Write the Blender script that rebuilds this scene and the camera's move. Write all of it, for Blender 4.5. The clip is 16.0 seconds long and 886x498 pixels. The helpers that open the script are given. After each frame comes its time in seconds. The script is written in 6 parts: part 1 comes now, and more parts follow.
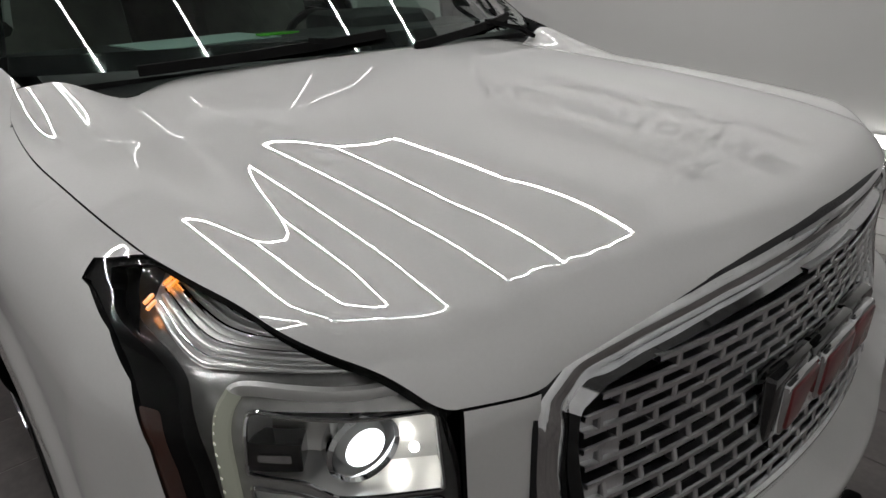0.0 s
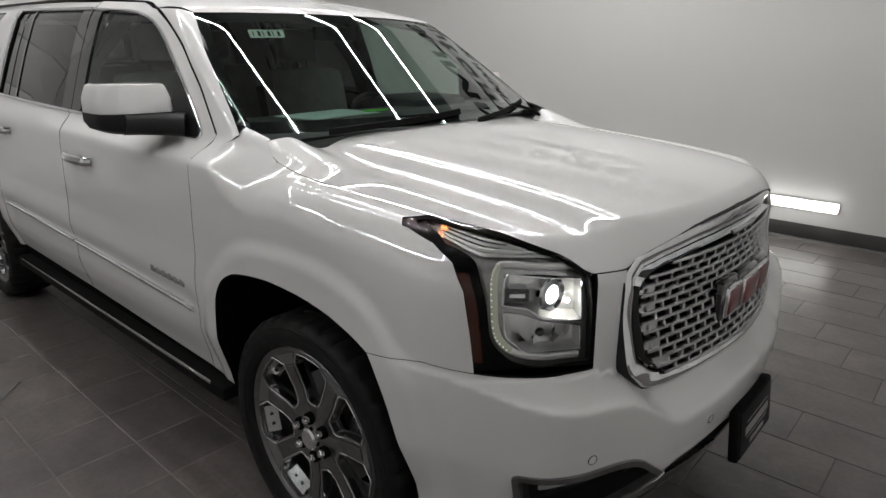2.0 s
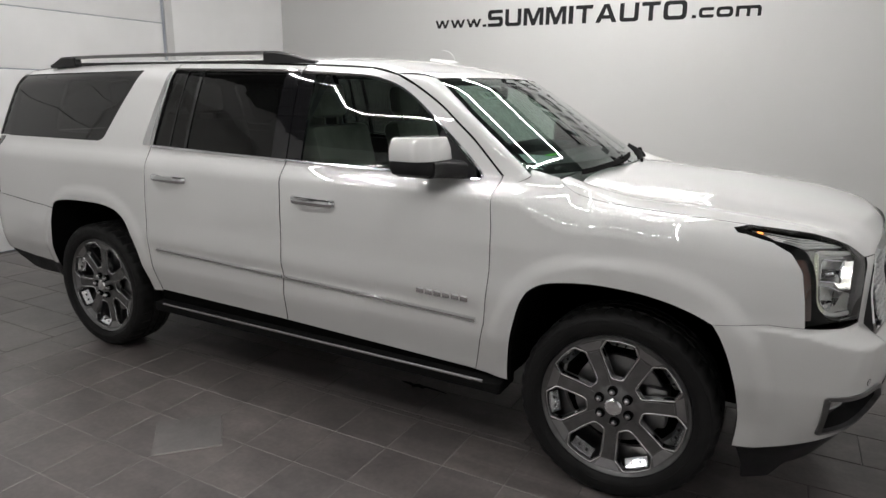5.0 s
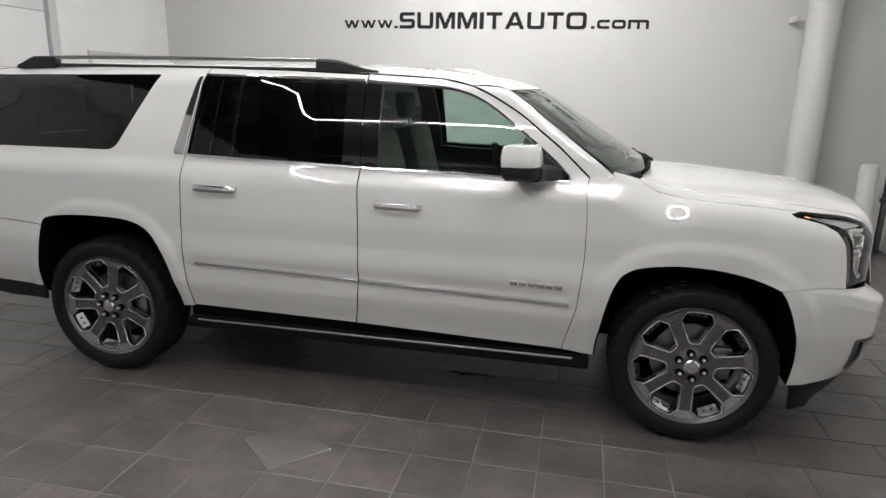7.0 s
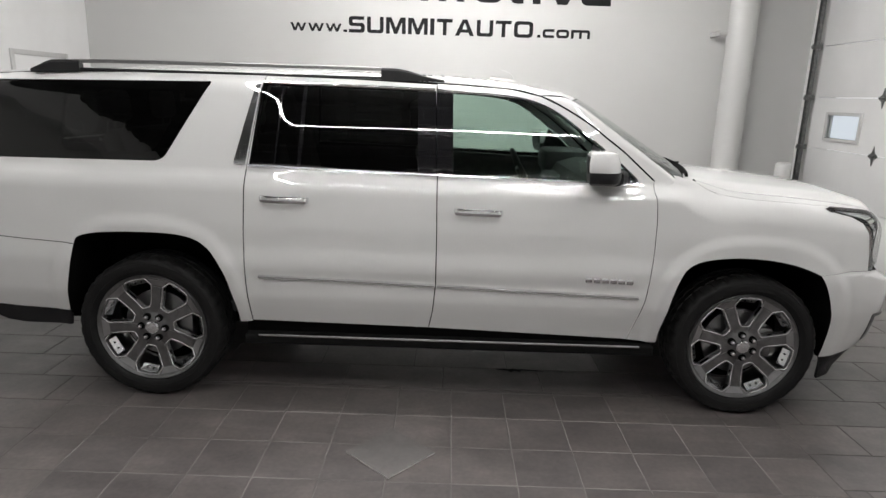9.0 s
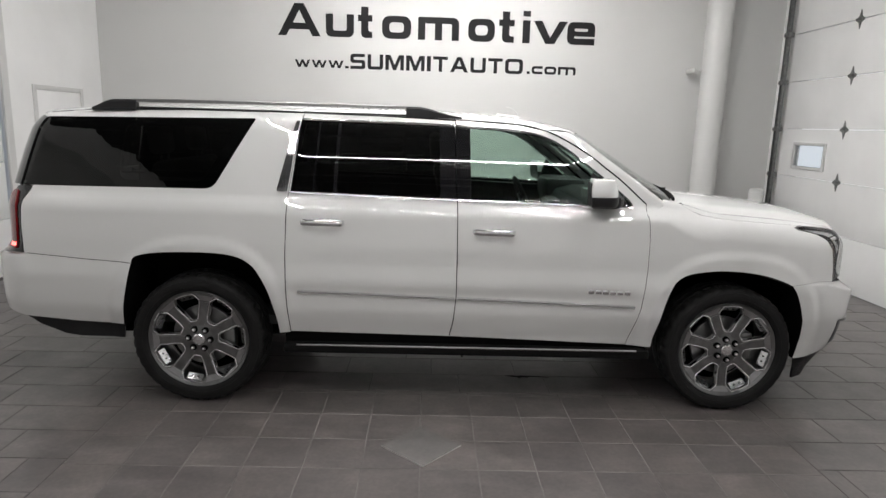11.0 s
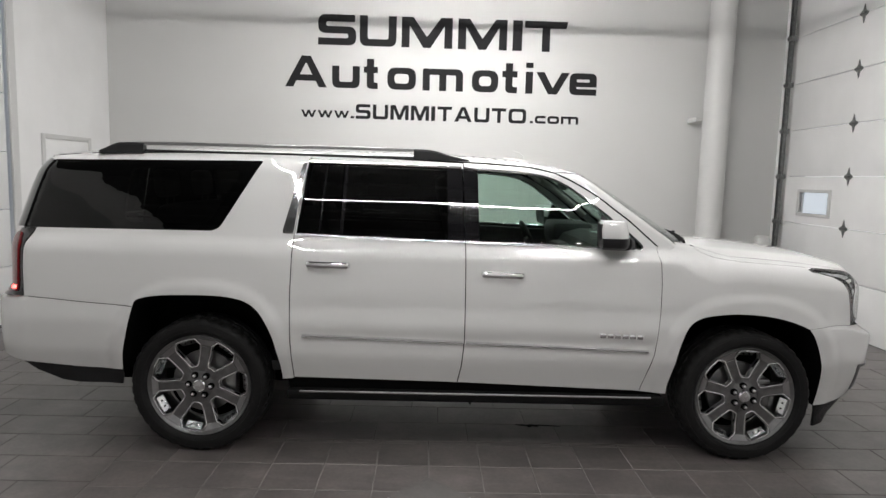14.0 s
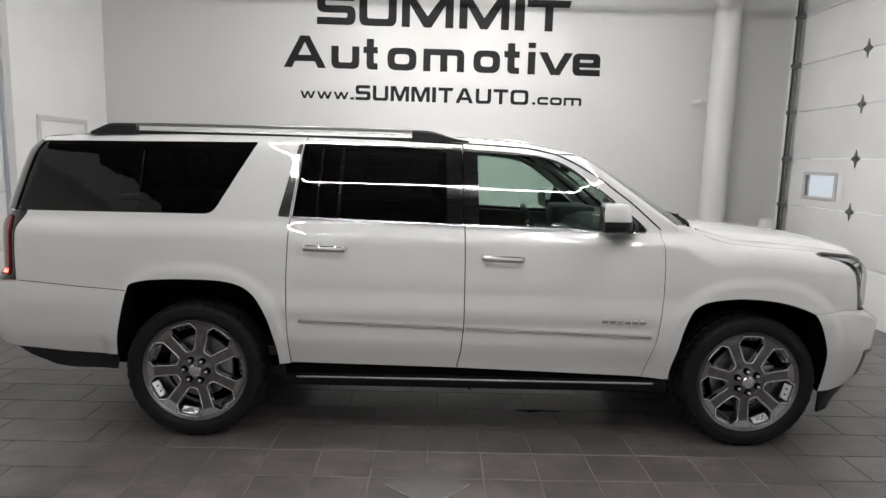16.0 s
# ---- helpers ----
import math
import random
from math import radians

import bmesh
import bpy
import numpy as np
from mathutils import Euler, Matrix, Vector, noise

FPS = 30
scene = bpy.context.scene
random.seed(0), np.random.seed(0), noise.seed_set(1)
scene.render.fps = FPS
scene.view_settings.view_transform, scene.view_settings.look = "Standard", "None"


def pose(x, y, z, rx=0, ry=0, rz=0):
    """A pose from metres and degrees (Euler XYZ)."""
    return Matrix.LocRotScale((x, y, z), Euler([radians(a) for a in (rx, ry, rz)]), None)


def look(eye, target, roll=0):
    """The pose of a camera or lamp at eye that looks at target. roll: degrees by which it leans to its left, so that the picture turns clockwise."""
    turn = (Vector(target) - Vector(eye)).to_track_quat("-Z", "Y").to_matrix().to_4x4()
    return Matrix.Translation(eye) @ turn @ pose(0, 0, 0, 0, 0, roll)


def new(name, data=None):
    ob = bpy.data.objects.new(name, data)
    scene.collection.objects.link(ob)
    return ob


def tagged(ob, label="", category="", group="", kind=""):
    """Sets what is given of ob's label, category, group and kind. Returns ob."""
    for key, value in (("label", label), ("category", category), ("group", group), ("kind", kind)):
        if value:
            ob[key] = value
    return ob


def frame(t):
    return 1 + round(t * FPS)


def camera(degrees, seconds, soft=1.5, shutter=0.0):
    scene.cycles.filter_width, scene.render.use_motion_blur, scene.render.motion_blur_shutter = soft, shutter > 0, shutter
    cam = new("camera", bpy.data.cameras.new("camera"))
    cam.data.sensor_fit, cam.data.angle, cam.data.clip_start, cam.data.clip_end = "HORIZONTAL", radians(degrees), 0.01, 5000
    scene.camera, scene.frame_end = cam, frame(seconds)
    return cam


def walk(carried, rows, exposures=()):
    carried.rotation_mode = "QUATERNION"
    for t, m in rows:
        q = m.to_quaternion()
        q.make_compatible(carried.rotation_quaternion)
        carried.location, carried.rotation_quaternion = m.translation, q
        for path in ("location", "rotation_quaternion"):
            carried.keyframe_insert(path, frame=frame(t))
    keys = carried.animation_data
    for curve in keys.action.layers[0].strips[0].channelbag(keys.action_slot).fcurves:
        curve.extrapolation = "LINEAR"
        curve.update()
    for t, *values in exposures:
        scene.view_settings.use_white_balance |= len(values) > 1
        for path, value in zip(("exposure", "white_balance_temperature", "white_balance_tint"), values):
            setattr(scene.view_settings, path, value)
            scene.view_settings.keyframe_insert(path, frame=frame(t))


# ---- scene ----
cam = camera(69.9, 16.0)
PATH = [
    (0, (2.834, -1.055, 1.512), (1.477, 0.165, 0.692), -1.0),
    (0.5, (2.881, -1.259, 1.533), (1.626, 0.054, 0.694), 0.6),
    (1, (3.011, -1.472, 1.525), (1.764, -0.124, 0.734), 0.4),
    (1.5, (3.074, -1.705, 1.575), (1.834, -0.329, 0.82), 0.5),
    (2, (3.108, -1.994, 1.596), (1.852, -0.561, 0.989), 0.7),
    (2.5, (3.022, -2.21, 1.581), (1.802, -0.713, 1.062), 0.8),
    (3, (2.85, -2.443, 1.585), (1.714, -0.88, 1.07), 0.9),
    (3.5, (2.724, -2.705, 1.605), (1.647, -1.098, 1.095), 1.0),
    (4, (2.593, -2.986, 1.655), (1.557, -1.353, 1.144), 1.0),
    (4.5, (2.362, -3.203, 1.652), (1.386, -1.532, 1.144), 1.1),
    (4.7, (2.278, -3.276, 1.644), (1.32, -1.591, 1.151), 1.0),
    (6.8, (1.151, -4.0, 1.688), (0.707, -2.112, 1.202), 1.1),
    (7, (1.026, -4.065, 1.708), (0.63, -2.166, 1.22), 1.4),
    (7.5, (0.772, -4.176, 1.712), (0.473, -2.259, 1.228), 1.4),
    (8, (0.478, -4.16, 1.695), (0.288, -2.228, 1.214), 1.6),
    (8.5, (0.224, -4.181, 1.706), (0.131, -2.241, 1.228), 1.7),
    (9, (-0.024, -4.288, 1.723), (-0.032, -2.345, 1.249), 1.8),
    (9.2, (-0.084, -4.369, 1.73), (-0.069, -2.424, 1.265), 1.6),
    (11.5, (-0.266, -4.738, 1.761), (-0.212, -2.773, 1.394), 1.7),
    (12, (-0.269, -4.73, 1.773), (-0.22, -2.76, 1.431), 1.7),
    (12.5, (-0.277, -4.73, 1.768), (-0.229, -2.752, 1.476), 1.8),
    (13, (-0.286, -4.73, 1.746), (-0.239, -2.746, 1.503), 1.7),
    (13.5, (-0.298, -4.692, 1.693), (-0.253, -2.706, 1.465), 1.6),
    (14, (-0.296, -4.671, 1.683), (-0.252, -2.684, 1.459), 1.6),
    (14.5, (-0.285, -4.632, 1.678), (-0.242, -2.644, 1.456), 1.7),
    (15, (-0.256, -4.575, 1.658), (-0.216, -2.588, 1.431), 1.6),
    (15.5, (-0.267, -4.565, 1.651), (-0.226, -2.581, 1.395), 1.7),
    (16, (-0.275, -4.597, 1.677), (-0.237, -2.617, 1.4), 1.6),
]
EXPOSURES = [(0.0, -0.80), (0.7, -0.76), (1.5, -0.53), (2.5, -0.34), (3.0, -0.27), (3.5, -0.14), (4.5, -0.06), (7.0, 0.14), (9.0, 0.20), (11.5, 0.16), (16.0, 0.14)]
walk(cam, [(t, look(eye, target, roll)) for t, eye, target, roll in PATH], EXPOSURES)
# strength of the hanging lights, their height and runs (plan)
LED, LED_Z = 124.0, 3.72
LED_RUNS = [((-1.75, 2.43), (1.77, 2.43)), ((-1.71, 1.49), (1.73, 1.49)), ((-1.75, 0.03), (1.77, 0.03)), ((-1.75, 0.07), (-1.75, 2.39)), ((1.77, 0.07), (1.77, 2.39)),
            # Run at y -0.75 is assumed, an added side that closes the second loop.
            ((-1.75, -3.83), (1.77, -3.83)), ((-1.75, -0.75), (1.77, -0.75)), ((-1.75, -3.79), (-1.75, -0.79)), ((1.77, -3.79), (1.77, -0.79))]

# ---------------------------------------------------------------- world and light
world = bpy.data.worlds.new("world")
scene.world = world
world.use_nodes = True
world.node_tree.nodes["Background"].inputs[0].default_value = (0.75, 0.85, 1.0, 1)
world.node_tree.nodes["Background"].inputs[1].default_value = 0.3


# ---------------------------------------------------------------- materials
def mat(name, color, rough=0.5, metal=0.0, **kw):
    m = bpy.data.materials.new(name)
    m.use_nodes = True
    b = m.node_tree.nodes["Principled BSDF"]
    b.inputs["Base Color"].default_value = (*color, 1)
    b.inputs["Roughness"].default_value = rough
    b.inputs["Metallic"].default_value = metal
    for k, v in kw.items():
        b.inputs[k.replace("_", " ")].default_value = v
    return m


def nodes(m):
    nt = m.node_tree
    return nt, nt.nodes["Principled BSDF"]


def add(nt, kind):
    return nt.nodes.new(kind)


def ramp(nt, src, stops):
    r = nt.nodes.new("ShaderNodeValToRGB")
    e = r.color_ramp.elements
    while len(e) < len(stops):
        e.new(0.5)
    for el, (p, c) in zip(e, stops):
        el.position, el.color = p, (*c, 1)
    nt.links.new(src, r.inputs[0])
    return r.outputs[0]


def vary(m, scale, lo, hi, scale2=None, bump=0.0, bump_scale=200.0, rough=None):
    """Two-scale colour variation between lo and hi, roughness variation and fine bump, in metres."""
    nt, b = nodes(m)
    tc = add(nt, "ShaderNodeNewGeometry")
    n1 = add(nt, "ShaderNodeTexNoise")
    n1.inputs["Scale"].default_value = scale
    n1.inputs["Detail"].default_value = 6
    nt.links.new(tc.outputs["Position"], n1.inputs["Vector"])
    c = ramp(nt, n1.outputs["Fac"], [(0.3, lo), (0.7, hi)])
    if scale2:
        n2 = add(nt, "ShaderNodeTexNoise")
        n2.inputs["Scale"].default_value = scale2
        n2.inputs["Detail"].default_value = 4
        nt.links.new(tc.outputs["Position"], n2.inputs["Vector"])
        g = ramp(nt, n2.outputs["Fac"], [(0.3, (0.88, 0.88, 0.88)), (0.7, (1, 1, 1))])
        mx = add(nt, "ShaderNodeMix")
        mx.data_type, mx.blend_type = "RGBA", "MULTIPLY"
        mx.inputs[0].default_value = 1
        nt.links.new(c, mx.inputs[6])
        nt.links.new(g, mx.inputs[7])
        c = mx.outputs[2]
    nt.links.new(c, b.inputs["Base Color"])
    if rough:
        mr = add(nt, "ShaderNodeMapRange")
        mr.inputs[1].default_value, mr.inputs[2].default_value = 0.3, 0.7
        mr.inputs[3].default_value, mr.inputs[4].default_value = rough
        nt.links.new(n1.outputs["Fac"], mr.inputs[0])
        nt.links.new(mr.outputs[0], b.inputs["Roughness"])
    if bump:
        n3 = add(nt, "ShaderNodeTexNoise")
        n3.inputs["Scale"].default_value = bump_scale
        n3.inputs["Detail"].default_value = 3
        nt.links.new(tc.outputs["Position"], n3.inputs["Vector"])
        bp = add(nt, "ShaderNodeBump")
        bp.inputs["Strength"].default_value = bump
        bp.inputs["Distance"].default_value = 0.002
        nt.links.new(n3.outputs["Fac"], bp.inputs["Height"])
        nt.links.new(bp.outputs["Normal"], b.inputs["Normal"])
    return m


def thin_glass(name, tint, gloss=1.0, base=0.05):
    """A thin pane: tinted see-through with a mirror gloss by the Fresnel law."""
    m = bpy.data.materials.new(name)
    m.use_nodes = True
    nt = m.node_tree
    nt.nodes.remove(nt.nodes["Principled BSDF"])
    out = nt.nodes["Material Output"]
    tr = add(nt, "ShaderNodeBsdfTransparent")
    tr.inputs[0].default_value = (*tint, 1)
    gl = add(nt, "ShaderNodeBsdfGlossy")
    gl.inputs["Roughness"].default_value = 0.0
    gl.inputs["Color"].default_value = (gloss, gloss, gloss, 1)
    lw = add(nt, "ShaderNodeLayerWeight")
    pw, mr = add(nt, "ShaderNodeMath"), add(nt, "ShaderNodeMapRange")
    pw.operation, pw.inputs[1].default_value = "POWER", 4.5
    mr.inputs[3].default_value, mr.inputs[4].default_value = base, 1.0
    nt.links.new(lw.outputs["Facing"], pw.inputs[0])
    nt.links.new(pw.outputs[0], mr.inputs[0])
    mx = add(nt, "ShaderNodeMixShader")
    nt.links.new(mr.outputs[0], mx.inputs[0])
    nt.links.new(tr.outputs[0], mx.inputs[1])
    nt.links.new(gl.outputs[0], mx.inputs[2])
    nt.links.new(mx.outputs[0], out.inputs[0])
    return m


def glow(name, color, strength):
    m = mat(name, (0.9, 0.9, 0.9), 0.4)
    b = m.node_tree.nodes["Principled BSDF"]
    b.inputs["Emission Color"].default_value = (*color, 1)
    b.inputs["Emission Strength"].default_value = strength
    return m


PAINT = vary(mat("pearl_white_paint", (0.8, 0.8, 0.78), 0.32, 0.0, Coat_Weight=1.0, Coat_Roughness=0.0, Coat_IOR=2.1, Specular_IOR_Level=0.0),
             220, (0.70, 0.70, 0.692), (0.72, 0.72, 0.712))
CHROME = vary(mat("chrome", (0.8, 0.81, 0.82), 0.06, 1.0), 40, (0.72, 0.73, 0.74), (0.82, 0.83, 0.84), rough=(0.04, 0.09))
SATIN = vary(mat("satin_chrome", (0.6, 0.61, 0.62), 0.22, 1.0), 60, (0.72, 0.73, 0.74), (0.82, 0.83, 0.84), rough=(0.16, 0.25))
GLOSS_BLACK = mat("gloss_black_trim", (0.006, 0.006, 0.007), 0.06, Coat_Weight=1.0, Coat_Roughness=0.02)
BLACK = vary(mat("black_plastic", (0.015, 0.015, 0.016), 0.5, Specular_IOR_Level=0.3), 8, (0.010, 0.010, 0.011), (0.02, 0.02, 0.021), bump=0.3, bump_scale=700, rough=(0.4, 0.6))
# Black rubber; also colours the panel edges as the shade in shut gaps.
RUBBER_GAP_SHADE = mat("black_rubber_and_gap_shade", (0.008, 0.008, 0.008), 0.8, Specular_IOR_Level=0.1)
UNDER = mat("underbody_black", (0.004, 0.004, 0.004), 0.9, Specular_IOR_Level=0.05)
RUBBER = vary(mat("tyre_rubber", (0.018, 0.018, 0.018), 0.6, Specular_IOR_Level=0.2), 30, (0.008, 0.008, 0.0082), (0.015, 0.0148, 0.0148), bump=0.4, bump_scale=400, rough=(0.45, 0.7))
RAIL = vary(mat("dull_silver_rail", (0.3, 0.3, 0.3), 0.35, 0.9), 40, (0.20, 0.20, 0.20), (0.28, 0.28, 0.28), rough=(0.3, 0.42))
SPOKE = vary(mat("dark_grey_spoke", (0.14, 0.14, 0.145), 0.32, 0.9), 25, (0.175, 0.175, 0.177), (0.235, 0.235, 0.237), bump=0.08, bump_scale=900, rough=(0.28, 0.33))
WHEEL = vary(mat("machined_grey_alloy", (0.42, 0.42, 0.43), 0.3, 1.0), 25, (0.32, 0.32, 0.325), (0.40, 0.40, 0.405), bump=0.1, bump_scale=900, rough=(0.28, 0.36))
INSERT = mat("polished_insert", (0.78, 0.79, 0.80), 0.16, 1.0)
STEEL = mat("brake_steel", (0.25, 0.25, 0.25), 0.4, 1.0)
GLASS = thin_glass("green_tinted_glass", (0.64, 0.76, 0.70))
WSGLASS = thin_glass("windshield_glass", (0.50, 0.59, 0.55))
DARKGLASS = thin_glass("privacy_glass", (0.06, 0.063, 0.06))
LENS = thin_glass("clear_lens", (0.95, 0.955, 0.955), 0.7, 0.02)
TRIM = vary(mat("dark_cabin_trim", (0.03, 0.03, 0.032), 0.6), 20, (0.022, 0.022, 0.023), (0.04, 0.04, 0.042), bump=0.3, bump_scale=500)
LEATHER = vary(mat("light_grey_leather", (0.36, 0.34, 0.31), 0.5), 12, (0.19, 0.18, 0.165), (0.26, 0.245, 0.225), 80, bump=0.4, bump_scale=350)
HEADLINER = vary(mat("grey_headliner", (0.3, 0.29, 0.28), 0.9), 60, (0.26, 0.255, 0.25), (0.33, 0.32, 0.31))
# North wall white is held darker, offsetting the lamp run close to it.
WHITE_DIMMED = vary(mat("white_paint_dimmed", (0.78, 0.77, 0.75), 0.42), 0.8, (0.555, 0.555, 0.545), (0.575, 0.575, 0.565), None, bump=0.25, bump_scale=160, rough=(0.36, 0.48))
# Lighter copy of the same white, for walls and doors that get less light.
WHITE_LIFTED = vary(mat("white_paint_lifted", (0.76, 0.76, 0.75), 0.4), 2, (0.76, 0.76, 0.755), (0.82, 0.82, 0.815), bump=0.25, bump_scale=120)
INK = mat("black_vinyl", (0.010, 0.010, 0.011), 0.6, Specular_IOR_Level=0.2)
GREYMETAL = vary(mat("galvanised_steel", (0.35, 0.35, 0.35), 0.4, 0.9), 30, (0.13, 0.135, 0.132), (0.25, 0.255, 0.25))
BASE = vary(mat("dark_cove_base", (0.05, 0.048, 0.046), 0.5), 5, (0.04, 0.039, 0.037), (0.06, 0.058, 0.055))
# Deck grey darkened to near black, so upward lamp light leaves it dim.
CEIL = vary(mat("ceiling_deck_darkened", (0.30, 0.30, 0.30), 0.7), 2, (0.045, 0.045, 0.045), (0.065, 0.065, 0.065))
TUBE = glow("led_tube", (1.0, 0.98, 0.965), LED)
RED = mat("red_lens", (0.16, 0.003, 0.005), 0.12, Coat_Weight=1.0)
REDGLOW = glow("red_lamp", (1.0, 0.03, 0.02), 6)
AMBER = mat("amber_reflector", (0.050, 0.013, 0.006), 0.25, Coat_Weight=0.5)
AMBERGLOW = glow("amber_lamp", (1.0, 0.30, 0.02), 2.2)
PROJ = glow("projector_light", (0.92, 0.97, 1.0), 9)
BULB = glow("bulb_light", (1.0, 0.97, 0.9), 60)
LAMPBLACK = mat("lamp_border_black", (0.003, 0.003, 0.003), 0.3, Specular_IOR_Level=0.04)
DRL = glow("daylight_strip", (0.98, 1.0, 0.80), 0.13)
DRL.node_tree.nodes["Principled BSDF"].inputs["Base Color"].default_value = (0.30, 0.31, 0.25, 1)
DOT = glow("guide_light", (1.0, 1.0, 0.75), 0.8)
LAMPFRAME = vary(mat("lamp_frame_grey", (0.10, 0.10, 0.10), 0.22, 0.6), 60, (0.42, 0.42, 0.41), (0.56, 0.56, 0.55))
LAMPSILVER = mat("lamp_reflector_silver", (0.85, 0.85, 0.84), 0.34, 0.85)
LAMPGREY = mat("lamp_ribbed_grey", (0.72, 0.72, 0.71), 0.28, 0.5)
LATTICE = vary(mat("grille_satin_chrome", (0.6, 0.6, 0.61), 0.4, 1.0), 60, (0.60, 0.60, 0.61), (0.70, 0.70, 0.71), rough=(0.28, 0.36))
PAPER = mat("pale_paper", (0.55, 0.68, 0.64), 0.6)
GREEN = mat("bright_green_tag", (0.12, 0.75, 0.03), 0.5)


# ---------------------------------------------------------------- mesh helpers
def link(name, me, parent=None, label=""):
    ob = new(name, me)
    if parent:
        ob.parent = parent
    return tagged(ob, label) if label else ob


def from_data(name, verts, faces, material, parent=None, label="", smooth=False, normals=None):
    me = bpy.data.meshes.new(name)
    me.from_pydata([tuple(v) for v in verts], [], [tuple(f) for f in faces])
    me.materials.append(material)
    me.polygons.foreach_set("use_smooth", [smooth] * len(me.polygons))
    me.update()
    return link(name, me, parent, label)


def part(name, bm, material, parent=None, label="", smooth=False):
    me = bpy.data.meshes.new(name)
    bm.normal_update()
    bm.to_mesh(me)
    bm.free()
    me.materials.append(material)
    if smooth:
        me.polygons.foreach_set("use_smooth", [True] * len(me.polygons))
        me.set_sharp_from_angle(angle=radians(35))
    return link(name, me, parent, label)


def box_bm(bm, lo, hi, bevel=0.0, m=None):
    r = bmesh.ops.create_cube(bm, size=1)
    vs = r["verts"]
    c = [(a + b) / 2 for a, b in zip(lo, hi)]
    s = [abs(b - a) for a, b in zip(lo, hi)]
    bmesh.ops.transform(bm, matrix=Matrix.Translation(c) @ Matrix.Diagonal((*s, 1)), verts=vs)
    if bevel:
        es = list({e for v in vs for e in v.link_edges})
        r = bmesh.ops.bevel(bm, geom=es, offset=bevel, segments=2, affect="EDGES", profile=0.5)
        vs = list({v for f in r["faces"] for v in f.verts} | {v for v in vs if v.is_valid})
    if m is not None:
        bmesh.ops.transform(bm, matrix=m, verts=vs)
    return vs


def box(name, lo, hi, material, parent=None, bevel=0.0, label="", m=None):
    bm = bmesh.new()
    box_bm(bm, lo, hi, bevel, m)
    return part(name, bm, material, parent, label, smooth=bevel > 0)


def cyl_bm(bm, r0, r1, h, seg=24, m=None, cap=True):
    r = bmesh.ops.create_cone(bm, cap_ends=cap, segments=seg, radius1=r0, radius2=r1, depth=h)
    if m is not None:
        bmesh.ops.transform(bm, matrix=m, verts=r["verts"])
    return r["verts"]


def sub(name, label, parent=None):
    """A part made of several pieces, under the car."""
    ob = tagged(new(name), label)
    ob.parent = parent or car
    return ob


def empty(name, label, category, group="", kind=""):
    return tagged(new(name), label, category, group, kind)


def lathe(name, prof, seg, material, parent=None, label="", axis="y", wob=None, m=None):
    """prof: (radius, along) pairs, turned about the axis."""
    prof = np.array(prof)
    vs, fs = [], []
    n = len(prof)
    for i in range(seg):
        a = 2 * math.pi * i / seg
        for j, (r, h) in enumerate(prof):
            rr = r + (wob(i, j) if wob else 0)
            vs.append((rr * math.cos(a), h, rr * math.sin(a)))
    for i in range(seg):
        k = (i + 1) % seg
        for j in range(n - 1):
            fs.append((i * n + j, i * n + j + 1, k * n + j + 1, k * n + j))
    bm = bmesh.new()
    bv = [bm.verts.new(v) for v in vs]
    for f in fs:
        bm.faces.new([bv[i] for i in f])
    if m is not None:
        bmesh.ops.transform(bm, matrix=m, verts=bm.verts)
    return part(name, bm, material, parent, label, smooth=True)


def sweep(name, path, section, material, parent=None, label="", closed=False, up=(0, 0, 1), smooth=True):
    """A section (list of 2D points) carried along a path of 3D points."""
    P = [Vector(p) for p in path]
    n, k = len(P), len(section)
    vs, fs = [], []
    for i, p in enumerate(P):
        a = P[(i - 1) % n] if closed or i else P[0]
        b = P[(i + 1) % n] if closed or i < n - 1 else P[-1]
        t = (b - a).normalized()
        s = t.cross(Vector(up)).normalized()
        w = s.cross(t)
        vs += [p + s * x + w * y for x, y in section]
    for i in range(n if closed else n - 1):
        for j in range(k):
            fs.append((i * k + j, i * k + (j + 1) % k, (i + 1) % n * k + (j + 1) % k, (i + 1) % n * k + j))
    if not closed:
        fs += [tuple(range(k))[::-1], tuple((n - 1) * k + j for j in range(k))]
    bm = bmesh.new()
    bv = [bm.verts.new(v) for v in vs]
    for f in fs:
        bm.faces.new([bv[i] for i in f])
    bmesh.ops.recalc_face_normals(bm, faces=bm.faces)
    return part(name, bm, material, parent, label, smooth=smooth)


def ring(r, n=8, sx=1.0):
    return [(r * sx * math.cos(2 * math.pi * i / n), r * math.sin(2 * math.pi * i / n)) for i in range(n)]


def spline(pts, n=8):
    """Catmull-Rom through the points, ends included."""
    p = np.array(pts, float)
    q = np.vstack([2 * p[0] - p[1], p, 2 * p[-1] - p[-2]])
    out = []
    for i in range(1, len(q) - 2):
        for s in np.arange(n) / n:
            out.append(0.5 * (2 * q[i] + (q[i + 1] - q[i - 1]) * s + (2 * q[i - 1] - 5 * q[i] + 4 * q[i + 1] - q[i + 2]) * s * s
                              + (3 * q[i] - q[i - 1] - 3 * q[i + 1] + q[i + 2]) * s ** 3))
    out.append(p[-1])
    return [tuple(o) for o in out]


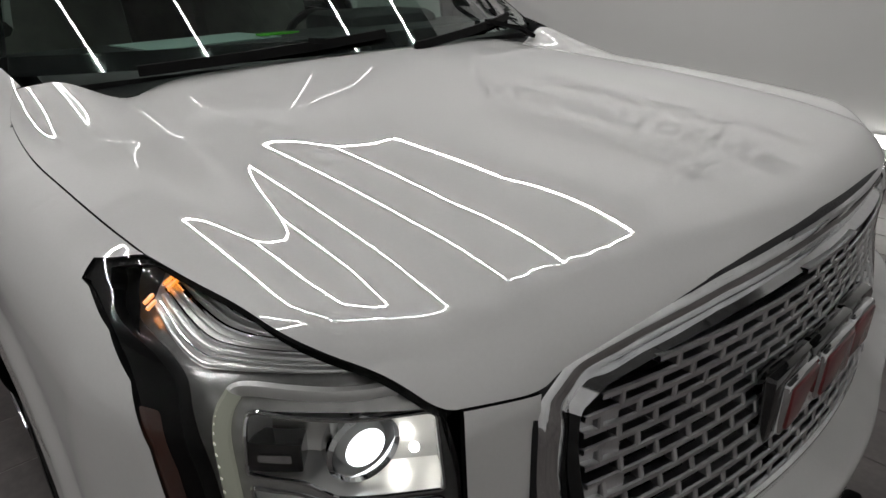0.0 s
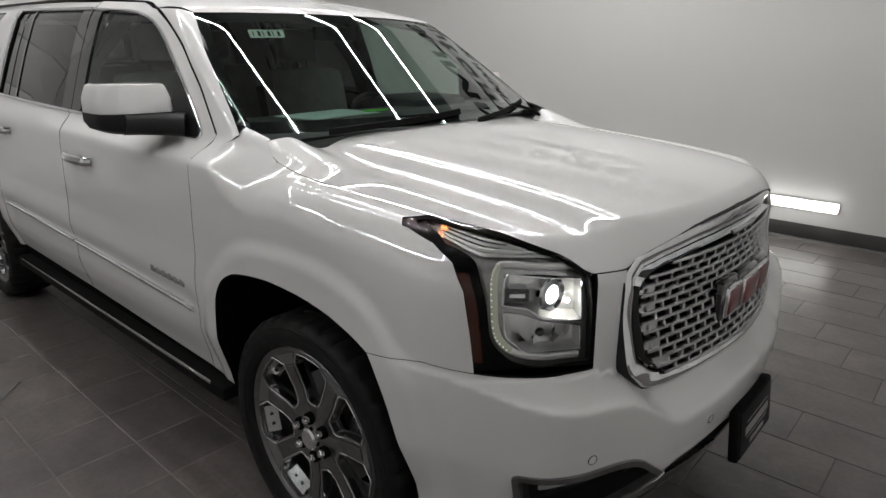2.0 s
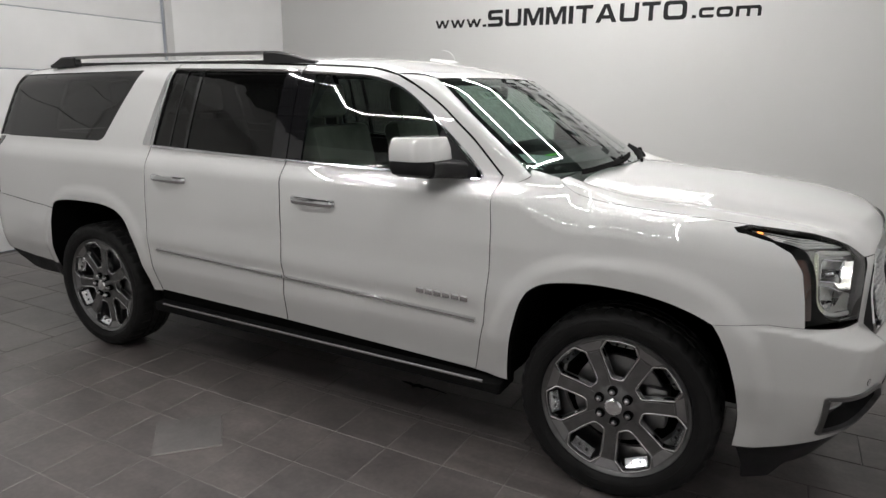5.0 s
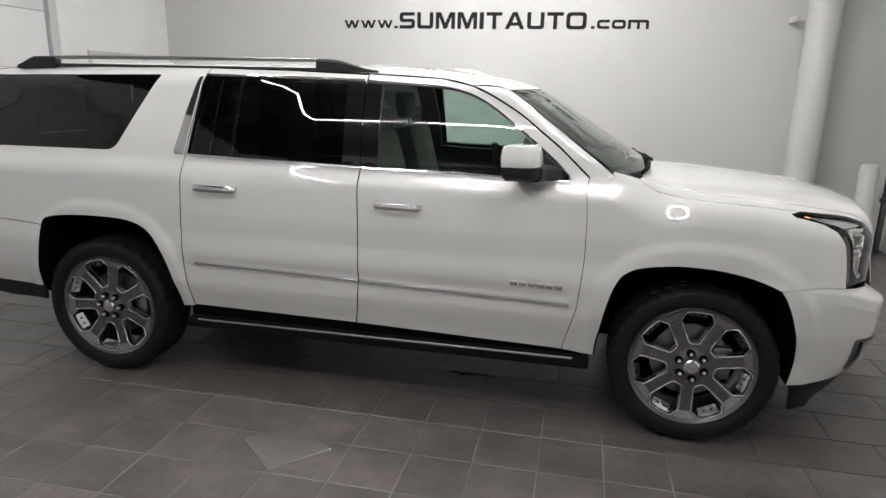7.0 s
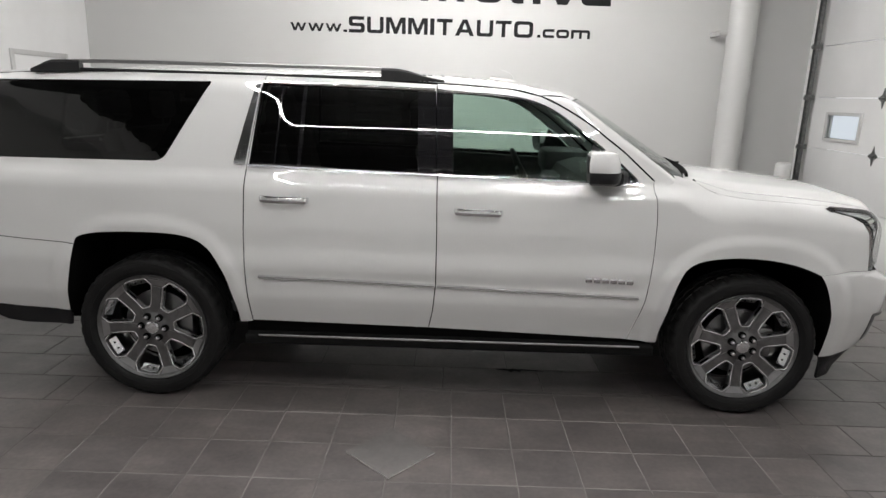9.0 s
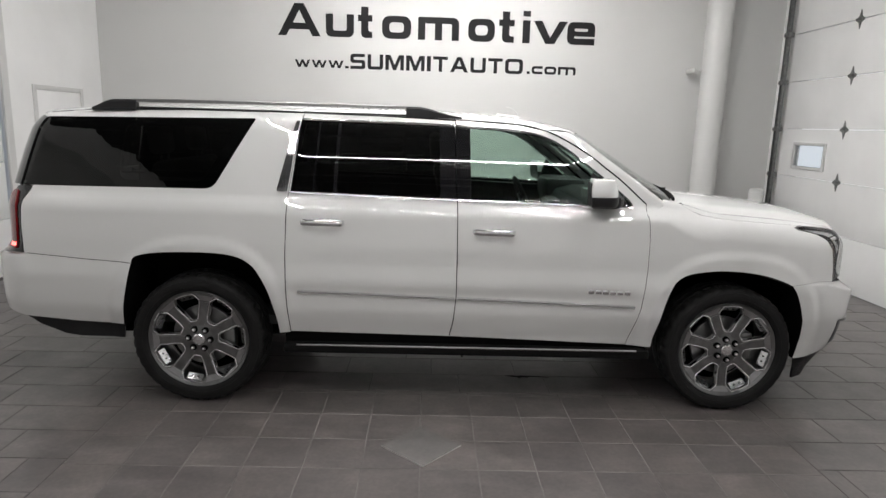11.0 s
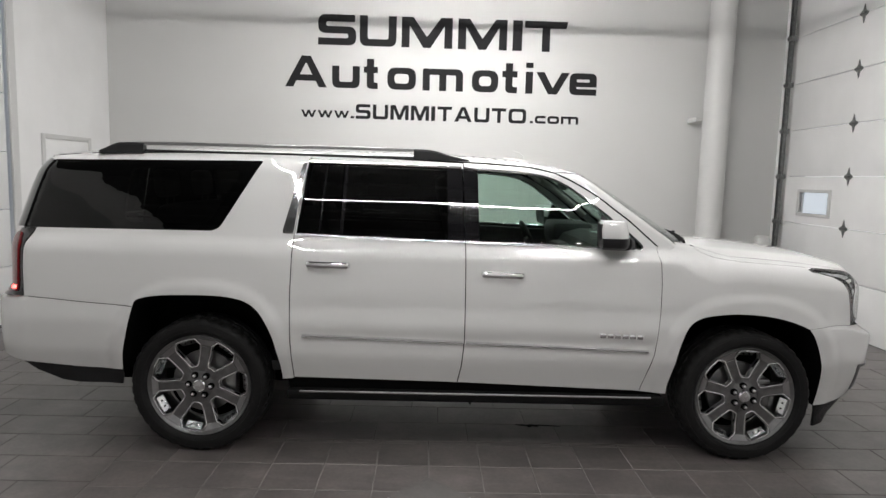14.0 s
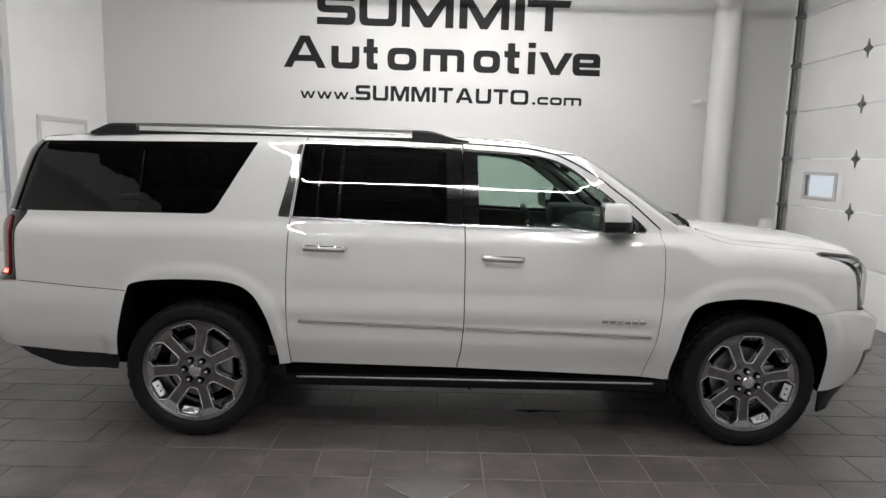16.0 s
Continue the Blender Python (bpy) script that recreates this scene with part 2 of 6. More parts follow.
def rounded(pts, r, n=5):
    """A closed polygon with its corners rounded; r is one radius or one for each corner."""
    p = np.array(pts, float)
    out = []
    for i in range(len(p)):
        rr = r[i] if isinstance(r, (list, tuple)) else r
        a, b, c = p[i - 1], p[i], p[(i + 1) % len(p)]
        la, lc = np.linalg.norm(a - b), np.linalg.norm(c - b)
        d = min(rr, la * 0.45, lc * 0.45)
        s, e = b + (a - b) / la * d, b + (c - b) / lc * d
        if d < 1e-6:
            out.append(tuple(b))
            continue
        for t in np.linspace(0, 1, n + 1):
            out.append(tuple((1 - t) ** 2 * s + 2 * t * (1 - t) * b + t * t * e))
    return out


def resample(loop, h):
    out = []
    n = len(loop)
    for i in range(n):
        a, b = np.array(loop[i]), np.array(loop[(i + 1) % n])
        d = np.linalg.norm(b - a)
        if d < 1e-5:
            continue
        k = max(1, int(math.ceil(d / h)))
        for j in range(k):
            out.append(a + (b - a) * j / k)
    return np.array(out)


def area2(p):
    return 0.5 * np.sum(p[:, 0] * np.roll(p[:, 1], -1) - np.roll(p[:, 0], -1) * p[:, 1])


def shrink(p, d):
    """Moves a closed loop inwards by d (outwards when negative)."""
    if d == 0:
        return p
    s = 1 if area2(p) > 0 else -1
    t = np.roll(p, -1, 0) - np.roll(p, 1, 0)
    t /= np.linalg.norm(t, axis=1)[:, None] + 1e-9
    return p + s * d * np.stack([-t[:, 1], t[:, 0]], 1)


def inside(pts, loop):
    x, y = pts[:, 0][:, None], pts[:, 1][:, None]
    a, b = loop, np.roll(loop, -1, 0)
    c = (a[:, 1] > y) != (b[:, 1] > y)
    with np.errstate(divide="ignore", invalid="ignore"):
        xi = a[:, 0] + (y - a[:, 1]) * (b[:, 0] - a[:, 0]) / (b[:, 1] - a[:, 1])
    return (np.sum(c & (x < xi), 1) % 2) == 1


from mathutils import geometry


def fill(outline, holes, h):
    """Triangles over a flat outline with holes: points about h apart."""
    loops = [np.array(outline)] + [np.array(q) for q in holes]
    lo, hi = loops[0].min(0), loops[0].max(0)
    gx, gy = np.arange(lo[0] + h * 0.37, hi[0], h), np.arange(lo[1] + h * 0.41, hi[1], h * 0.87)
    G = np.array([(x + (h / 2 if j % 2 else 0), y) for j, y in enumerate(gy) for x in gx]).reshape(-1, 2)
    if len(G):
        ok = inside(G, loops[0])
        for q in loops[1:]:
            ok &= ~inside(G, q)
        G = G[ok]
        allb = np.vstack(loops)
        if len(G):
            d = np.array([np.min(np.sum((allb - g) ** 2, 1)) for g in G])
            G = G[d > (0.45 * h) ** 2]
    vs, es = [], []
    for q in loops:
        k = len(vs)
        vs += [Vector(p) for p in q]
        es += [(k + i, k + (i + 1) % len(q)) for i in range(len(q))]
    vs += [Vector(p) for p in G]
    V, _, T, *_ = geometry.delaunay_2d_cdt(vs, es, [], 0, 1e-6)
    V = np.array([tuple(v) for v in V])
    T = np.array([t for t in T if len(t) == 3])
    c = V[T].mean(1)
    ok = inside(c, loops[0])
    for q in loops[1:]:
        ok &= ~inside(c, q)
    return V, T[ok]


def skin(name, P, N, T, material, parent=None, label="", flange=0.012, mirror=False, thick=0.0):
    """A sheet from points P with normals N and triangles T, its border turned inwards by flange."""
    P, N, T = np.array(P), np.array(N), np.array(T)
    e1, e2 = P[T[:, 1]] - P[T[:, 0]], P[T[:, 2]] - P[T[:, 0]]
    if np.sum(np.cross(e1, e2) * N[T[:, 0]]) < 0:
        T = T[:, ::-1]
    used = {}
    for t in T:
        for a, b in ((t[0], t[1]), (t[1], t[2]), (t[2], t[0])):
            used[(a, b)] = 1
    border = [(a, b) for a, b in used if (b, a) not in used]
    verts, faces = [tuple(p) for p in P], [tuple(int(i) for i in t) for t in T]
    nt = len(faces)
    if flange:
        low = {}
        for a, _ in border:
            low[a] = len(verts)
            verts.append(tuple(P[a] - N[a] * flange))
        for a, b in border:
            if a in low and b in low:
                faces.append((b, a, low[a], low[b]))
    if mirror:
        verts = [(x, -y, z) for x, y, z in verts]
        faces = [f[::-1] for f in faces]
        N = N * np.array((1, -1, 1))
    me = bpy.data.meshes.new(name)
    me.from_pydata(verts, [], faces)
    me.materials.append(material)
    # Painted panels get a black turned edge: gap shade put into the colour.
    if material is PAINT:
        me.materials.append(RUBBER_GAP_SHADE)
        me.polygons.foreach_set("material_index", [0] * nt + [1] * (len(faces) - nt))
    me.polygons.foreach_set("use_smooth", [True] * nt + [False] * (len(faces) - nt))
    loops = [(0.0, 0.0, 0.0)] * len(me.loops)
    for p in me.polygons:
        if p.index >= nt:
            break
        for li in p.loop_indices:
            loops[li] = tuple(N[me.loops[li].vertex_index])
    me.normals_split_custom_set(loops)
    me.update()
    return link(name, me, parent, label)


# ---------------------------------------------------------------- the car's surface
def table(knots, sigma):
    k = np.array(knots, float)
    g = np.linspace(k[0, 0] - 0.3, k[-1, 0] + 0.3, 3000)
    v = np.interp(g, k[:, 0], k[:, 1])
    d = g[1] - g[0]
    w = np.exp(-0.5 * (np.arange(-200, 201) * d / sigma) ** 2)
    v = np.convolve(np.pad(v, 200, mode="edge"), w / w.sum(), mode="valid")
    return lambda z: np.interp(z, g, v)


side_profile = table([(0.20, 0.90), (0.40, 0.925), (0.46, 0.937), (0.60, 0.985), (0.62, 0.990), (0.70, 0.996), (0.78, 1.002), (0.81, 1.002),
                      (0.90, 0.994), (1.02, 0.992), (1.20, 0.983), (1.225, 0.977), (1.272, 0.954), (1.288, 0.939), (1.42, 0.896), (1.55, 0.851), (1.75, 0.770), (1.9, 0.70)], 0.012)
door_dent = table([(0.45, 0), (0.56, 0.0), (0.66, 0.008), (0.725, 0.0105), (0.772, 0.001), (0.79, 0), (1.0, 0)], 0.006)
roof_line = table([(-3.0, 1.77), (-2.5, 1.815), (-1.8, 1.848), (-0.8, 1.858), (0.0, 1.846), (0.3, 1.826), (0.6, 1.782), (0.9, 1.70)], 0.08)
ARCH = [(1.648, 0.41, 0.476, 0.530), (-1.640, 0.42, 0.458, 0.532)]


# bumper: how far it stands out by height, and the lower and upper edge of its shelf by distance from the middle
bumper_face = table([(0.2, -0.10), (0.32, -0.01), (0.40, 0.040), (0.50, 0.072), (0.58, 0.084), (0.66, 0.089), (0.90, 0.092)], 0.015)
shelf_edge = table([(0, 0.692), (0.15, 0.676), (0.30, 0.657), (0.44, 0.648), (0.49, 0.658), (0.55, 0.705), (0.61, 0.748), (0.66, 0.770), (0.73, 0.779), (0.84, 0.786), (0.90, 0.800), (0.94, 0.830), (1.0, 0.850)], 0.014)
shelf_top = table([(0, 0.738), (0.40, 0.738), (0.50, 0.745), (0.56, 0.775), (0.61, 0.812), (0.70, 0.833), (0.95, 0.848), (1.0, 0.852)], 0.014)


def smooth(a, b, x):
    t = np.clip((x - a) / (b - a), 0, 1)
    return t * t * (3 - 2 * t)


def side(x, z):
    y = side_profile(z) * (1 - 0.018 * np.clip((-x - 1.4) / 1.4, 0, 2) ** 2)
    for cx, cz, hw, hh in ARCH:
        m = (np.abs((x - cx) / hw) ** 2.6 + np.abs(np.maximum(z - cz, 0) / hh) ** 2.6) ** (1 / 2.6)
        y = y + 0.012 * (1 - smooth(1.09, 1.22, m)) * smooth(0.25, 0.42, z)
    y = y - door_dent(z) * smooth(-1.14, -1.0, x) * smooth(1.10, 0.98, x)
    y = y - 0.064 * smooth(-0.6, 1.0, x) * smooth(1.215, 1.285, z)
    return y - 0.02 * smooth(1.75, 2.2, x) * smooth(0.9, 1.2, z)


def front(y, z):
    a = np.abs(y)
    e = shelf_edge(a)
    t = (z - e) / (shelf_top(a) - e)
    t = 0.5 * (t + np.sqrt(t * t + 0.012))
    out = np.clip(1 - t, 0, 1)
    low = bumper_face(z - 0.05 * smooth(0.5, 0.85, a)) * (1 - 0.85 * smooth(0.84, 0.99, a))
    return 2.585 - 0.27 * y * y + np.where(z > e - 0.12, low * out * (1 + 0.055 * smooth(e - 0.12, e, z)), low) - 0.03 * smooth(1.05, 1.2, z)


def rear(y, z):
    return -2.93 + 0.14 * y * y - 0.07 * smooth(0.95, 0.90, z) + 0.055 * smooth(0.92, 1.0, z) + 0.28 * np.clip(z - 1.28, 0, 1) + 0.12 * np.clip(0.55 - z, 0, 1)


def hood_line(x):
    d = np.clip(x, 1.2, 3.0) - 2.0
    return 1.2537 - 0.0836 * d - 0.0681 * d * d - 0.0638 * d ** 3


# slope of the hood towards its middle by the distance from the middle: flat dome, shoulder, valley, outer ridge
HOOD_SLOPE = [(0, 0), (0.15, 0.024), (0.40, 0.075), (0.47, 0.085), (0.52, 0.125), (0.55, 0.24), (0.575, 0.345), (0.60, 0.40), (0.628, 0.32), (0.65, 0.17), (0.675, 0.0), (0.70, -0.085), (0.746, -0.08), (0.772, 0.11), (0.79, 0.145), (0.86, 0.19), (1.1, 0.22)]
_a = np.linspace(0, 1.1, 1101)
_d = np.interp(_a, *zip(*HOOD_SLOPE))
dome = table(list(zip(_a[::4], 0.0185 - np.concatenate([[0], np.cumsum((_d[1:] + _d[:-1]) / 2 * 0.001)])[::4])), 0.007)


def hood(x, y):
    a = np.abs(y)
    z = hood_line(x) - 0.25 * np.clip(x - 2.25, 0, 1) ** 2 + dome(a)
    # raised rear corners with a slanted outer face towards the fender
    t = a - 0.828
    slant = 0.5 * (t + np.sqrt(t * t + 0.00008))
    return z + 0.078 * smooth(1.66, 1.14, x) * smooth(0.60, 0.76, a) - 0.60 * slant * smooth(1.64, 1.36, x) * (0.6 + 0.4 * smooth(1.14, 1.30, x))


def roof(x, y):
    return roof_line(x) - 0.10 * y * y


def screen(y, z):
    return 0.745 + 1.62 * (1.755 - z) - 0.33 * y * y


def fil(a, b, r):
    lo = np.minimum(a, b)
    return np.where(lo < r, r - np.hypot(np.maximum(r - a, 0), np.maximum(r - b, 0)), lo)


def f_low(p):
    x, y, z = p[:, 0], p[:, 1], p[:, 2]
    s = fil(side(x, z) - np.abs(y), front(y, z) - x, 0.23)
    s = fil(s, x - rear(y, z), 0.22)
    return fil(s, hood(x, y) - z, 0.060 + 0.035 * smooth(0.58, 0.74, np.abs(y)) - (0.03 + 0.035 * smooth(0.58, 0.74, np.abs(y))) * smooth(1.75, 1.12, x))


def f_up(p):
    x, y, z = p[:, 0], p[:, 1], p[:, 2]
    s = fil(side(x, z) - np.abs(y), screen(y, z) - x, 0.032)
    s = fil(s, x - rear(y, z), 0.11)
    return fil(s, roof(x, y) - z, 0.10 - 0.06 * smooth(0.20, 0.50, x))


PIV, RPIV, FAN = 1.75, -2.2, 0.9


def U(x, y):
    """Distance round the body, from the middle of the side to the middle of the nose (right side, y < 0)."""
    if x > PIV:
        return PIV + FAN * math.atan2(x - PIV, -y)
    if x < RPIV:
        return RPIV - FAN * math.atan2(RPIV - x, -y)
    return x


def rays_uz(Q):
    u, z = Q[:, 0], Q[:, 1]
    th = np.where(u > PIV, (u - PIV) / FAN, np.where(u < RPIV, (RPIV - u) / FAN, 0))
    sg = np.where(u < RPIV, -1.0, 1.0)
    o = np.stack([np.clip(u, RPIV, PIV), 0 * u, z], 1)
    return o, np.stack([sg * np.sin(th), -np.cos(th), 0 * u], 1), 0.3, 1.5


def rays_xy(Q):
    return np.stack([Q[:, 0], Q[:, 1], 0 * Q[:, 0] + 0.9], 1), np.tile((0.0, 0.0, 1.0), (len(Q), 1)), 0.0, 1.3


def rays_yz(Q):
    return np.stack([0 * Q[:, 0], Q[:, 0], Q[:, 1]], 1), np.tile((1.0, 0.0, 0.0), (len(Q), 1)), 0.1, 3.0


D45 = np.array((0.62, -0.62, 0.48)) / np.linalg.norm((0.62, -0.62, 0.48))
E45 = np.array((1.0, 1.0, 0.0)) / math.sqrt(2)
G45 = np.cross(D45, E45)


def rays_45(Q):
    o = np.array((0.2, -0.2, 1.25)) + Q[:, :1] * E45 + Q[:, 1:] * G45
    return o, np.tile(D45, (len(Q), 1)), 0.0, 2.2


def to45(p):
    d = np.array(p) - np.array((0.2, -0.2, 1.25))
    return (float(d @ E45), float(d @ G45))


def cast(f, rays, Q, depth=0.0):
    """Points and normals of the surface f = depth where the rays for Q leave the body."""
    Q = np.array(Q, float).reshape(-1, 2)
    o, d, s0, s1 = rays(Q)
    a, b = np.full(len(Q), s0), np.full(len(Q), s1)
    for _ in range(34):
        m = (a + b) / 2
        ok = f(o + d * m[:, None]) > depth
        a, b = np.where(ok, m, a), np.where(ok, b, m)
    P = o + d * a[:, None]
    e = 0.002
    N = -np.stack([f(P + np.eye(3)[i] * e) - f(P - np.eye(3)[i] * e) for i in range(3)], 1)
    return P, N / (np.linalg.norm(N, axis=1)[:, None] + 1e-12)


def panel(name, f, rays, outline, material, parent=None, holes=(), gap=0.0022, depth=0.0, h=0.04, step=0.02, flange=0.014, label="", both=True):
    """A body panel cut from the surface f by an outline; both: its mirror image on the other side too."""
    out = shrink(resample(outline, step), gap)
    hol = [shrink(resample(q, step), -gap) for q in holes]
    Q, T = fill(out, hol, h)
    P, N = cast(f, rays, Q, depth)
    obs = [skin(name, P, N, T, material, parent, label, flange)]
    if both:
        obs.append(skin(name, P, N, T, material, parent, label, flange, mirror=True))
    return obs


def edge(f, rays, Q, depth=0.0):
    return cast(f, rays, Q, depth)[0]


def strip(name, f, Q, width, material, parent, label="", rays=rays_uz, lift=0.004, closed=False, both=True, high=0.006, upright=False):
    """A raised moulding of that width along a line on the surface."""
    Q = np.array(Q, float)
    P, N = cast(f, rays, Q)
    if upright:
        N = N * (1, 1, 0) + (0, 0, 0.03)
        N /= np.linalg.norm(N, axis=1)[:, None]
    n, flat = len(P), 0.20 if upright else 0.32
    vs, fs = [], []
    for i in range(n):
        a = P[(i - 1) % n] if closed or i else P[0]
        b = P[(i + 1) % n] if closed or i < n - 1 else P[-1]
        t = (b - a) / np.linalg.norm(b - a)
        s = np.cross(N[i], t)
        s /= np.linalg.norm(s)
        for k, hh in ((-0.5, -0.003), (-0.5, lift), (-flat, high + lift), (flat, high + lift), (0.5, lift), (0.5, -0.003)):
            vs.append(P[i] + s * width * k + N[i] * hh)
    for i in range(n if closed else n - 1):
        for j in range(5):
            fs.append((i * 6 + j, i * 6 + j + 1, (i + 1) % n * 6 + j + 1, (i + 1) % n * 6 + j))
    if not closed:
        fs += [tuple(range(6)), tuple((n - 1) * 6 + j for j in range(6))[::-1]]
    made = []
    for mir in ((1, -1) if both else (1,)):
        bm = bmesh.new()
        bv = [bm.verts.new((v[0], v[1] * mir, v[2])) for v in vs]
        for f_ in fs:
            bm.faces.new([bv[i] for i in f_])
        bmesh.ops.recalc_face_normals(bm, faces=bm.faces)
        made.append(part(name, bm, material, parent, label, smooth=True))
    return made


# ---------------------------------------------------------------- the room
WALL_Y, LEFT_X, RIGHT_X, BACK_Y, TOP = 4.265, -4.73, 4.55, -7.0, 4.80


FAR_X = 4.77


def structure(name, lo, hi, material, label, category, bevel=0.0):
    return tagged(box(name, lo, hi, material, None, bevel), label, category, "", "structure")


structure("wall_north", (LEFT_X - 0.2, WALL_Y, 0), (RIGHT_X + 0.3, WALL_Y + 0.2, TOP), WHITE_DIMMED, "smooth white painted wall behind the parked car", "wall")
# Unseen wall, its distance and lighter white chosen to bounce light on the car.
structure("wall_south", (LEFT_X - 0.2, BACK_Y - 0.2, 0), (FAR_X, BACK_Y, TOP), WHITE_LIFTED, "unseen white painted wall closing the bay, lighter to bounce light", "wall")
structure("ceiling", (LEFT_X - 0.2, BACK_Y - 0.2, TOP), (FAR_X + 0.2, WALL_Y + 0.2, TOP + 0.2), CEIL, "metal deck ceiling with lights, its grey darkened to near black", "ceiling")


def deck_ribs():
    bm = bmesh.new()
    for i in range(22):
        y = BACK_Y + 0.35 + i * 0.48
        box_bm(bm, (LEFT_X, y, TOP - 0.05), (RIGHT_X if y > -1.3 else FAR_X, y + 0.10, TOP - 0.004))
    return tagged(part("ceiling_trim", bm, CEIL), "ribs of the metal deck ceiling, darkened to near black", "ceiling", "", "structure")


deck_ribs()
# left wall: a pier with a flush door between the corner and a sectional door
wall_w = empty("wall_west", "white painted wall with a flush door", "wall", "", "structure")
box("wall_panel", (LEFT_X - 0.2, 2.30, 0), (LEFT_X, WALL_Y - 0.002, TOP), WHITE_LIFTED, wall_w)
box("wall_panel", (LEFT_X - 0.2, BACK_Y, 3.9), (LEFT_X, 2.298, TOP), WHITE_LIFTED, wall_w)
box("wall_panel", (LEFT_X - 0.2, BACK_Y, 0), (LEFT_X, -2.6, 3.898), WHITE_DIMMED, wall_w)
structure("trim", (LEFT_X - 0.02, 2.19, 0), (LEFT_X + 0.012, 2.298, 3.9), WHITE_DIMMED, "white painted jamb beside the bay door", "door jamb", 0.004)


def flush_door():
    d = empty("door_1", "white flush service door in the wall, closed", "door", "", "structure")
    box("door_leaf", (LEFT_X - 0.01, 2.76, 0.01), (LEFT_X + 0.012, 3.68, 2.00), WHITE_LIFTED, d, 0.003)
    for lo, hi in (((LEFT_X - 0.01, 2.70, 0), (LEFT_X + 0.022, 2.755, 2.06)), ((LEFT_X - 0.01, 3.685, 0), (LEFT_X + 0.022, 3.74, 2.06)),
                   ((LEFT_X - 0.01, 2.757, 2.005), (LEFT_X + 0.022, 3.683, 2.06))):
        box("door_frame", lo, hi, WHITE_DIMMED, d, 0.004)
    bm = bmesh.new()
    cyl_bm(bm, 0.025, 0.028, 0.06, 16, pose(LEFT_X + 0.04, 2.83, 0.98, 0, 90, 0))
    part("door_handle", bm, SATIN, d, "brushed metal knob", True)


flush_door()


def sectional_door(name, x, y0, y1, inward, label, window=None):
    """An overhead door of 0.61 m sections with hinges at the seams."""
    d = empty(name, label, "garage door", "", "structure")
    for i in range(7):
        z0, z1 = i * 0.606 + 0.012, (i + 1) * 0.606 + 0.004
        lo, hi = (min(x, x - 0.05 * inward), y0, z0), (max(x, x - 0.05 * inward), y1, z1)
        if window and i == 2:
            wy0, wy1, wz0, wz1 = window
            for a, b in (((lo[0], y0, z0), (hi[0], wy0, z1)), ((lo[0], wy1, z0), (hi[0], y1, z1)),
                         ((lo[0], wy0, z0), (hi[0], wy1, wz0)), ((lo[0], wy0, wz1), (hi[0], wy1, z1))):
                box("door_section", a, b, WHITE_LIFTED, d)
        else:
            box("door_section", lo, hi, WHITE_LIFTED, d, 0.006)
    return d


door_r = sectional_door("door_2", RIGHT_X - 0.04, -1.1, 3.87, -1, "white insulated overhead bay door with one small window", (2.90, 3.50, 1.36, 1.62))
sectional_door("door_3", LEFT_X - 0.05, -2.6, 2.19, 1, "white insulated overhead bay door, closed")


def window_frame():
    X = RIGHT_X - 0.045
    for lo, hi in (((X - 0.02, 2.86, 1.32), (X + 0.03, 2.90, 1.66)), ((X - 0.02, 3.50, 1.32), (X + 0.03, 3.54, 1.66)),
                   ((X - 0.02, 2.901, 1.32), (X + 0.03, 3.499, 1.36)), ((X - 0.02, 2.901, 1.62), (X + 0.03, 3.499, 1.66))):
        box("window_frame", lo, hi, WHITE_DIMMED, door_r, 0.005, "white plastic window surround")
    pane = box("pane", (X + 0.006, 2.90, 1.36), (X + 0.008, 3.50, 1.62), LENS, door_r)
    pane.visible_shadow = False


window_frame()


def seam_hinge():
    bm = bmesh.new()
    X = RIGHT_X - 0.041
    vs = [(X, 0.0, -0.105), (X, 0.022, -0.035), (X, 0.070, -0.010), (X, 0.070, 0.010), (X, 0.022, 0.035), (X, 0.0, 0.105), (X, -0.022, 0.035), (X, -0.070, 0.010), (X, -0.070, -0.010), (X, -0.022, -0.035)]
    bv = [bm.verts.new(v) for v in vs]
    f = bm.faces.new(bv)
    r = bmesh.ops.extrude_face_region(bm, geom=[f])
    bmesh.ops.translate(bm, vec=(-0.008, 0, 0), verts=[g for g in r["geom"] if isinstance(g, bmesh.types.BMVert)])
    cyl_bm(bm, 0.014, 0.014, 0.085, 12, pose(X - 0.014, 0.005, 0, 90, 0, 0))
    bmesh.ops.recalc_face_normals(bm, faces=bm.faces)
    me = bpy.data.meshes.new("seam_hinge")
    bm.to_mesh(me)
    bm.free()
    me.materials.append(GREYMETAL)
    for z in (1.218, 1.822, 2.428, 3.034, 3.640):
        for y in (2.58, 1.35, 0.1):
            ob = link("seam_hinge", me, door_r, "grey steel centre hinge")
            ob.location = (0, y, z)


seam_hinge()


def door_track():
    X = RIGHT_X - 0.09
    t = empty("door_track", "galvanised vertical track of the bay door with rollers", "door track", "", "structure")
    box("rail", (X - 0.03, 3.885, 0), (X, 3.905, TOP - 0.3), GREYMETAL, t, 0.003)
    box("rail", (X - 0.03, 3.945, 0), (X, 3.955, TOP - 0.3), GREYMETAL, t, 0.003)
    box("back_angle", (X, 3.885, 0), (X + 0.015, 4.01, TOP - 0.3), GREYMETAL, t, 0.003)
    for z in (0.61, 1.218, 1.822, 2.428, 3.034, 3.640):
        bm = bmesh.new()
        box_bm(bm, (X - 0.05, 3.85, z - 0.03), (X + 0.03, 3.95, z + 0.03), 0.006)
        cyl_bm(bm, 0.022, 0.022, 0.03, 14, pose(X - 0.04, 3.925, z, 90, 0, 0))
        part("roller_bracket", bm, GREYMETAL, t)


door_track()
